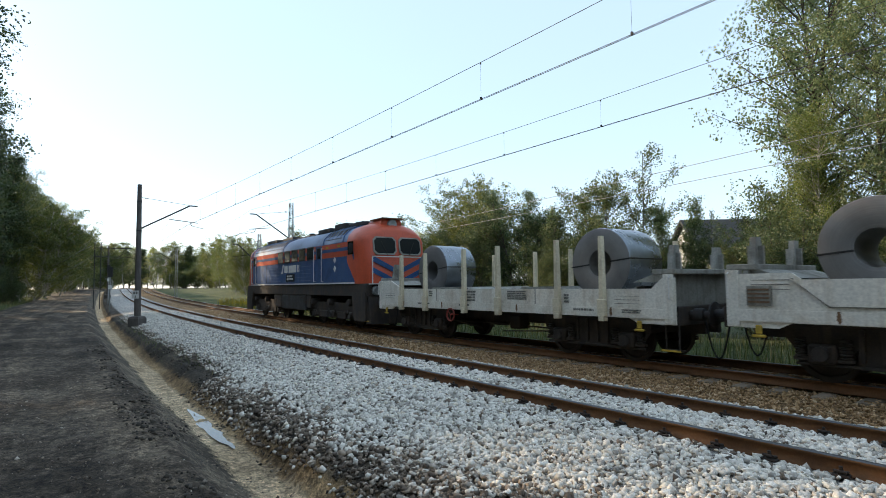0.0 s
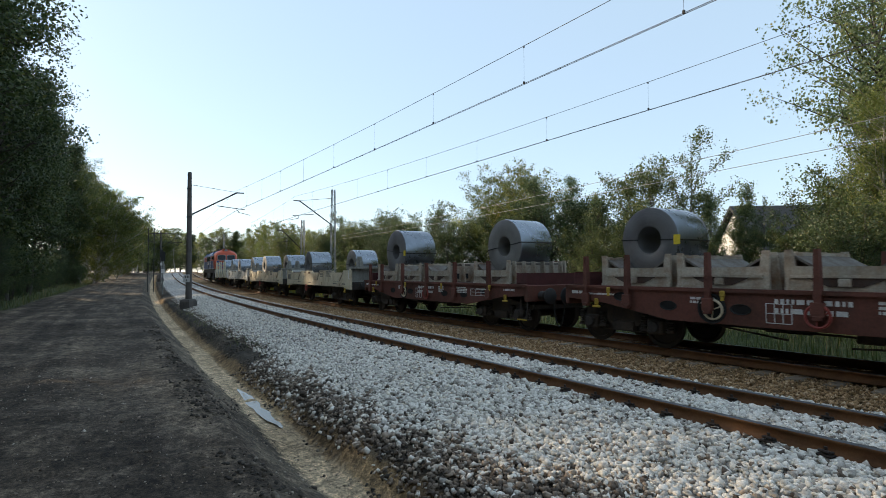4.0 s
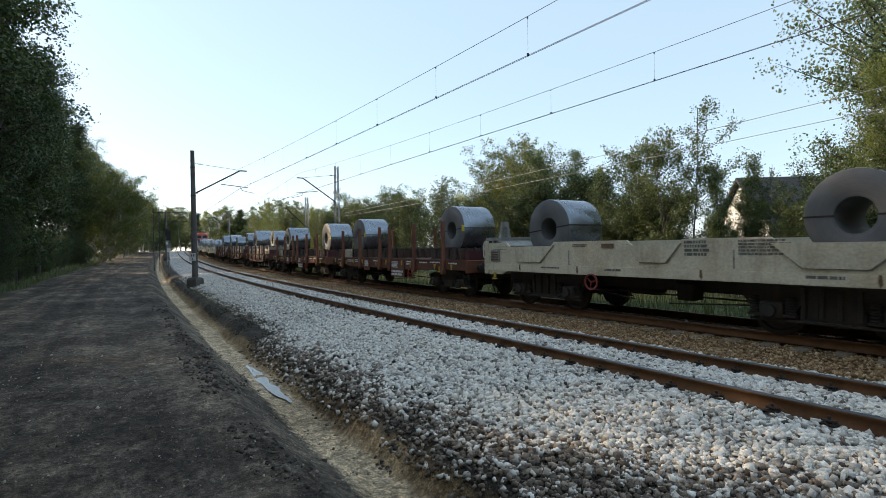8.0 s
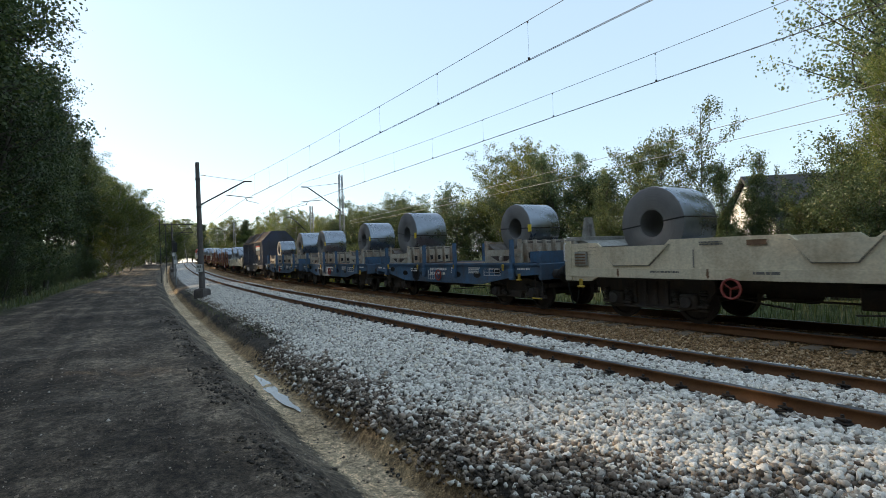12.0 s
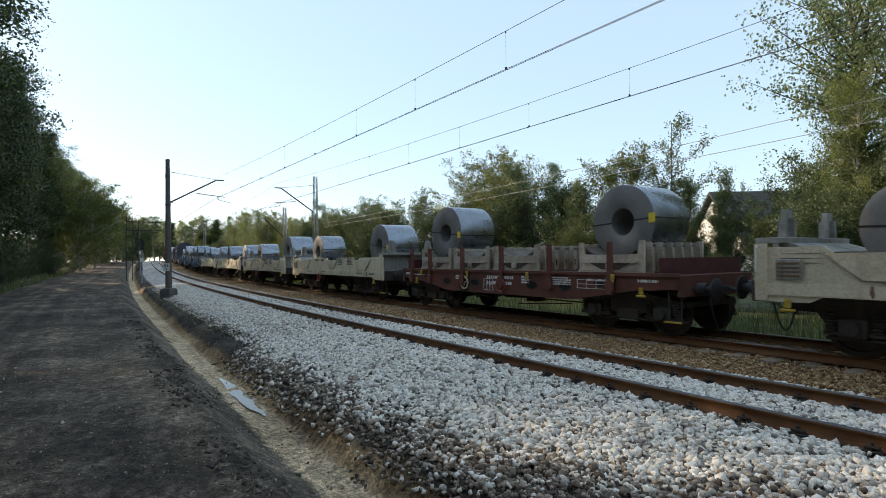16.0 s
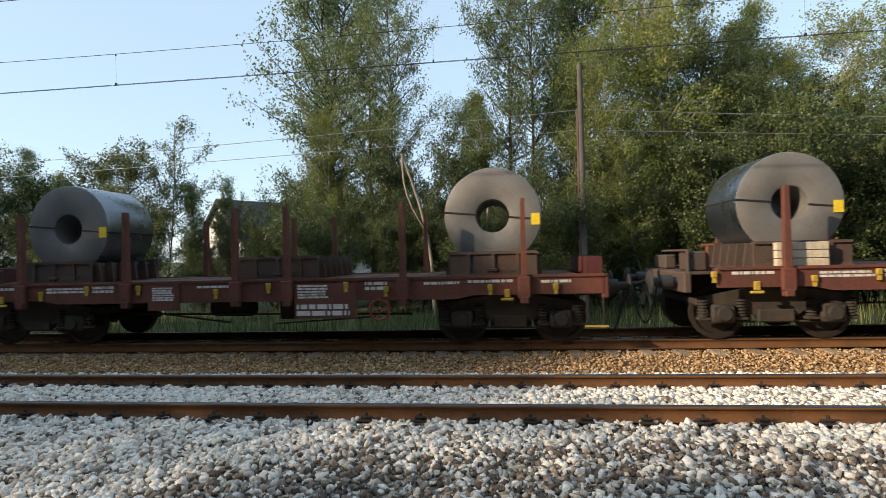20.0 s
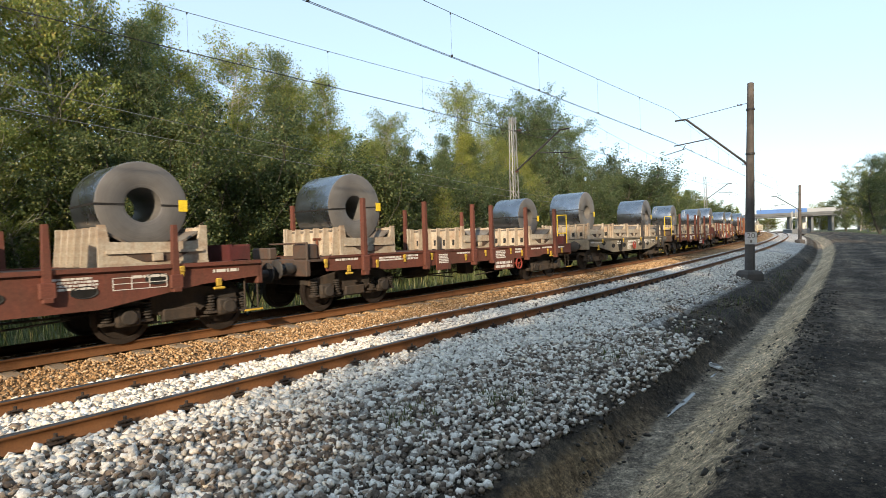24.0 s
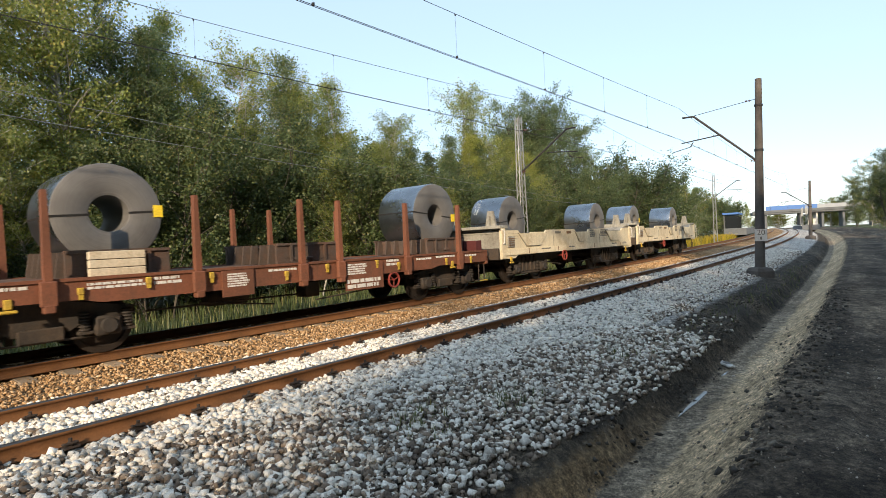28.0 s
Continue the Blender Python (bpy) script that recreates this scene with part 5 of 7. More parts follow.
# ---- loads ----
def steel_coil(r, width, seed, tagged_side, chalk):
    rb = random.Random(seed)
    bm = bmesh.new()
    hole = 0.32
    y = width / 2
    lathe(bm, [(hole, -y + 0.01), (hole + 0.015, -y), (r - 0.03, -y), (r - 0.008, -y + 0.012), (r, -y + 0.04), (r, y - 0.04), (r - 0.008, y - 0.012), (r - 0.03, y), (hole + 0.015, y), (hole, y - 0.01)], (0, 0, 0), "y", 64, True)
    me = mesh_of("steel_coil", bm, [M_COILSIDE, M_COILFACE], True)
    for p in me.polygons:
        c = p.center
        rr = math.hypot(c.x, c.z)
        p.material_index = 0 if rr > r - 0.035 and abs(p.normal.y) < 0.8 else 1
    ob = tagged(new("steel_coil", me), "coil of grey sheet steel with a strap through its eye", "steel coil", "coils on the train")
    tilt = rb.uniform(-0.12, 0.12)
    for x0, x1, xo in ((hole - 0.01, r + 0.008, r + 0.002), (-r - 0.008, -hole + 0.01, -r - 0.002)):
        bm = bmesh.new()
        for s in (-1, 1):
            box(bm, x0, x1, s * y - 0.009, s * y + 0.009, -0.017, 0.017)
        box(bm, xo - 0.006, xo + 0.006, -y - 0.009, y + 0.009, -0.017, 0.017)
        part("strap", bm, M_STRAP, ob).matrix_basis = pose(0, 0, 0, 0, math.degrees(tilt), 0)
    if tagged_side:
        bm = bmesh.new()
        box(bm, -0.08, 0.08, -0.012, 0.0, -0.11, 0.11)
        t = part("tag", bm, M_YELLOW, ob, "yellow paper tag")
        a = r * rb.uniform(0.86, 0.97)
        t.matrix_basis = pose(a * math.cos(tilt), -y - 0.006, -a * math.sin(tilt) * 1, 0, 0, 0)
    if chalk:
        bm = bmesh.new()
        a0 = rb.uniform(0.9, 1.15)
        for line in range(2):
            yy = -y + 0.16 + line * 0.12
            a = a0 + line * 0.12
            while a > a0 - 0.62:
                da = rb.uniform(0.03, 0.07)
                w = rb.uniform(0.015, 0.055)
                for k in range(2):
                    c0, c1 = a - k * da / 2, a - (k + 1) * da / 2
                    o = rb.uniform(-0.02, 0.02)
                    v = [bm.verts.new(((r + 0.004) * math.cos(c), yy + o + d, (r + 0.004) * math.sin(c))) for c, d in ((c0, -w / 3), (c0, w / 3), (c1, w / 3 + o), (c1, -w / 3 + o))]
                    bm.faces.new(v)
                a -= da * 1.45
        part("chalk_mark", bm, M_CHALK, ob, "white chalk scrawl")
    return ob


def trestle(high, red=False):
    """A steel cradle with a V-shaped bed and ribbed flanks; low and dark on the stake wagons."""
    mat = M_RUSTRED if red else M_TRESTLE if high else M_DARKTRESTLE
    H, X, Y = (0.68, 0.92, 1.12) if high else (0.42, 0.80, 1.05)
    ob = empty("coil_cradle", "rusty red steel cradle with ribbed flanks" if red else "cream rust-streaked steel cradle with ribbed flanks" if high else "low dark rusty steel cradle", "coil cradle", "cradles on the train")
    for s in (-1, 1):
        prof = [(-X, 0), (X, 0), (X, H + 0.03), (X - 0.12, H + 0.03), (X - 0.17, H * 0.62), (0.45, H * 0.60), (-0.45, H * 0.60), (-X + 0.17, H * 0.62), (-X + 0.12, H + 0.03), (-X, H + 0.03)] if high else [(-X, 0), (X, 0), (X, H), (-X, H)]
        part("end_plate", prism(bmesh.new(), prof, s * Y - 0.03, s * Y + 0.03), mat, ob)
        flange_z = H * 0.36 if high else H
        part("end_flange", boxes((-X + 0.1 * high, X - 0.1 * high, s * Y - 0.07, s * Y + 0.07, flange_z - 0.03, flange_z + 0.02)), mat, ob)
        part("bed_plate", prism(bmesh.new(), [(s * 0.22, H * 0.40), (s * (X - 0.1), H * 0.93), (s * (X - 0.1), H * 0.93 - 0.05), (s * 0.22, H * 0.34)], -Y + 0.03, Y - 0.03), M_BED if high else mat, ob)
        rib = part("flank_rib", prism(bmesh.new(), [(s * (X - 0.12), 0), (s * (X + 0.10), 0), (s * (X + 0.04), H), (s * (X - 0.12), H)], -0.02, 0.02), mat, ob)
        n = 6
        for i in range(1, n):
            again(rib, "flank_rib", pose(0, -Y + (2 * Y) * (i + 0.5) / n - 0.0, 0))
        rib.matrix_basis = pose(0, -Y + 2 * Y * 0.5 / n, 0)
        part("flank_plate", boxes((s * (X - 0.13) - 0.015, s * (X - 0.13) + 0.015, -Y, Y, 0.02, H - 0.02)), mat, ob)
        if high:
            for i in range(n - 1):
                y = -Y + 2 * Y * (i + 1.0) / n
                part("flank_hole", boxes((s * (X - 0.11) - 0.012, s * (X - 0.11) + 0.012, y - 0.06, y + 0.06, 0.12, 0.30)), M_RUBBER, ob)
    if not high:
        for x in (-0.45, 0.0, 0.45):
            part("end_rib", boxes((x - 0.03, x + 0.03, -Y - 0.07, -Y - 0.03, 0.0, H - 0.03)), mat, ob)
    for x in (-1, 1):
        part("chock", prism(bmesh.new(), [(x * 0.60, H * 0.33), (x * 0.10, H * 0.33), (x * 0.10, H * 0.10), (x * 0.24, H * 0.10)], -Y - 0.045, -Y - 0.03), M_DARKTRESTLE, ob)
    part("chock_block", boxes((-0.09, 0.09, -Y - 0.09, -Y - 0.03, 0.07, H * 0.30), bev=0.01), mat, ob)
    part("foot_flange", boxes((-X, X, -Y - 0.06, -Y - 0.03, 0.0, 0.05)), mat, ob)
    return ob


def timber_block():
    ob = empty("timber_block", "pale timber blocks stacked under a coil", "timber", "cradles on the train")
    for i in range(3):
        part("timber", boxes((-0.42, 0.42, -0.06, 0.06, i * 0.14, i * 0.14 + 0.13), bev=0.008), M_WOODPLANK, ob)
    return ob


# ---- locomotive ----
def locomotive():
    blue = paint("loco_blue", (0.022, 0.078, 0.215), (0.035, 0.045, 0.075), 0.4, 0.4, 0.0, 0.9, 22, 0.05, True)
    orange = paint("loco_orange", (0.56, 0.085, 0.034), (0.30, 0.065, 0.03), 0.35, 0.4, 0.0, 0.9, 22, 0.05, True)
    roofgrey = paint("loco_roof_blue_grey", (0.10, 0.17, 0.30), (0.09, 0.10, 0.12), 0.4, 0.42, 0.1, 0.9, 22, 0.05, True)
    w = empty("diesel_locomotive", "blue and orange diesel locomotive with a domed cab", "locomotive")
    Z0, ZE = 1.80, 3.54
    sec = [(-1.45, Z0), (1.45, Z0), (1.45, ZE), (1.36, 3.80), (1.10, 4.06), (0.6, 4.26), (0.0, 4.32), (-0.6, 4.26), (-1.10, 4.06), (-1.36, 3.80), (-1.45, ZE)]
    part("body", prism(bmesh.new(), sec[:3] + sec[-1:], -7.3, 6.5, "x"), blue, w)
    part("roof", prism(bmesh.new(), sec[2:], -7.3, 6.5, "x"), roofgrey, w, "", True)

    def nose(s, x0, deep):
        """A cab end: the section swept round a rounded front, the dome falling to the windscreen."""
        bm = bmesh.new()
        rings = []
        for a in (None, 0, 18, 34, 48, 60, 70, 80):
            x = x0 - s * 0.62 if a is None else x0 + s * deep * math.sin(radians(a))
            c = 0.0 if a is None else 1 - math.cos(radians(a))
            lean = 0.0 if a is None else math.sin(radians(a))
            ring = []
            for y, z in sec:
                z -= 0.50 * c * max(0.0, z - 3.42) / 0.88
                ring.append(bm.verts.new((x - s * 0.18 * max(0.0, z - 2.85) * lean, y * (1 - 0.22 * c), z)))
            rings.append(ring)
        n = len(sec)
        for p, q in zip(rings, rings[1:]):
            for i in range(n):
                bm.faces.new((p[i], p[(i + 1) % n], q[(i + 1) % n], q[i]))
        bm.faces.new(rings[-1])
        bm.faces.new(rings[0])
        bmesh.ops.recalc_face_normals(bm, faces=bm.faces)
        return part("cab", bm, orange, w, "domed orange cab front", True)
    nose(1, 7.12, 1.08)
    nose(-1, -7.3, 0.9)

    def decal(name, outline, material, y=-1.452, thick=0.01, text=""):
        return part(name, prism(bmesh.new(), outline, y - thick, y), material, w, text)

    def band(x0, x1, z0, z1):
        return [(x0, z0), (x1, z0), (x1, z1), (x0, z1)]
    decal("side_stripe", band(-7.3, 6.49, 2.94, 3.52), orange)
    decal("side_stripe", band(-7.3, 6.9, 3.17, 3.31), blue, -1.463)
    decal("side_stripe", band(-7.3, 7.2, 1.80, 1.86), M_WHITE)
    decal("side_stripe", [(6.48, 1.87), (7.25, 1.87), (6.48, 2.72)], blue, -1.452)
    decal("side_stripe", [(6.48, 3.31), (6.9, 3.31), (7.15, 3.02), (7.15, 2.74), (6.85, 3.17), (6.48, 3.17)], blue, -1.453)
    for i in range(5):
        x = -2.05 + i * 1.06
        win = part("window", boxes((x, x + 0.72, -1.485, -1.463, 2.98, 3.50), bev=0.0), M_GLASS, w)
        part("window_frame", boxes((x - 0.05, x + 0.77, -1.49, -1.464, 3.50, 3.55), (x - 0.05, x + 0.77, -1.49, -1.464, 2.93, 2.98), (x - 0.05, x, -1.49, -1.464, 2.98, 3.50), (x + 0.72, x + 0.77, -1.49, -1.464, 2.98, 3.50)), M_DARKSTEEL, win)
    for x in (3.25, -6.75):
        door = part("door", boxes((x, x + 0.66, -1.478, -1.455, 1.92, 3.50), bev=0.0), blue, w)
        part("door_window", boxes((x + 0.12, x + 0.54, -1.488, -1.478, 2.95, 3.42)), M_GLASS, door)
        for dx in (-0.12, 0.78):
            bm = bmesh.new()
            rod(bm, (x + dx, -1.54, 1.90), (x + dx, -1.54, 3.40), 0.018)
            for z in (1.92, 3.38):
                rod(bm, (x + dx, -1.54, z), (x + dx, -1.45, z), 0.014)
            part("handrail", bm, M_WHITE, w, "white handrail")
    part("cab_side_window", boxes((6.62, 7.1, -1.478, -1.455, 2.98, 3.52)), M_GLASS, w)
    part("mirror", boxes((7.0, 7.14, -1.62, -1.48, 3.05, 3.42), bev=0.02), M_RUBBER, w)
    for k in range(3):
        decal("panel_seam", band(-4.2 + k * 3.55, -4.17 + k * 3.55, 1.9, 2.93), M_DARKSTEEL, -1.4505, 0.003)
    bm = bmesh.new()
    for x0, x1 in ((-4.0, -1.7), (-1.0, 2.6)):
        for i in range(5):
            box(bm, x0, x1 - 0.15 * (i % 2), -1.460, -1.45, 1.98 + i * 0.17, 2.00 + i * 0.17)
    part("side_louvre", bm, roofgrey, w)
    for z in (2.83, 2.45):
        decal("warning_sign", [(5.3, z - 0.14), (5.44, z), (5.3, z + 0.14), (5.16, z)], M_WHITE, -1.453, 0.012, "small pale diamond plate")
    for x in (4.4, 5.6):
        decal("lifting_plate", band(x, x + 0.24, 3.36, 3.44), M_HOOKYELLOW, -1.465)
    decal("name_plate", band(-0.8, 0.42, 1.96, 2.34), M_RUBBER, -1.462, 0.014, "black plate")
    part("plate_lettering", bars(bmesh.new(), -0.65, 2.28, 0.9, 2, 0.09, 0.05, -1.478, 8), M_WHITE, w)
    part("lettering", bars(bmesh.new(), -1.1, 2.78, 2.4, 1, 0.36, 0.1, -1.465, 5), M_WHITE, w, "white plain letter shapes")
    decal("emblem", [(-1.6, 2.38), (-1.42, 2.38), (-1.2, 2.84), (-1.38, 2.84)], M_WHITE, -1.456)
    # roof: seams, grilles over the cooler, hatch and stacks
    shoulder = [(-1.40, 3.72), (-1.13, 4.085), (-0.62, 4.29), (-0.60, 4.25), (-1.10, 4.04), (-1.36, 3.70)]
    for x0, x1 in ((-6.6, -4.3), (-4.15, -1.6), (4.2, 5.9)):
        grille = part("roof_grille", prism(bmesh.new(), shoulder, x0, x1, "x"), M_DARKSTEEL, w, "dark louvred roof panel")
        for k in range(int((x1 - x0) / 0.42)):
            part("louvre", prism(bmesh.new(), [(-1.42, 3.735), (-1.15, 4.105), (-0.64, 4.31), (-0.62, 4.28), (-1.12, 4.08), (-1.39, 3.73)], x0 + 0.2 + k * 0.42, x0 + 0.24 + k * 0.42, "x"), roofgrey, grille)
    for x in (-7.0, -1.4, 4.0, 6.1):
        part("roof_seam", prism(bmesh.new(), [(-1.48, 3.52), (-1.39, 3.82), (-1.12, 4.09), (-0.6, 4.295), (0.6, 4.295), (0.6, 4.25), (-0.6, 4.25), (-1.10, 4.05), (-1.36, 3.80), (-1.45, 3.52)], x - 0.03, x + 0.03, "x"), blue, w)
    part("roof_walk", boxes((-7.0, 6.2, -0.45, 0.45, 4.30, 4.36), bev=0.01), M_DARKSTEEL, w)
    for x0, x1, h in ((-6.8, -4.9, 0.16), (-3.9, -2.2, 0.12), (1.4, 2.9, 0.14), (3.4, 4.6, 0.22), (4.9, 6.3, 0.12)):
        part("roof_hatch", boxes((x0, x1, -0.62, 0.5, 4.28, 4.34 + h), bev=0.03), M_DARKSTEEL, w)
    for x in (-1.2, 2.9):
        bm = bmesh.new()
        lathe(bm, [(0.16, 4.2), (0.16, 4.52), (0.2, 4.56), (0.12, 4.58)], (x, 0.1, 0), "z", 14)
        part("exhaust", bm, M_DARKSTEEL, w, "", True)
    # cab front
    FX = 8.19
    for s in (-1, 1):
        def pane(grow):
            y0, y1, z0, z1, c = 0.12 - grow, 1.04 + grow, 2.98 - grow, 3.60 + grow, 0.12
            return [(s * y, z) for y, z in ((y0 + c, z0), (y1 - c, z0), (y1, z0 + c), (y1, z1 - c), (y1 - c, z1), (y0 + c, z1), (y0, z1 - c), (y0, z0 + c))]
        lean = pose(FX, 0, 2.85, 0, -10.0, 0) @ pose(0, 0, -2.85)
        p = part("windscreen_frame", prism(bmesh.new(), pane(0.055), -0.03, 0.012, "x"), M_CREAMDARK, w)
        p.matrix_basis = lean
        p = part("windscreen", prism(bmesh.new(), pane(0.0), -0.02, 0.022, "x"), M_GLASS, w)
        p.matrix_basis = lean
        bm = bmesh.new()
        rod(bm, (0.03, s * 0.5, 2.92), (0.04, s * 0.75, 3.45), 0.012)
        p = part("wiper", bm, M_RUBBER, w)
        p.matrix_basis = pose(FX, 0, 0, 0, 0, 0) @ pose(0, 0, 2.85, 0, -10.0, 0) @ pose(0, 0, -2.85)
        for zz in (2.78, 2.34):
            part("chevron", prism(bmesh.new(), [(s * 0.06, zz - 0.62), (s * 0.06, zz - 0.42), (s * 1.16, zz + 0.10), (s * 1.16, zz - 0.12)], FX - 0.01, FX + 0.008, "x"), blue, w)
        bm = bmesh.new()
        lathe(bm, [(0.19, 0.0), (0.19, 0.16), (0.15, 0.2), (0.001, 0.17)], (8.1, s * 1.0, 1.52), "x", 18)
        part("headlight", bm, M_STEEL, w, "", True)
        bm = bmesh.new()
        lathe(bm, [(0.12, 0.0), (0.12, 0.14), (0.001, 0.13)], (8.1, s * 0.62, 1.50), "x", 14)
        part("marker_lamp", bm, M_RUBBER, w)
    bm = prism(bmesh.new(), [(-0.50, 4.0), (0.50, 4.0), (0.46, 4.32), (0.36, 4.42), (-0.36, 4.42), (-0.46, 4.32)], 6.5, 7.62, "x")
    part("headlight_housing", bm, orange, w)
    part("housing_lid", boxes((6.7, 7.80, -0.50, 0.50, 4.40, 4.46), bev=0.02), M_RUSTSTAIN, w, "rusty visor over the lamp")
    bm = bmesh.new()
    lathe(bm, [(0.21, 0), (0.21, 0.16), (0.17, 0.2), (0.001, 0.17)], (7.56, 0, 4.20), "x", 18)
    part("headlight", bm, M_STEEL, w, "", True)
    part("underframe", boxes((-8.15, 8.15, -1.40, 1.40, 1.30, 1.80), bev=0.03), M_BOGIE, w)
    part("fuel_tank", boxes((-1.7, 1.7, -1.38, 1.38, 0.55, 1.30), bev=0.06), M_DARKSTEEL, w)
    part("snow_plough", prism(bmesh.new(), [(8.0, 0.25), (8.45, 0.25), (8.2, 1.3), (7.9, 1.3)], -1.35, 1.35), M_BOGIE, w)
    part("step_plate", prism(bmesh.new(), [(7.1, 0.35), (8.1, 0.35), (8.1, 1.45), (6.9, 1.45)], -1.44, -1.36), M_BOGIE, w)
    part("step_plate", prism(bmesh.new(), [(-7.1, 0.35), (-8.1, 0.35), (-8.1, 1.45), (-6.9, 1.45)], -1.44, -1.36), M_BOGIE, w)
    for x0, x1, z0 in ((-3.1, -1.8, 0.62), (1.8, 2.3, 0.7), (-8.0, -7.1, 0.55), (6.9, 7.9, 0.5)):
        part("equipment_box", boxes((x0, x1, -1.36, 1.36, z0, 1.30), bev=0.04), M_BOGIE, w)
    for x in (-6.6, -4.6, -2.7, 2.5, 4.4, 6.4):
        bm = bmesh.new()
        lathe(bm, [(0.001, -1.38), (0.13, -1.37), (0.15, -1.3), (0.15, -1.0), (0.001, -0.98)], (x, 0, 1.02), "y", 14)
        part("brake_cylinder", bm, M_BOGIE, w)
    for bx in (-4.6, 4.4):
        f = part("bogie", boxes((bx - 2.5, bx + 2.5, -1.16, -1.02, 0.55, 1.0), (bx - 2.5, bx + 2.5, 1.02, 1.16, 0.55, 1.0), (bx - 1.4, bx - 0.5, -1.2, 1.2, 0.32, 0.62), (bx + 0.5, bx + 1.4, -1.2, 1.2, 0.32, 0.62), (bx - 0.3, bx + 0.3, -1.05, 1.05, 0.5, 0.95), bev=0.02), M_BOGIE, w)
        for dx in (-1.95, 0, 1.95):
            put("wheelset", ME_WHEELSET, f, bx + dx)
            for y, flip in ((-1.1, False), (1.1, True)):
                put("axle_box", ME_AXLEBOX, f, bx + dx, y, 0.02, 0, "", flip)
                for sx in (-0.32, 0.32):
                    put("spring", ME_SPRING, f, bx + dx + sx, y, 0.02, 0, "", flip)
    ends(w, 8.2, 1.05)
    bm = bmesh.new()
    rod(bm, (8.3, -1.22, 1.80), (8.3, -1.22, 2.84), 0.022)
    rod(bm, (8.3, -1.22, 2.84), (8.3, 1.22, 2.84), 0.022)
    rod(bm, (8.3, 1.22, 2.84), (8.3, 1.22, 1.80), 0.022)
    box(bm, 8.0, 8.34, -1.3, 1.3, 1.76, 1.80)
    part("front_rail", bm, M_WHITE, w, "white tubular rail")
    return w


PROTO = {
    "w": well_wagon(1, "cream steel coil wagon with low sides and end posts"),
    "v": well_wagon(2, "pale grey coil wagon with tall side stakes", True, M_CREAMWHITE),
    "x": well_wagon(6, "pale grey steel coil wagon with low sides and end posts", False, M_CREAMWHITE),
    "s": stake_wagon(M_RED, ME_STAKE_RED, 3, "faded red flat wagon with upright stakes and handwheel"),
    "r": stake_wagon(M_RUSTRED, ME_STAKE_RUST, 4, "rusty red flat wagon with upright stakes"),
    "f": belly_wagon(M_RED, ME_STAKE_RED, 5, "red fish-bellied flat wagon carrying coil cradles", boards=M_MAROON, tall=False),
    "b": belly_wagon(M_BLUE, ME_STAKE_BLUE, 6, "dull blue fish-bellied flat wagon with short posts", stakes=(-4.4, -1.0, 1.2, 4.4), boards=M_BLUE, tall=False),
    "g": belly_wagon(M_BEIGE, ME_STAKE_GREY, 7, "grey-beige fish-bellied flat wagon carrying cradles", stakes=(1.6, 4.4, 5.2)),
    "c": covered_wagon(),
}
COIL = {}
for i, (r, wd, tg, ch) in enumerate(((0.80, 1.30, True, True), (0.88, 1.35, True, True), (0.86, 1.25, False, True), (0.76, 1.2, True, False), (0.93, 1.45, True, False), (0.84, 1.30, False, True))):
    COIL[i] = (r, steel_coil(r, wd, 50 + i, tg, ch))
CRADLE = {True: trestle(True), False: trestle(False), "red": trestle(True, True)}
BLOCK = timber_block()
# kind and middle of each wagon along the train, counted back from the start mark
TRAIN = [("v", -12.82), ("x", -0.22), ("w", 12.67), ("w", 25.82), ("f", 38.79), ("f", 51.6), ("f", 64.43), ("r", 78.11), ("r", 92.42), ("w", 105.99), ("c", 118.42), ("b", 130.52), ("b", 142.92), ("b", 155.32), ("w", 167.82), ("w", 180.42), ("w", 193.37), ("w", 206.61), ("f", 219.62), ("w", 232.51), ("w", 245.62), ("x", 258.97), ("r", 272.79), ("s", 286.74), ("s", 301.1), ("s", 314.79), ("w", 328.04), ("w", 340.64), ("f", 353.14), ("s", 366.3), ("g", 380.51), ("s", 394.71), ("f", 407.86), ("r", 421.01), ("w", 434.26), ("w", 446.86)]
MOVERS = []      # thing, middle of its wagon, its pose on the wagon
used = set()


def take(proto):
    """The first of a kind is the one that was built; the rest are copies."""
    if proto in used:
        return copy_thing(proto, Matrix())
    used.add(proto)
    return proto


LOADS = {"w": ((-3.75, 1), (3.7, 1)), "x": ((-3.75, 1), (3.7, 1)), "v": ((-3.55, 1), (3.45, 1)), "s": ((-4.3, 1), (0.5, 0), (4.65, 1)), "r": ((-4.4, 1), (-0.3, 0), (4.6, 1)),
         "f": ((-3.7, 1), (-1.7, 0), (0.4, 0), (3.7, 1)), "b": ((-3.7, 1), (3.6, 1)), "g": ((-4.1, 1), (-1.2, 0), (0.9, 0), (4.3, 1)), "c": ()}
SHIFTED = {16: ((-3.75, 1), (4.0, 1)), 17: ((-3.75, 1), (4.05, 1)), 26: ((-3.1, 1), (3.7, 1)), 30: ((-4.2, 1), (-1.2, 0), (0.9, 0), (4.6, 1)), 31: ((-3.0, 1), (0.6, 0), (5.2, 1)), 32: ((-3.0, 1), (-1.0, 0), (1.2, 0), (4.5, 1)), 33: ((-3.6, 1), (0.2, 0), (5.0, 1))}
lrnd = random.Random(77)
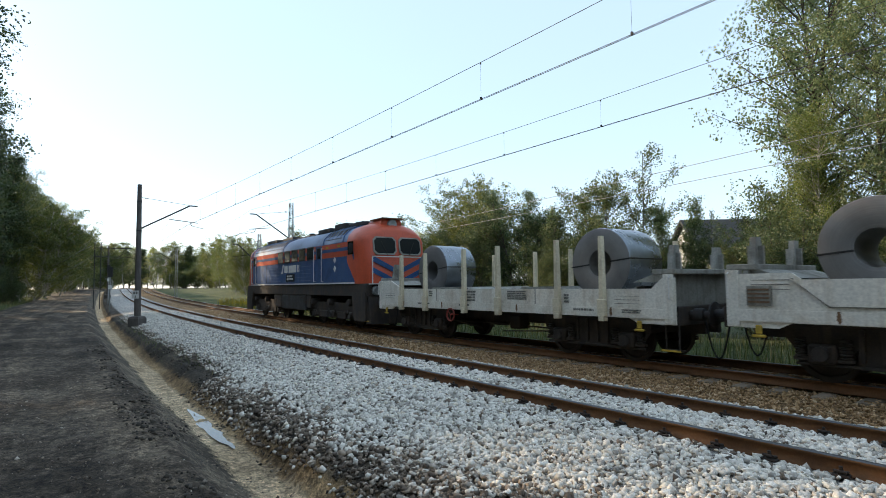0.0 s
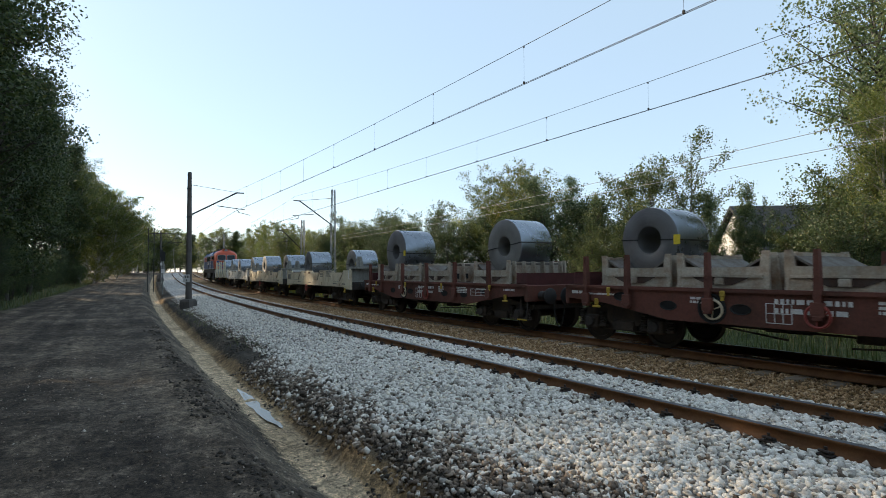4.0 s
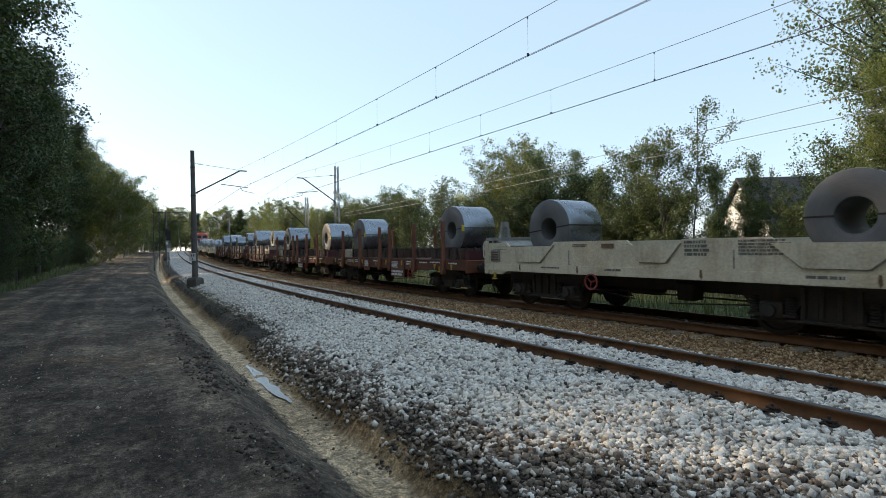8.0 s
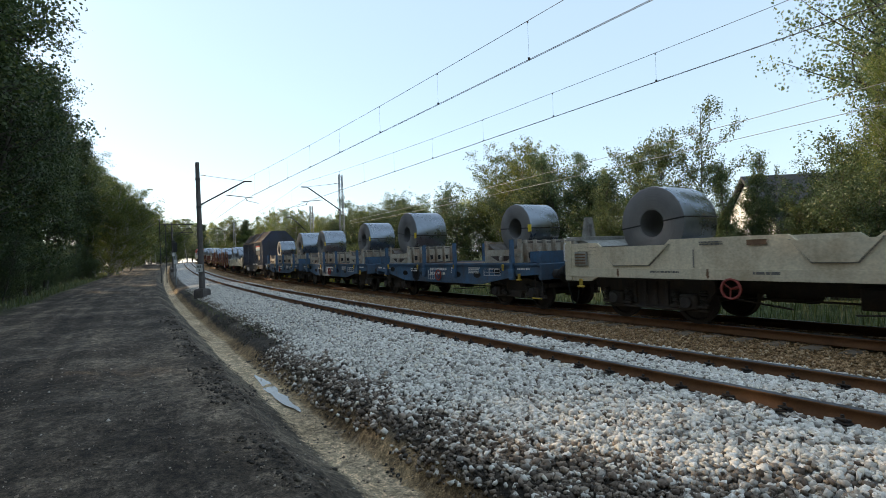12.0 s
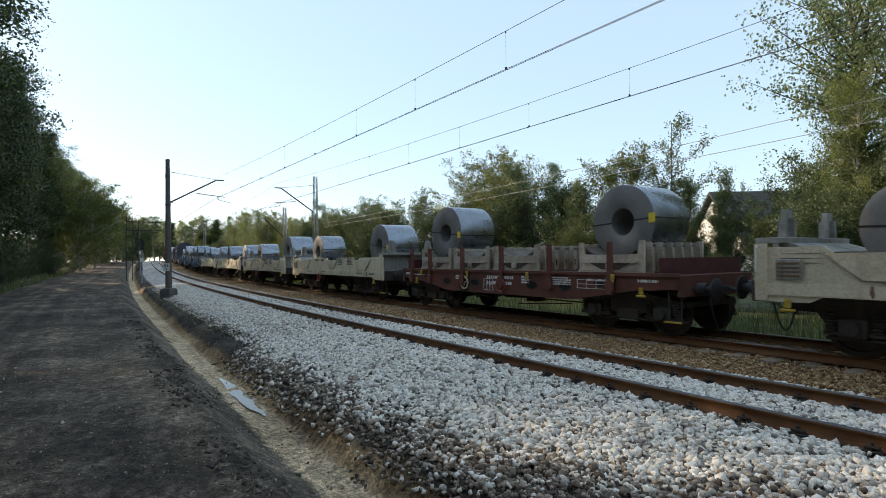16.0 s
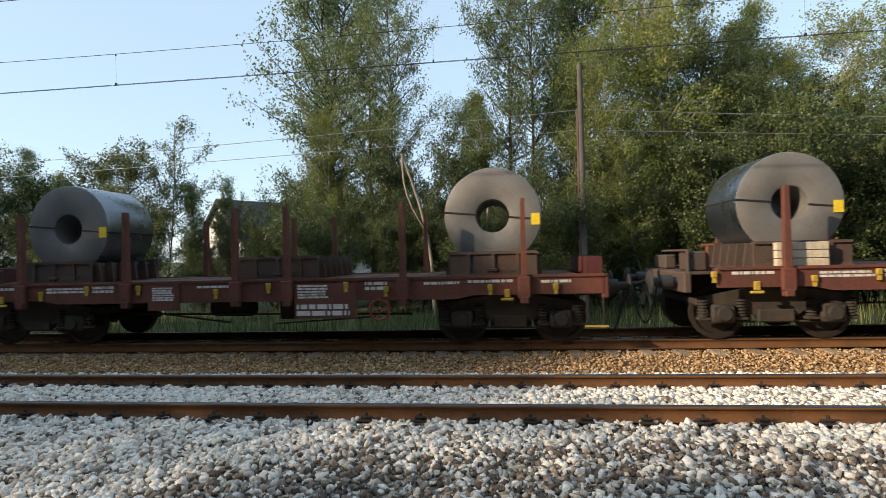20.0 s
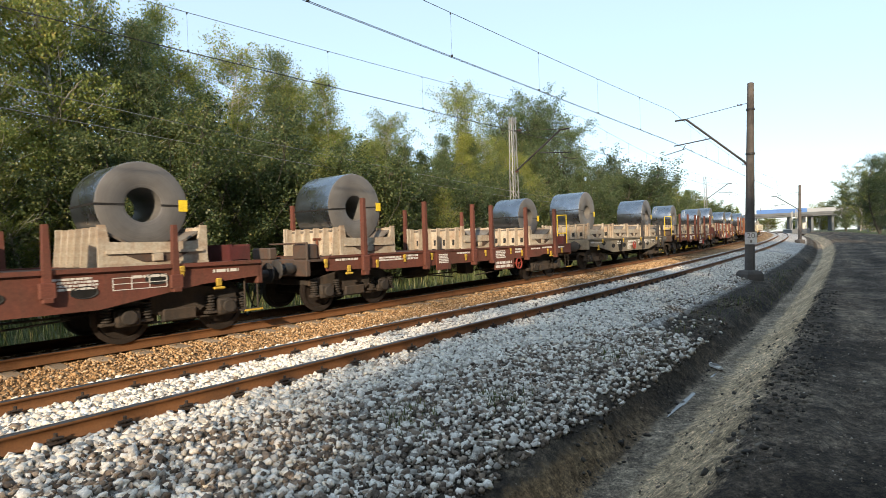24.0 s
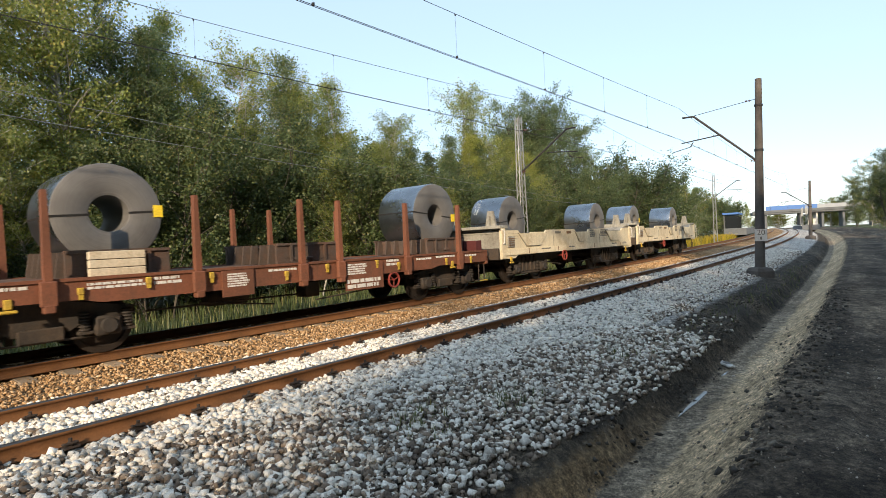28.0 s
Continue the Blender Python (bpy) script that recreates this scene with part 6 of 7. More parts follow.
for n, (kind, mid) in enumerate(TRAIN):
    wagon = take(PROTO[kind])
    MOVERS.append((wagon, mid, Matrix()))
    if n in (29, 31):
        bm, e = bmesh.new(), -6.25 if n == 31 else 6.55
        for a, b in (((e, -1.25, 1.2), (e, -1.25, 2.45)), ((e, -1.25, 2.43), (e, -0.85, 2.43)), ((e, -0.85, 2.45), (e, -0.85, 1.2)), ((e, -1.25, 1.7), (e, -0.85, 1.7))):
            rod(bm, a, b, 0.022, 8)
        part("end_rail", bm, M_YELLOW, wagon, "yellow tubular hand rail")
    for x, loaded in SHIFTED.get(n, LOADS[kind]):
        i = lrnd.choice((0, 1, 2, 3, 4)) if kind in "fbgsr" else lrnd.choice((0, 2, 5, 3, 5, 2))
        if kind in "srb" and loaded and lrnd.random() < 0.7:
            i = lrnd.choice((1, 4))
        if n < 2:
            i = 2 if n == 0 and x < 0 else 5
        if n == 26 or n in (16, 17) and x > 0:
            i = 4
        r, coil = COIL[i]
        if kind in "wvx":
            base = 1.06 + 0.27
        else:
            high = kind in "fbg" or (n in (25, 29, 31) and True)
            deck = 1.268 if kind in "sr" else 1.335
            c = take(CRADLE["red" if n == 25 and x < -2 else high])
            MOVERS.append((c, mid, pose(x, 0, deck)))
            base = deck + (0.30 if high else 0.19)
            stacked = lrnd.random() < 0.3 and x < 0
            if loaded and kind in "sr" and not high and (stacked or n in (7, 8, 24, 33) and x < 0):
                MOVERS.append((take(BLOCK), mid, pose(x - 0.1, -1.22, deck)))
        if loaded:
            MOVERS.append((take(coil), mid, pose(x, 0, base + r) @ Matrix.Rotation(0 if i != 2 else math.pi, 4, "Z")))
MOVERS.append((locomotive(), -27.85, Matrix()))


def run(t):
    """How far the train has gone at t seconds."""
    return -1.007 + 14.2058 * t + 0.021377 * t * t


def roll(thing, mid):
    """The wheelsets of a wagon turn as it runs past; far off, where no turning can be told, they rest."""
    near = [i for i in range(28 * FPS + 1) if abs(mid - run(i / FPS)) < 38]
    if not near:
        return
    for wheel in [c for c in thing.children_recursive if c.name.startswith("wheelset")]:
        at = wheel.matrix_basis.translation.copy()
        steps = [(i, run(i / FPS)) for i in near]
        steps = [(0, steps[0][1])] * (near[0] > 0) + steps + [(28 * FPS, steps[-1][1])] * (near[-1] < 28 * FPS)
        walk(wheel, [(i / FPS, pose(at.x, at.y, at.z + WHEEL_R) @ Matrix.Rotation(-way / WHEEL_R, 4, "Y") @ pose(0, 0, -WHEEL_R)) for i, way in steps])


def motions():
    for thing, mid, m in MOVERS:
        walk(thing, [(t, on_track(mid - run(t), FAR_MID, FAR_UP) @ m) for t in range(29)])
        roll(thing, mid)

# ---- overhead line ----
def tube(name, pts, r, material, seg=5):
    """A wire through world points."""
    P = np.array([tuple(p) for p in pts])
    n = len(P)
    d = np.gradient(P, axis=0)
    d /= np.linalg.norm(d, axis=1, keepdims=True)
    a = np.cross(d, [0, 0, 1.0])
    a /= np.linalg.norm(a, axis=1, keepdims=True)
    b = np.cross(a, d)
    ang = np.arange(seg) * 2 * np.pi / seg
    V = (P[:, None] + r * (np.cos(ang)[None, :, None] * a[:, None] + np.sin(ang)[None, :, None] * b[:, None])).reshape(-1, 3)
    i = np.arange(n - 1)[:, None] * seg
    j = np.arange(seg)[None]
    F = np.stack([i + j, i + (j + 1) % seg, i + seg + (j + 1) % seg, i + seg + j], -1).reshape(-1, 4)
    return new(name, mesh_np(name, V, F, material))


SPANS = [-170, -105, -38.5, 24.5, 72, 135, 200]


def catenary(mid_o, stag, hung, sag, label):
    """Carrying wire, twin contact wire and droppers between the masts; hung: heights of the two wires at a mast."""
    th = empty("overhead_line", label, "overhead wire")
    for u0, u1 in zip(SPANS, SPANS[1:]):
        (c0, h0), (c1, h1) = (hung.get(u, (5.7, 7.1)) for u in (u0, u1))
        a, b = tr(u0, mid_o - stag, 0), tr(u1, mid_o - stag, 0)

        def low(t):
            return a.lerp(b, t) + Vector((0, 0, c0 + (c1 - c0) * t))

        def high(t):
            return a.lerp(b, t) + Vector((0, 0, h0 + (h1 - h0) * t - 4 * sag * t * (1 - t)))
        steps = [i / 24 for i in range(25)]
        tube("carrying_wire", [high(t) for t in steps], 0.0065, M_WIRE).parent = th
        for d in (-0.02, 0.02):
            tube("contact_wire", [low(t) + Vector((0, d, 0)) for t in steps], 0.0060, M_WIRE).parent = th
        m = max(6, round((u1 - u0) / 3.7))
        for i in range(1, m):
            p, q = low(i / m), high(i / m)
            bm = bmesh.new()
            rod(bm, p, q, 0.0025, 4)
            box(bm, p.x - 0.015, p.x + 0.015, p.y - 0.022, p.y + 0.022, p.z, p.z + 0.05)
            box(bm, q.x - 0.012, q.x + 0.012, q.y - 0.012, q.y + 0.012, q.z - 0.04, q.z)
            part("dropper", bm, M_WIRE, th)


catenary(GAUGE / 2, 0.32, {-38.5: (5.88, 7.24), 24.5: (5.43, 6.76)}, 0.53, "twin contact wire and carrier over the near track")
catenary(FAR_MID, 0.32, {-38.5: (5.75, 7.21), 24.5: (5.77, 7.22)}, 0.74, "twin contact wire and carrier over the far track")


def cantilever(mast, h0, reach, foot=1.7):
    """Steel tube bracket that reaches out along +y of the mast."""
    bm = bmesh.new()
    rod(bm, (0, 0.1, h0 - foot), (0, reach - 0.15, h0 - 0.02), 0.045, 8)
    rod(bm, (0, reach - 0.15, h0 - 0.02), (0, reach + 0.30, h0 - 0.02), 0.04, 8)
    part("bracket", bm, M_DARKSTEEL, mast, "", True)
    bm = bmesh.new()
    rod(bm, (0, 0.1, h0 + 0.32), (0, reach - 0.12, h0), 0.012, 6)
    part("tie_wire", bm, M_DARKSTEEL, mast)
    bm = bmesh.new()
    rod(bm, (0, reach * 0.55, h0 - 0.95), (0, reach + 0.35, h0 - 1.12), 0.025, 6)
    rod(bm, (0, reach * 0.95, h0 - 1.12), (0, reach + 0.0, h0 - 1.32), 0.02, 6)
    rod(bm, (0, reach * 0.97, h0 - 1.30), (0, reach + 0.7, h0 - 1.48), 0.016, 6)
    part("steady_arm", bm, M_DARKSTEEL, mast)
    bm = bmesh.new()
    for i in range(4):
        lathe(bm, [(0.025, 0.10 + i * 0.05), (0.06, 0.115 + i * 0.05), (0.025, 0.13 + i * 0.05)], (0, 0.0, h0 - foot), "y", 10)
        lathe(bm, [(0.02, 0.30 + i * 0.05), (0.05, 0.315 + i * 0.05), (0.02, 0.33 + i * 0.05)], (0, 0.0, h0 + 0.29), "y", 10)
    part("insulator", bm, M_CERAMIC, mast)


def concrete_mast(u, o, base, height, lean, reach, plate=True, foot=1.6):
    m = empty("overhead_line_mast", "weathered tapered concrete mast with a steel bracket", "mast", "masts of the overhead line")
    m.matrix_world = on_track(u, o, base) @ pose(0, 0, 0, lean, 0, 0)
    bm = bmesh.new()
    lathe(bm, [(0.20, -0.6), (0.195, 0.0), (0.12, height), (0.10, height + 0.02)], (0, 0, 0), "z", 14)
    part("shaft", bm, M_CONCRETE, m, "", True)
    bm = bmesh.new()
    lathe(bm, [(0.50, -0.7), (0.50, 0.40), (0.42, 0.52), (0.22, 0.57)], (0, 0, 0), "z", 4)
    part("footing", bm, M_CONCRETE, m)
    for z in (height - 1.05, height - 2.85):
        bm = bmesh.new()
        r = 0.20 - 0.08 * z / height + 0.012
        lathe(bm, [(r, z - 0.04), (r + 0.012, z - 0.04), (r + 0.012, z + 0.04), (r, z + 0.04)], (0, 0, 0), "z", 14)
        part("clamp", bm, M_DARKSTEEL, m)
    cantilever(m, height - 1.1, reach, foot)
    if plate:
        bm = boxes((-0.22, 0.22, -0.225, -0.215, 1.62, 2.1))
        p = part("plate", bm, M_WHITE, m, "white plate with dark plain bars")
        p.matrix_basis = Matrix.Rotation(plate, 4, "Z")
        if plate < 0:
            text = bpy.data.curves.new("figures", "FONT")
            text.body, text.size, text.align_x, text.extrude = "20", 0.30, "CENTER", 0.003
            text.materials.append(M_BLACK)
            q = new("figures", text)
            q.parent, q.matrix_basis = p, pose(0, -0.230, 1.87, 90, 0, 0)
            part("bar", boxes((-0.03, 0.04, -0.232, -0.226, 1.68, 1.80)), M_BLACK, p)
        else:
            for x in (-0.13, 0.02):
                part("bar", boxes((x, x + 0.11, -0.232, -0.226, 1.88, 2.03)), M_BLACK, p)
            part("bar", boxes((-0.03, 0.04, -0.232, -0.226, 1.68, 1.80)), M_BLACK, p)
    return m


concrete_mast(-37.6, -2.38, -0.45, 8.6, 0.3, 3.0, 0.9)
concrete_mast(25.4, -2.19, -0.62, 8.15, 1.5, 2.6, -1.25, 2.15)
concrete_mast(72, -1.7, -0.5, 6.6, 1.0, 2.4, False)
concrete_mast(-105, -2.4, -0.4, 8.6, 0.5, 2.6, False)


def lattice_mast(u, o, base, height, reach):
    m = empty("overhead_line_mast", "slender galvanised lattice mast with a steel bracket", "mast", "masts of the overhead line")
    m.matrix_world = on_track(u, o, base) @ Matrix.Rotation(math.pi, 4, "Z")
    a, b = 0.20, 0.11
    for sx in (-1, 1):
        for sy in (-1, 1):
            bm = bmesh.new()
            rod(bm, (sx * a, sy * a, -0.4), (sx * b, sy * b, height), 0.03, 5)
            part("leg", bm, M_STEEL, m)
    n = 16
    for i in range(n):
        z0, z1 = height * i / n, height * (i + 1) / n
        w0, w1 = a + (b - a) * i / n, a + (b - a) * (i + 1) / n
        bm = bmesh.new()
        s = 1 if i % 2 else -1
        for sy in (-1, 1):
            rod(bm, (-s * w0, sy * w0, z0), (s * w1, sy * w1, z1), 0.013, 4)
            rod(bm, (sy * w0, -s * w0, z0), (sy * w1, s * w1, z1), 0.013, 4)
        part("brace", bm, M_STEEL, m)
    part("footing", boxes((-0.4, 0.4, -0.4, 0.4, -0.8, 0.1), bev=0.05), M_CONCRETE, m)
    cantilever(m, height - 1.0, reach)
    return m


lattice_mast(-39.2, 7.6, -0.5, 8.5, 2.7)
lattice_mast(23.4, 7.6, -0.5, 8.05, 2.7)
lattice_mast(-49.1, 8.0, -0.5, 7.0, 2.0)
lattice_mast(72, 7.75, -0.5, 8.4, 2.6)
lattice_mast(-105, 7.75, -0.5, 8.6, 2.6)


# ---- wooden pole line in the trees ----
def pole_line():
    p = empty("wooden_pole", "dark wooden pole with a strut and two wires", "pole")
    p.matrix_world = on_track(2.6, 12.0, -0.6)
    bm = bmesh.new()
    lathe(bm, [(0.13, -0.5), (0.12, 0), (0.085, 8.55)], (0, 0, 0), "z", 12)
    part("shaft", bm, M_CONCRETE, p, "", True)
    bm = bmesh.new()
    rod(bm, (-0.12, 0, 0.4), (-0.10, 0, 7.0), 0.05, 8)
    part("strut", bm, M_DARKTRESTLE, p)
    th = empty("feeder_line", "two thin feeder wires along the tree line", "overhead wire")
    for zs, us in (((5.2, 6.42, 4.3), (-50, 2.6, 40)), ((4.9, 5.75, 4.0), (-50, 2.6, 40))):
        for k, (u0, u1) in enumerate(zip(us, us[1:])):
            a, b = tr(u0, 12.0, zs[k]), tr(u1, 12.0, zs[k + 1])
            pts = [a.lerp(b, t) - Vector((0, 0, 4 * 0.25 * t * (1 - t))) for t in np.linspace(0, 1, 20)]
            tube("wire", pts, 0.011, M_STEEL).parent = th


pole_line()


# ---- house behind the bushes ----
def house():
    h = empty("house", "white gabled house with a steep dark roof", "house")
    ridge = radians(-44.0)
    h.matrix_world = Matrix.Translation((-16.8, 39.8, -0.65)) @ Matrix.Rotation(ridge, 4, "Z") @ pose(0, 4.35, 0)
    part("wall", prism(bmesh.new(), [(-5.0, 0), (5.0, 0), (5.0, 2.7), (0, 6.6), (-5.0, 2.7)], -4.0, -3.7), M_PLASTER, h)
    part("wall", boxes((-5.0, 5.0, 9.0, 9.3, 0, 2.7), (-5.0, -4.75, -3.7, 9.0, 0, 2.7), (4.75, 5.0, -3.7, 9.0, 0, 2.7)), M_PLASTER, h)
    part("wall", prism(bmesh.new(), [(-4.75, 2.7), (4.75, 2.7), (0, 6.5)], 9.0, 9.3), M_PLASTER, h)
    for s in (-1, 1):
        part("roof", prism(bmesh.new(), [(0, 6.95), (s * 5.5, 2.65), (s * 5.5, 2.42), (0, 6.70)], -4.35, 9.7), M_ROOF, h)
        part("gutter", boxes((s * 5.55 - 0.06, s * 5.55 + 0.06, -4.3, 9.6, 2.40, 2.50)), M_STEEL, h)
    part("chimney", boxes((-0.35, 0.35, 3.0, 3.6, 6.3, 7.9), bev=0.03), M_CONCRETE, h)
    for x, z in ((-2.4, 1.0), (1.2, 1.0)):
        win = part("window", boxes((x, x + 1.2, -4.05, -3.99, z, z + 1.25)), M_GLASS, h)
        part("frame", boxes((x - 0.08, x + 1.28, -4.07, -4.03, z + 1.25, z + 1.33), (x - 0.08, x + 1.28, -4.07, -4.03, z - 0.08, z), (x + 0.56, x + 0.64, -4.07, -4.03, z, z + 1.25)), M_WHITE, win)


house()


# ---- road bridge, platform and shelter beyond the bend ----
def bridge():
    pale = paint("bridge_concrete", (0.13, 0.14, 0.15), (0.09, 0.09, 0.095), 0.4, 0.85, 0.0, 0.3, 10, 0.1, True)
    blue = paint("blue_railing", (0.06, 0.16, 0.42), (0.07, 0.12, 0.26), 0.3, 0.6, 0.0, 1, 20, 0.02, False)
    b = empty("road_bridge", "pale concrete road bridge with blue railings over the railway", "bridge")
    b.matrix_world = on_track(270, 0, 0.0, 0.10)
    part("deck", boxes((-5, 5, -46, 12, 6.0, 7.3), bev=0.1), pale, b)
    part("edge_beam", boxes((-5.4, -5.0, -46, 12, 6.8, 7.7)), pale, b)
    for y in (-38, -30, -20, -13, -5.5, 7):
        part("pier", boxes((-3.5, 3.5, y - 0.45, y + 0.45, -1.5, 6.0), bev=0.1), pale, b)
    for i in range(29):
        part("rail_post", boxes((-5.25, -5.15, -46 + i * 2.0, -45.88 + i * 2.0, 7.7, 8.8)), M_STEEL, b)
    part("handrail", boxes((-5.28, -5.12, -46, 12, 8.75, 8.86)), M_STEEL, b)
    part("screen", boxes((-5.3, -5.2, -11, 7, 7.5, 9.4)), blue, b, "blue screen over the tracks")
    part("screen", boxes((-5.32, -5.22, -46, -11, 7.6, 9.2)), paint("grey_screen", (0.32, 0.34, 0.36), (0.22, 0.23, 0.24), 0.4, 0.7, 0.0, 0.4, 10, 0.05, True), b, "grey screen beside the road")
    p = empty("platform", "low concrete station platform beside the line", "platform", kind="structure")
    p.matrix_world = on_track(180, -2.6, -0.1)
    part("slab", boxes((-28, 40, -2.6, 0.9, -0.4, 0.85), bev=0.05), pale, p)
    part("edge", boxes((-28, 40, 0.9, 1.05, 0.72, 0.9)), M_WHITE, p)
    q = empty("platform", "low concrete station platform beside the line", "platform", kind="structure")
    q.matrix_world = on_track(140, 10.6, -0.1)
    part("slab", boxes((-34, 40, -2.6, 0.9, -0.4, 0.85), bev=0.05), pale, q)
    s = empty("shelter", "blue-roofed platform shelter with glass sides", "shelter")
    s.matrix_world = on_track(116, 10.4, 0.55)
    part("roof", boxes((-5, 5, -1.4, 1.2, 2.9, 3.25), bev=0.03), blue, s)
    for x in (-4.6, -1.5, 1.5, 4.6):
        part("post", boxes((x - 0.07, x + 0.07, 0.9, 1.04, 0, 2.9)), pale, s)
        part("pane", boxes((x - 0.06, x - 0.04, -1.2, 0.8, 0.3, 2.6)), M_GLASS, s)


bridge()


def shelter_frame(u, o, label):
    """White posts with a flat dark roof on the platform."""
    s = empty("platform_canopy", label, "canopy", "canopies on the platforms")
    s.matrix_world = on_track(u, o, 0.7)
    part("roof", boxes((-7, 7, -1.3, 1.3, 3.0, 3.25), bev=0.03), M_DARKSTEEL, s)
    for x in (-6.5, -2.2, 2.2, 6.5):
        part("post", boxes((x - 0.12, x + 0.12, -0.12, 0.12, 0, 3.0)), M_WHITE, s)
    for x in (-4.4, 0.0, 4.4):
        part("lamp_post", boxes((x - 0.06, x + 0.06, 1.7, 1.82, 0, 5.2)), M_STEEL, s)


shelter_frame(165, -5.0, "white-posted platform canopy under the road bridge")
shelter_frame(190, -5.0, "white-posted platform canopy under the road bridge")


def signal_gantry():
    """Dark lattice gantry and signals at the far end of the dirt track."""
    g = empty("signal_gantry", "dark steel lattice gantry over the tracks", "gantry")
    g.matrix_world = on_track(-72, 0.0, -0.4)
    for y in (-4.2, -3.6):
        bm = bmesh.new()
        for x in (-0.3, 0.3):
            rod(bm, (x, y, -0.3), (x, y, 7.2), 0.05)
        for i in range(9):
            rod(bm, (-0.3, y, i * 0.8), (0.3, y, i * 0.8 + 0.8), 0.025)
        part("leg", bm, M_DARKSTEEL, g)
    bm = bmesh.new()
    for z in (5.6, 6.6):
        rod(bm, (0, -4.2, z), (0, -0.6, z), 0.05)
    for i in range(6):
        rod(bm, (0, -4.2 + i * 0.6, 5.6 + (i % 2)), (0, -3.6 + i * 0.6, 6.6 - (i % 2)), 0.025)
    part("beam", bm, M_DARKSTEEL, g)
    for u, o, h in ((-62, -2.9, 3.4), (-84, -2.6, 4.2)):
        s = empty("line_signal", "slim post with a dark signal head and white plate", "signal")
        s.matrix_world = on_track(u, o, -0.5)
        bm = bmesh.new()
        rod(bm, (0, 0, -0.2), (0, 0, h), 0.06, 8)
        part("post", bm, M_STEEL, s)
        part("head", boxes((-0.1, 0.16, -0.2, 0.2, h - 0.1, h + 0.9), bev=0.03), M_RUBBER, s)
        part("plate", boxes((0.1, 0.12, -0.16, 0.16, h - 1.3, h - 0.9)), M_WHITE, s)


signal_gantry()


def litter():
    ob = empty("litter", "crumpled pale carton lying in the ditch", "litter")
    ob.matrix_world = on_track(11.45, -3.76, float(ground_z(11.45, -3.76)) + 0.02, 0.75)
    bm = bmesh.new()
    box(bm, -0.21, 0.21, -0.06, 0.06, 0.0, 0.04, 0.012)
    bmesh.ops.subdivide_edges(bm, edges=bm.edges, cuts=2)
    rs = random.Random(5)
    for v in bm.verts:
        v.co += Vector((rs.uniform(-0.012, 0.012), rs.uniform(-0.012, 0.012), rs.uniform(-0.01, 0.012)))
    part("carton", bm, M_PLASTER, ob)
    part("print", boxes((-0.10, 0.06, -0.05, 0.05, 0.052, 0.056)), M_BLACK, ob)


litter()

# ---- trees ----
def stem(P0, P1, r0, r1, bend, rs, seg=6, steps=7):
    """A tapered bent limb as vertices and quads."""
    t = np.linspace(0, 1, steps)
    side = rs.normal(size=3) * bend * np.linalg.norm(P1 - P0)
    C = P0 + (P1 - P0) * t[:, None] + np.sin(t * np.pi)[:, None] * side * [1, 1, 0.3]
    d = P1 - P0
    d = d / np.linalg.norm(d)
    a = np.cross(d, [0.3, 0.8, 0.52])
    a /= np.linalg.norm(a)
    b = np.cross(d, a)
    ang = np.arange(seg) * 2 * np.pi / seg
    r = r0 + (r1 - r0) * t
    V = (C[:, None] + r[:, None, None] * (np.cos(ang)[None, :, None] * a + np.sin(ang)[None, :, None] * b)).reshape(-1, 3)
    i = np.arange(steps - 1)[:, None] * seg
    j = np.arange(seg)[None]
    F = np.stack([i + j, i + (j + 1) % seg, i + seg + (j + 1) % seg, i + seg + j], -1).reshape(-1, 4)
    return V, F, C


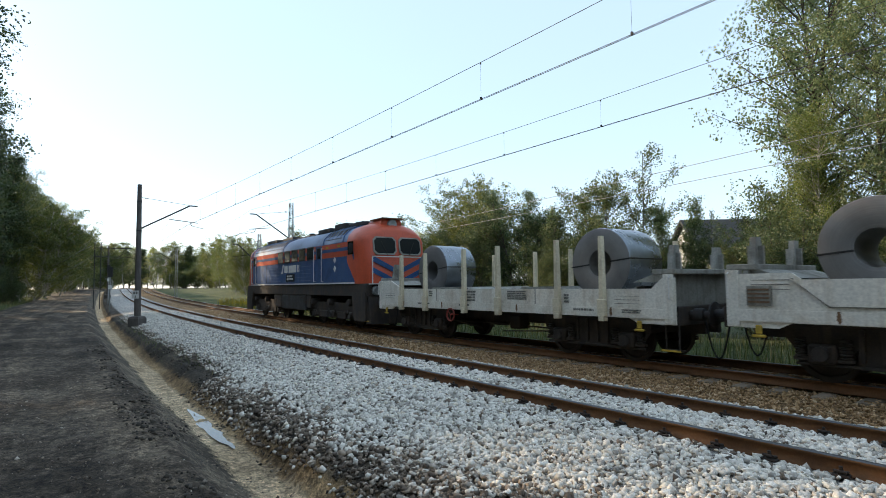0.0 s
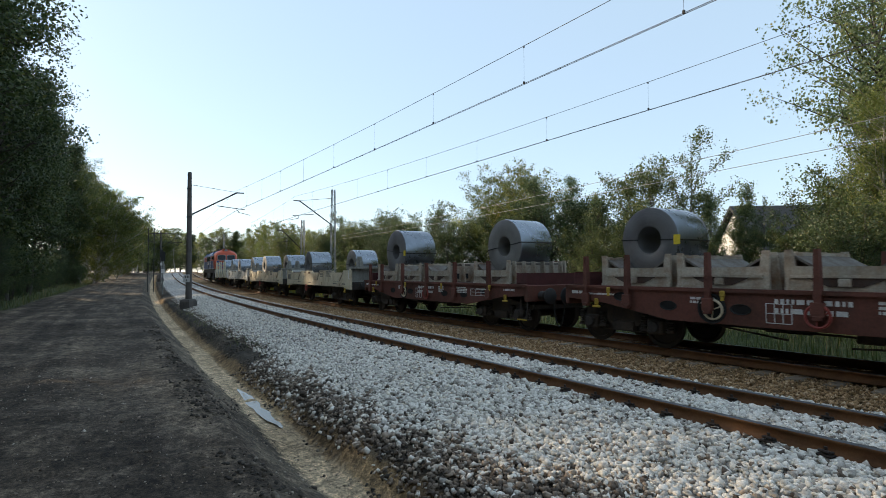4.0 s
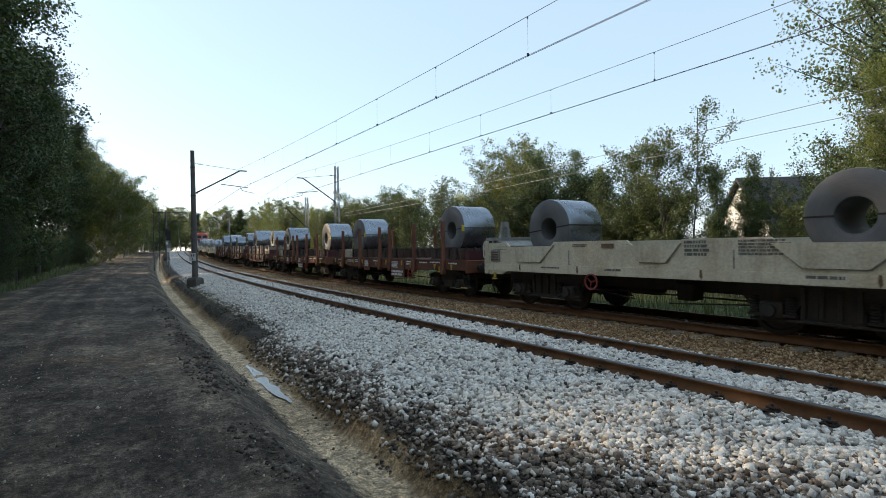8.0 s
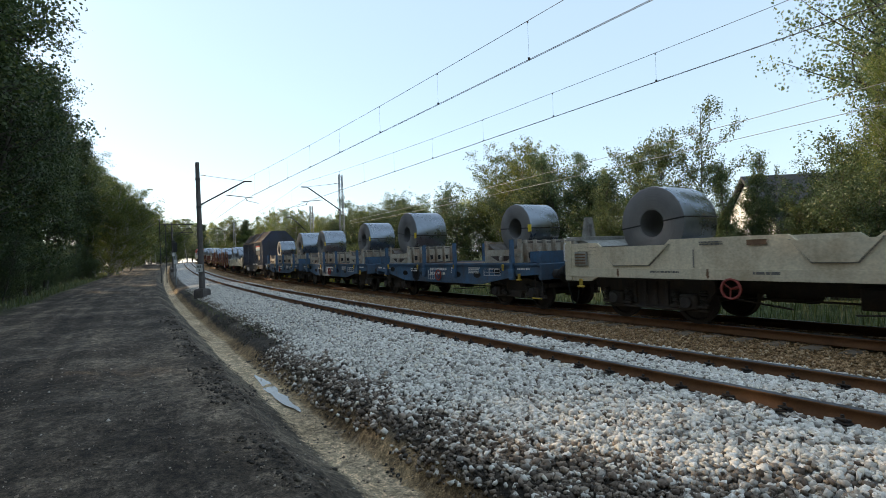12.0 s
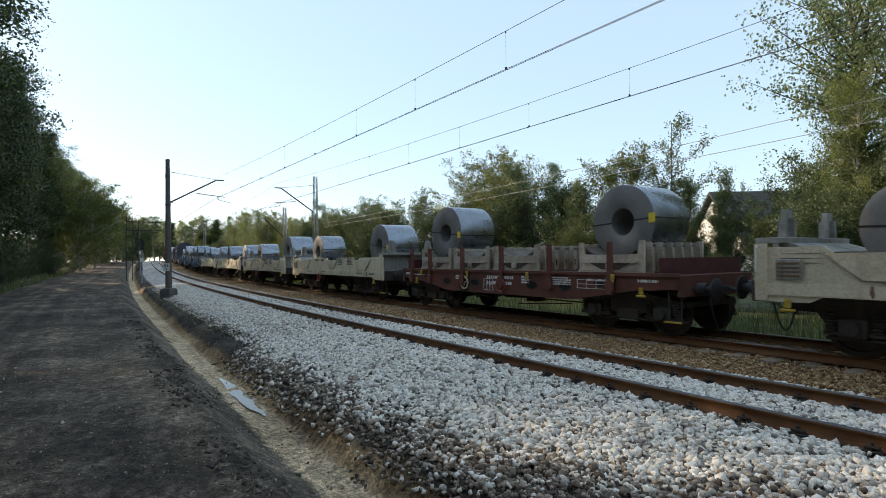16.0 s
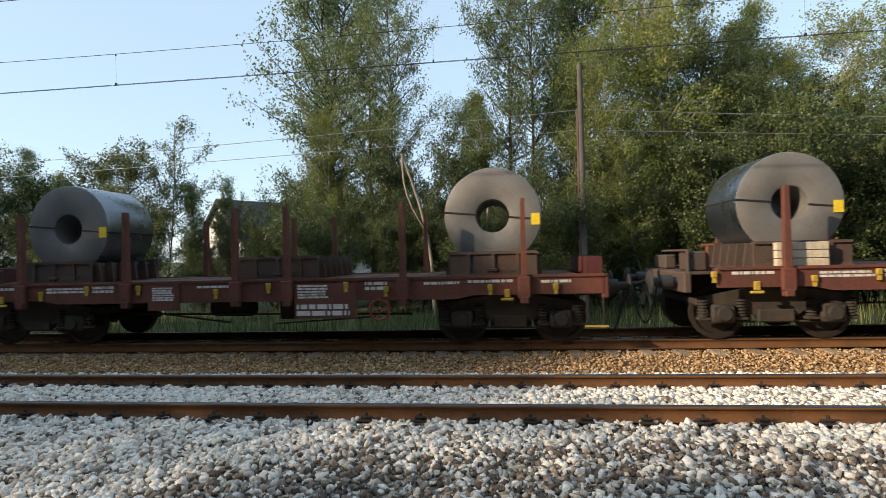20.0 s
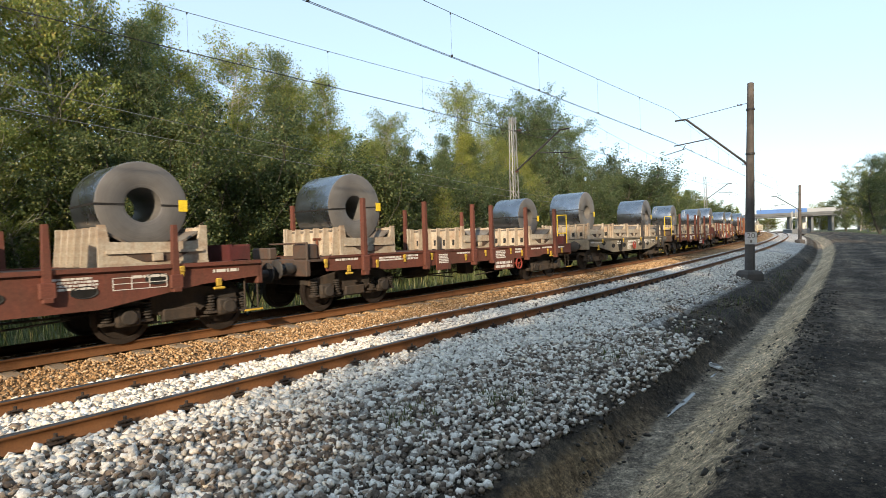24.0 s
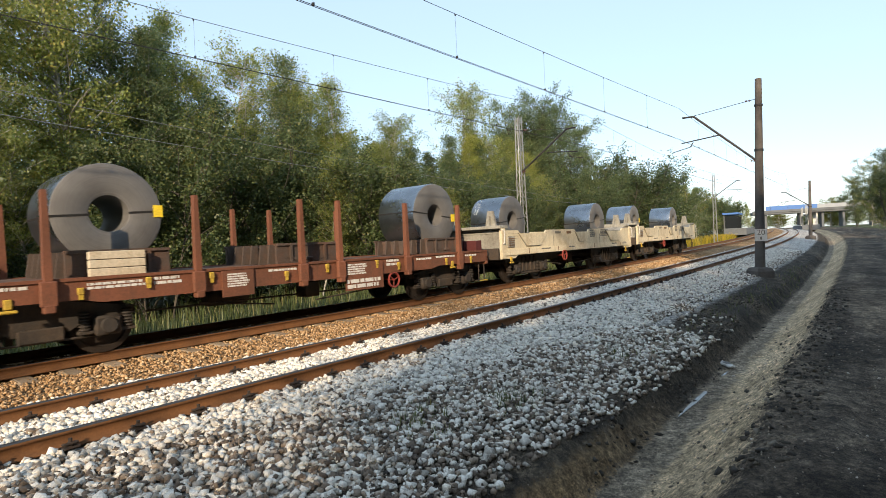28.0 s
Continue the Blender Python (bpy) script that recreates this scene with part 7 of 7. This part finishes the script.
def tree_kind(seed, H, width, start, limbs, leaves, leaf, trunk_r, rise, droop, shape, bark, leaf_mat, clump=0.35, stems=1):
    """The trunk mesh and the crown mesh of one kind of tree. start: where the crown begins; shape: width along the crown's height."""
    rs = np.random.RandomState(seed)
    VV, FF, n0 = [], [], 0
    tips = []

    def keep(V, F):
        nonlocal n0
        VV.append(V)
        FF.append(F + n0)
        n0 += len(V)
    for s in range(stems):
        off = np.array([rs.normal(0, 0.25), rs.normal(0, 0.25), 0]) * (stems > 1)
        top = np.array([rs.normal(0, 0.05) * H, rs.normal(0, 0.05) * H, H * (1 if s == 0 else rs.uniform(0.7, 0.98))]) + off * 4
        V, F, C = stem(off - [0, 0, 0.35], top, trunk_r / stems ** 0.4, 0.015, 0.03, rs, 8, 12)
        keep(V, F)
        tz = np.linspace(0, 1, len(C))
        for _ in range(limbs // stems):
            h = start + (0.985 - start) * rs.uniform(0, 1) ** 0.85
            p = np.array([np.interp(h, tz, C[:, i]) for i in range(3)])
            w = width * np.interp((h - start) / (1 - start), *shape) * rs.uniform(0.35, 1.25)
            a = rs.uniform(0, 2 * np.pi)
            q = p + np.array([np.cos(a) * w, np.sin(a) * w, w * rise * rs.uniform(0.5, 1.4)])
            V, F, B = stem(p, q, trunk_r * 0.28 * (1 - h * 0.75) + 0.008, 0.006, 0.08, rs, 4, 5)
            keep(V, F)
            tips.append((p, q, w))
    total = sum(w + 0.5 for _, _, w in tips)
    L = []
    for p, q, w in tips:
        twigs = max(3, int(2 + w * 5))
        m = max(3, int(leaves * (w + 0.5) / total / twigs))
        t = rs.uniform(0.18, 1.0, twigs) ** 0.8
        base = p + (q - p) * t[:, None]
        out = (q - p) / (np.linalg.norm(q - p) + 1e-6)
        way = out * 0.55 + rs.normal(0, 0.62, (twigs, 3)) + [0, 0, 0.35 * rise]
        way *= (rs.uniform(0.5, 1.25, twigs) * clump * 3.0 / np.linalg.norm(way, axis=1))[:, None]
        f = rs.uniform(0, 1, (twigs, m, 1)) ** 0.75
        pts = base[:, None] + way[:, None] * f - np.array([0, 0, droop]) * f ** 2 * rs.uniform(0.3, 1.1, (twigs, 1, 1))
        L.append((pts + rs.normal(0, 0.05 + clump * 0.34, pts.shape)).reshape(-1, 3))
    L = np.concatenate(L)
    L = L[L[:, 2] > 0.12]
    n = len(L)
    R = turns(n, rs)
    s = leaf * rs.uniform(0.6, 1.3, n)[:, None, None]
    quad = np.array([(-0.5, 0, 0), (0, -0.34, 0.06), (0.5, 0, -0.05), (0, 0.34, 0.06)])
    LV = (np.einsum("nij,kj->nki", R, quad) * s + L[:, None]).reshape(-1, 3)
    LF = (np.arange(n)[:, None] * 4 + np.arange(4)[None])
    return mesh_np("trunk", np.concatenate(VV), np.concatenate(FF), bark, None, True), mesh_np("crown", LV, LF, leaf_mat)


ROUND = ([0, 0.2, 0.5, 0.8, 1], [0.5, 0.9, 1.0, 0.7, 0.15])
SPIRE = ([0, 0.15, 0.4, 0.7, 1], [0.7, 1.0, 0.72, 0.34, 0.03])
LOOSE = ([0, 0.2, 0.4, 0.6, 0.8, 1], [0.75, 0.6, 1.0, 0.75, 0.85, 0.25])
SHRUB = ([0, 0.3, 0.7, 1], [0.95, 1.0, 0.75, 0.3])
KINDS = {
    "birch": tree_kind(1, 12, 2.3, 0.14, 150, 34000, 0.085, 0.10, 0.75, 0.55, SPIRE, M_BIRCHBARK, M_LEAF_BIRCH, 0.24),
    "birch_b": tree_kind(2, 12, 2.1, 0.20, 140, 26000, 0.088, 0.10, 0.85, 0.8, LOOSE, M_BIRCHBARK, M_LEAF_BIRCH, 0.22),
    "birch_c": tree_kind(3, 12, 2.5, 0.08, 160, 34000, 0.085, 0.11, 0.6, 0.45, SPIRE, M_BIRCHBARK, M_LEAF_GREY, 0.24),
    "poplar": tree_kind(4, 14, 3.1, 0.14, 130, 42000, 0.105, 0.22, 0.8, 0.15, LOOSE, M_BARK, M_LEAF_GREY, 0.27, 2),
    "poplar_b": tree_kind(5, 14, 2.8, 0.10, 130, 38000, 0.105, 0.18, 0.85, 0.15, LOOSE, M_BARK, M_LEAF_GREY, 0.27, 2),
    "bush": tree_kind(6, 6, 2.1, 0.02, 150, 34000, 0.090, 0.06, 1.0, 0.05, SHRUB, M_BARK, M_LEAF_BUSH, 0.17, 5),
    "bush_b": tree_kind(7, 6, 1.9, 0.02, 140, 32000, 0.090, 0.06, 1.1, 0.05, SHRUB, M_BARK, M_LEAF_BUSH, 0.16, 5),
    "yellow": tree_kind(8, 9, 2.9, 0.03, 170, 46000, 0.105, 0.12, 0.8, 0.2, ROUND, M_BIRCHBARK, M_LEAF_YELLOW, 0.20, 3),
    "dark": tree_kind(9, 13, 2.7, 0.05, 150, 30000, 0.125, 0.18, 0.55, 0.15, LOOSE, M_BARK, M_LEAF_DARK, 0.30, 2),
    "dark_b": tree_kind(10, 13, 2.1, 0.10, 130, 26000, 0.125, 0.16, 0.55, 0.15, SPIRE, M_BARK, M_LEAF_DARK, 0.28),
    "forest": tree_kind(14, 14, 1.9, 0.42, 80, 13000, 0.13, 0.12, 0.7, 0.2, LOOSE, M_BIRCHBARK, M_LEAF_BUSH, 0.28),
    "birch_d": tree_kind(13, 14, 1.9, 0.34, 90, 13000, 0.13, 0.11, 0.7, 0.4, LOOSE, M_BIRCHBARK, M_LEAF_YELLOW, 0.26),
    "airy": tree_kind(12, 9, 2.2, 0.05, 110, 30000, 0.090, 0.07, 1.1, 0.05, ROUND, M_BARK, M_LEAF_BUSH, 0.17, 3),
    "sapling": tree_kind(11, 7, 1.1, 0.08, 70, 10000, 0.09, 0.045, 0.9, 0.1, SPIRE, M_BARK, M_LEAF_GREY, 0.16),
}
KIND_H = {"forest": 14, "birch": 12, "birch_d": 14, "birch_b": 12, "birch_c": 12, "poplar": 14, "poplar_b": 14, "bush": 6, "bush_b": 6, "yellow": 9, "dark": 13, "dark_b": 13, "sapling": 7, "airy": 9}
KIND_LABEL = {"birch": "slender birch with a pale trunk and hanging twigs", "poplar": "tall loose poplar with grey-green leaves", "bush": "dense grey-green willow bush",
              "forest": "tall thin-stemmed tree with a high dark crown", "yellow": "broad bushy tree with yellowing leaves", "dark": "tall dark green tree at the dirt track", "sapling": "thin young tree with sparse leaves", "airy": "loose airy willow with upright twigs"}
KIND_WORD = {"birch": "birch_tree", "poplar": "poplar_tree", "bush": "bush", "forest": "forest_tree", "yellow": "broadleaf_tree", "dark": "forest_tree", "sapling": "young_tree", "airy": "willow_tree"}
trnd = random.Random(31)


def plant(kind, place, height, turn=None, wide=1.0):
    k0 = kind.split("_")[0]
    ob = empty(KIND_WORD[k0], KIND_LABEL[k0], "bush" if k0 == "bush" else "tree", "trees beside the line")
    s = height / KIND_H[kind]
    ob.matrix_world = Matrix.Translation(place) @ Matrix.Rotation(trnd.uniform(0, 6.28) if turn is None else turn, 4, "Z") @ Matrix.Diagonal((s * wide, s * wide, s, 1))
    for name, me in zip(("trunk", "crown"), KINDS[kind]):
        p = new(name, me)
        p.parent = ob
    return ob


def stand(kind, u, o, height, wide=1.0):
    return plant(kind, tr(u, o, float(ground_z(u, o)) - 0.05), height, None, wide)


# single trees: kind, along the line, across it, height
BUSHES = [("yellow", -30.5, 19, 9.9), ("yellow", -34, 19.5, 9.6), ("birch_c", -27.8, 20, 8.9), ("bush", -38, 16, 6.9), ("bush_b", -42, 16, 7.2), ("bush", -46.5, 16, 7.5), ("bush", -51, 17, 7.8), ("bush_b", -56, 16, 7.6), ("bush", -62, 17, 7.4),
          ("sapling", -24.8, 16, 8.2), ("bush_b", -23.2, 16.5, 7.1), ("sapling", -21.7, 17, 6.6), ("bush", -20.2, 15.5, 4.6), ("airy", -15.0, 15.2, 8.6), ("bush_b", -17.4, 16.5, 5.2), ("bush", -19.0, 17.5, 6.0), ("bush_b", -13.6, 16.2, 3.6, 0.8), ("bush", -12.4, 15.5, 2.4), ("sapling", -13.3, 15.8, 5.6, 0.9), ("bush", -10.7, 17.5, 5.0), ("airy", -12.9, 17.0, 5.2, 0.7), ("sapling", -14.0, 17.4, 6.2), ("bush_b", -26.3, 15.5, 6.4), ("yellow", -37, 21, 8.6)]
FAR_LEFT = [("yellow", -70, 18, 7.5), ("yellow", -78, 18, 7.6), ("yellow", -86, 19, 8.2), ("birch", -95, 20, 9.4), ("yellow", -105, 20, 10.6), ("birch_c", -116, 20, 11.5), ("bush", -66, 17, 7.2), ("yellow", -128, 22, 12.4), ("birch", -145, 22, 13), ("yellow", -165, 24, 14), ("birch_c", -190, 24, 15)]
POPLARS = [("poplar", -9.0, 20, 17.2, 0.98), ("poplar_b", -6.2, 18.5, 14.0, 0.8), ("birch_b", -3.0, 19, 9.6), ("birch", -1.9, 18.5, 9.8), ("poplar_b", 0.6, 18, 15.0, 0.78), ("poplar", 3.4, 19, 15.6, 0.8), ("birch_c", 2.2, 21, 14.0, 0.85), ("bush_b", -10.0, 16.5, 3.4),
           ("bush", -7.2, 14.5, 4.4), ("bush_b", -4.4, 15, 4.0), ("bush_b", -1.0, 14.6, 4.3), ("bush", 2.0, 14, 4.8), ("birch_b", 2.9, 16.5, 10.5), ("bush_b", -3.0, 16.0, 4.4), ("birch_c", -5.2, 20, 9.5), ("bush", -8.6, 18.5, 7.2, 0.8), ("bush_b", -4.2, 17, 7.0, 0.9), ("birch_b", -7.2, 17.5, 9.0, 0.9), ("bush", -1.6, 17.5, 6.6, 0.9)]
BIRCHES = [("birch", 5.6, 17, 14.6), ("birch_b", 7.4, 18, 15.2), ("birch_c", 9.4, 17, 13.6), ("birch", 11.8, 18.5, 13.6), ("birch_b", 14.0, 18, 12.2), ("birch_c", 16.4, 19, 12.4), ("birch", 19, 18, 11.6), ("birch_b", 21.7, 19, 11.4), ("birch_b", 24.4, 18, 10.2), ("birch", 27.2, 19, 9.4),
           ("birch_c", 29.8, 18, 9.6), ("birch_b", 32.2, 19.5, 13.2), ("birch", 35.4, 19, 11.0), ("birch_b", 38.4, 19, 10.6), ("birch", 41.5, 19.5, 10.8), ("birch_c", 44.5, 18, 13.6), ("poplar_b", 47.5, 17, 15.0), ("poplar", 51, 17.5, 14.2), ("poplar_b", 45.0, 19, 14.4)]
FAR_RIGHT = [("birch", 58, 18, 9.4), ("birch_c", 64, 17, 9.4), ("yellow", 71, 20, 10.8), ("yellow", 77, 20, 10.6), ("birch", 86, 20, 10.4), ("birch_b", 96, 19, 11), ("birch", 108, 19, 11.0), ("birch_c", 122, 19, 11.2), ("bush", 55, 15, 6.0), ("bush", 61, 15, 6.2), ("bush_b", 68, 15, 6), ("birch", 140, 19, 11), ("yellow", 160, 20, 12)]
BIRCHES = [r + (1.0 if r[1] < 12 else 1.12,) for r in BIRCHES]
for rows in (BUSHES, FAR_LEFT, POPLARS, BIRCHES, FAR_RIGHT):
    for row in rows:
        stand(*row)
SKYLINE = ([r[1] for r in BIRCHES], [r[3] for r in BIRCHES])
# the thicket under the birches, the younger birches between them and the wood behind
for i in range(34):
    u = 4.2 + i * 1.45 + trnd.uniform(-0.5, 0.5)
    stand(trnd.choice(("bush_b", "bush", "bush", "sapling", "birch_c", "birch_b")), u, trnd.uniform(13.2, 16.0), trnd.uniform(5.0, 7.6), trnd.uniform(0.95, 1.25))
for i in range(40):
    u = 9.0 + i * 1.13 + trnd.uniform(-0.5, 0.5)
    stand(trnd.choice(("birch", "birch_b", "birch_c", "birch_c")), u, trnd.uniform(16.0, 22.0), float(np.interp(u, *SKYLINE)) * trnd.uniform(0.62, 0.9), trnd.uniform(0.9, 1.15))
for i in range(22):
    u = 11 + i * 2.0 + trnd.uniform(-1, 1)
    stand(trnd.choice(("birch", "birch_b", "birch_c", "dark_b")), u, trnd.uniform(23, 29), float(np.interp(u, [-4, 8, 24, 50], [12, 14, 10.5, 10.5])) * trnd.uniform(0.8, 1.0), 1.25)
for i in range(20):
    stand(trnd.choice(("bush", "bush_b", "dark_b")), -6.5 + i * 3.2 + trnd.uniform(-1, 1), trnd.uniform(20, 25), trnd.uniform(4.0, 6.0), 1.5)
for i in range(18):
    u = 57 + i * 8
    stand(trnd.choice(("yellow", "birch", "birch_c", "bush")), u, trnd.uniform(15, 19), trnd.uniform(7.5, 10.0), 1.3)
for i in range(12):
    stand(trnd.choice(("birch", "birch_c", "dark_b", "yellow")), 64 + i * 11 + trnd.uniform(-3, 3), trnd.uniform(24, 30), trnd.uniform(8, 10.5), 1.3)
for i in range(14):
    stand(trnd.choice(("birch", "birch_c", "yellow", "birch_b")), -56 - i * 9 + trnd.uniform(-3, 3), trnd.uniform(24, 32), trnd.uniform(7, 9.5), 1.4)
# the dark wood along the dirt track
WOOD = [("dark", -45.8, -14.6, 22.0, 0.75), ("dark", -47.5, -17.0, 23.0, 0.8), ("dark_b", -50.5, -13.6, 20.0), ("dark", -54.0, -15.5, 21.0, 0.9), ("dark_b", -60.0, -13.6, 19.0), ("dark", -66.0, -16.0, 21.0, 0.8), ("dark_b", -58.0, -19.0, 25.0), ("dark", -72.0, -20.0, 24.0, 0.9),
        ("forest", -84, -14.5, 20.5, 1.1), ("dark_b", -90, -14.6, 20.0), ("forest", -97, -14.4, 20.0, 1.1), ("forest", -105, -14.6, 19.0, 1.1), ("forest", -111, -14.0, 18.5), ("forest", -118, -12.6, 17.6, 1.2), ("forest", -121, -13.6, 16.0), ("forest", -88, -17.5, 21, 1.2), ("forest", -100, -18.5, 20, 1.2), ("forest", -114, -18.0, 18, 1.2),
        ("dark", -41, -16, 20), ("dark", -52, -20, 22), ("dark", -62, -24, 23), ("dark_b", -76, -25, 23), ("dark", -43, -20, 21), ("dark_b", -90, -24, 22), ("dark", -102, -26, 22)]
for row in WOOD:
    stand(*row)
for i in range(20):
    stand(trnd.choice(("bush_b", "bush_b", "dark")), -42 - i * 3.0, -13.6 + trnd.uniform(-0.8, 0.3), trnd.uniform(2.6, 5.0), 1.1)
for i in range(34):
    u = -92 - i * 4.2
    stand(trnd.choice(("birch_d", "birch_d", "birch_d", "yellow", "birch_b")), u, -11.0 + trnd.uniform(-3, 1.5), float(np.interp(u, [-260, -185, -92], [19, 16.0, 15.2])) * trnd.uniform(0.82, 1.0), 1.15)
for row in (("birch_d", -205, -2.5, 15.0, 1.3), ("forest", -214, 1.0, 15.5, 1.4), ("dark_b", -222, 5.0, 14.5, 1.4), ("forest", -231, 11, 13.6, 1.5), ("dark_b", -243, 16.5, 12.6, 1.6), ("dark", -256, 22, 11.0, 1.6), ("dark_b", -250, 19, 11.0, 1.6), ("dark", -265, 28, 10.5, 1.6), ("yellow", -272, 36, 10.0, 1.6)):
    stand(*row)
for i in range(16):
    stand(trnd.choice(("birch", "yellow", "dark_b", "birch_c")), -240 - i * 6, 22 - i * 2.6, trnd.uniform(17, 21), 1.6)
for i in range(30):
    u = -165 - i * 5.5
    stand(trnd.choice(("birch_d", "yellow", "dark_b", "birch_c")), u, trnd.uniform(-9.5, -6.0), trnd.uniform(11, 14.5), 1.3)
for i in range(22):
    stand(trnd.choice(("bush", "bush_b", "yellow")), -84 - i * 6, -14 + trnd.uniform(-4, 2.0), trnd.uniform(1.8, 3.2), 1.4)
for i in range(14):
    stand("dark" if i % 3 else "bush_b", -56 - i * 6.5, -19.5 - (i * 7 % 5) * 1.6, trnd.uniform(4.0, 6.5), 1.5)
# the wood goes on behind the dirt track and keeps the low sun off it
for i in range(30):
    u = -40 + i * 2.7 + trnd.uniform(-0.8, 0.8)
    stand(trnd.choice(("dark", "dark_b", "birch_c")), u, trnd.uniform(-18.5, -15.5), float(np.interp(u, [-40, -35, -31, -26, -23, -15, -12, 40], [21, 18.5, 14.0, 12.8, 10.8, 10.8, 16.0, 17])) * trnd.uniform(0.85, 1.1), 1.15)
for i in range(19):
    u = -36 + i * 4.2 + trnd.uniform(-1, 1)
    stand(trnd.choice(("dark", "dark_b", "birch")), u, trnd.uniform(-30, -22), trnd.uniform(13, 18), 1.2)
for row in (("dark", 60, -15, 8.0), ("dark", 68, -14, 9.0), ("dark", 78, -14, 9.5), ("birch", 90, -14, 10.5), ("dark_b", 102, -14, 11.5), ("birch", 116, -14, 12.5), ("yellow", 135, -14, 13), ("birch_c", 155, -15, 14), ("dark", 54, -17, 9), ("dark", 95, -12.8, 11.5, 1.3), ("dark", 112, -12.6, 12.5, 1.3), ("dark", 190, -16, 14), ("birch", 215, -26, 15), ("yellow", 240, -30, 15), ("birch_c", 262, -36, 15), ("dark_b", 300, -28, 15), ("dark", 320, -36, 16), ("bush", 335, -9, 6, 1.6), ("birch", 312, -12, 11.0, 1.6), ("yellow", 318, -20, 13.5, 1.6), ("birch_c", 330, 7, 8.0, 1.7), ("dark", 305, -24, 14, 1.5), ("dark", 64, -15.5, 9.5, 1.3), ("dark", 72, -16, 10, 1.3), ("dark_b", 84, -15, 10.5, 1.5), ("dark", 58, -17.5, 9.5, 1.2), ("bush_b", 345, 13, 6, 1.6), ("bush", 350, -14, 7, 1.6), ("birch", 320, 16, 14), ("yellow", 300, 20, 14)):
    stand(*row)


for i in range(9):
    stand(trnd.choice(("yellow", "dark_b", "birch_c")), 400 + 6 * i, 34 - i * 11, trnd.uniform(9, 13), 2.2)


# low growth that closes the view where the line bends away
for i in range(10):
    stand(("yellow", "bush_b", "dark")[i % 3], -184 + i * 1.7, 14.5 + i * 2.8, trnd.uniform(5.5, 7.5), 1.7)


def dead_tree():
    """The bare broken stems that lean out of the thicket."""
    rs = np.random.RandomState(3)
    ob = empty("dead_tree", "bare broken pale stems leaning out of the thicket", "tree", "trees beside the line")
    ob.matrix_world = on_track(-3.4, 14.0, -0.6)
    V1, F1, C1 = stem(np.array([0.6, 0, 0]), np.array([-0.6, 0.2, 6.3]), 0.085, 0.04, 0.03, rs)
    a = new("trunk", mesh_np("trunk", V1, F1, M_DEADWOOD, None, True))
    V2, F2, C2 = stem(np.array([-0.55, 0.2, 6.2]), np.array([0.35, 0.1, 3.2]), 0.05, 0.02, 0.05, rs)
    b = new("branch", mesh_np("branch", V2, F2, M_DEADWOOD, None, True))
    V3, F3, C3 = stem(np.array([2.2, 0.3, 0]), np.array([2.9, 0.4, 5.6]), 0.07, 0.03, 0.04, rs)
    c = new("trunk", mesh_np("trunk", V3, F3, M_DEADWOOD, None, True))
    for p in (a, b, c):
        p.parent = ob


dead_tree()

motions()
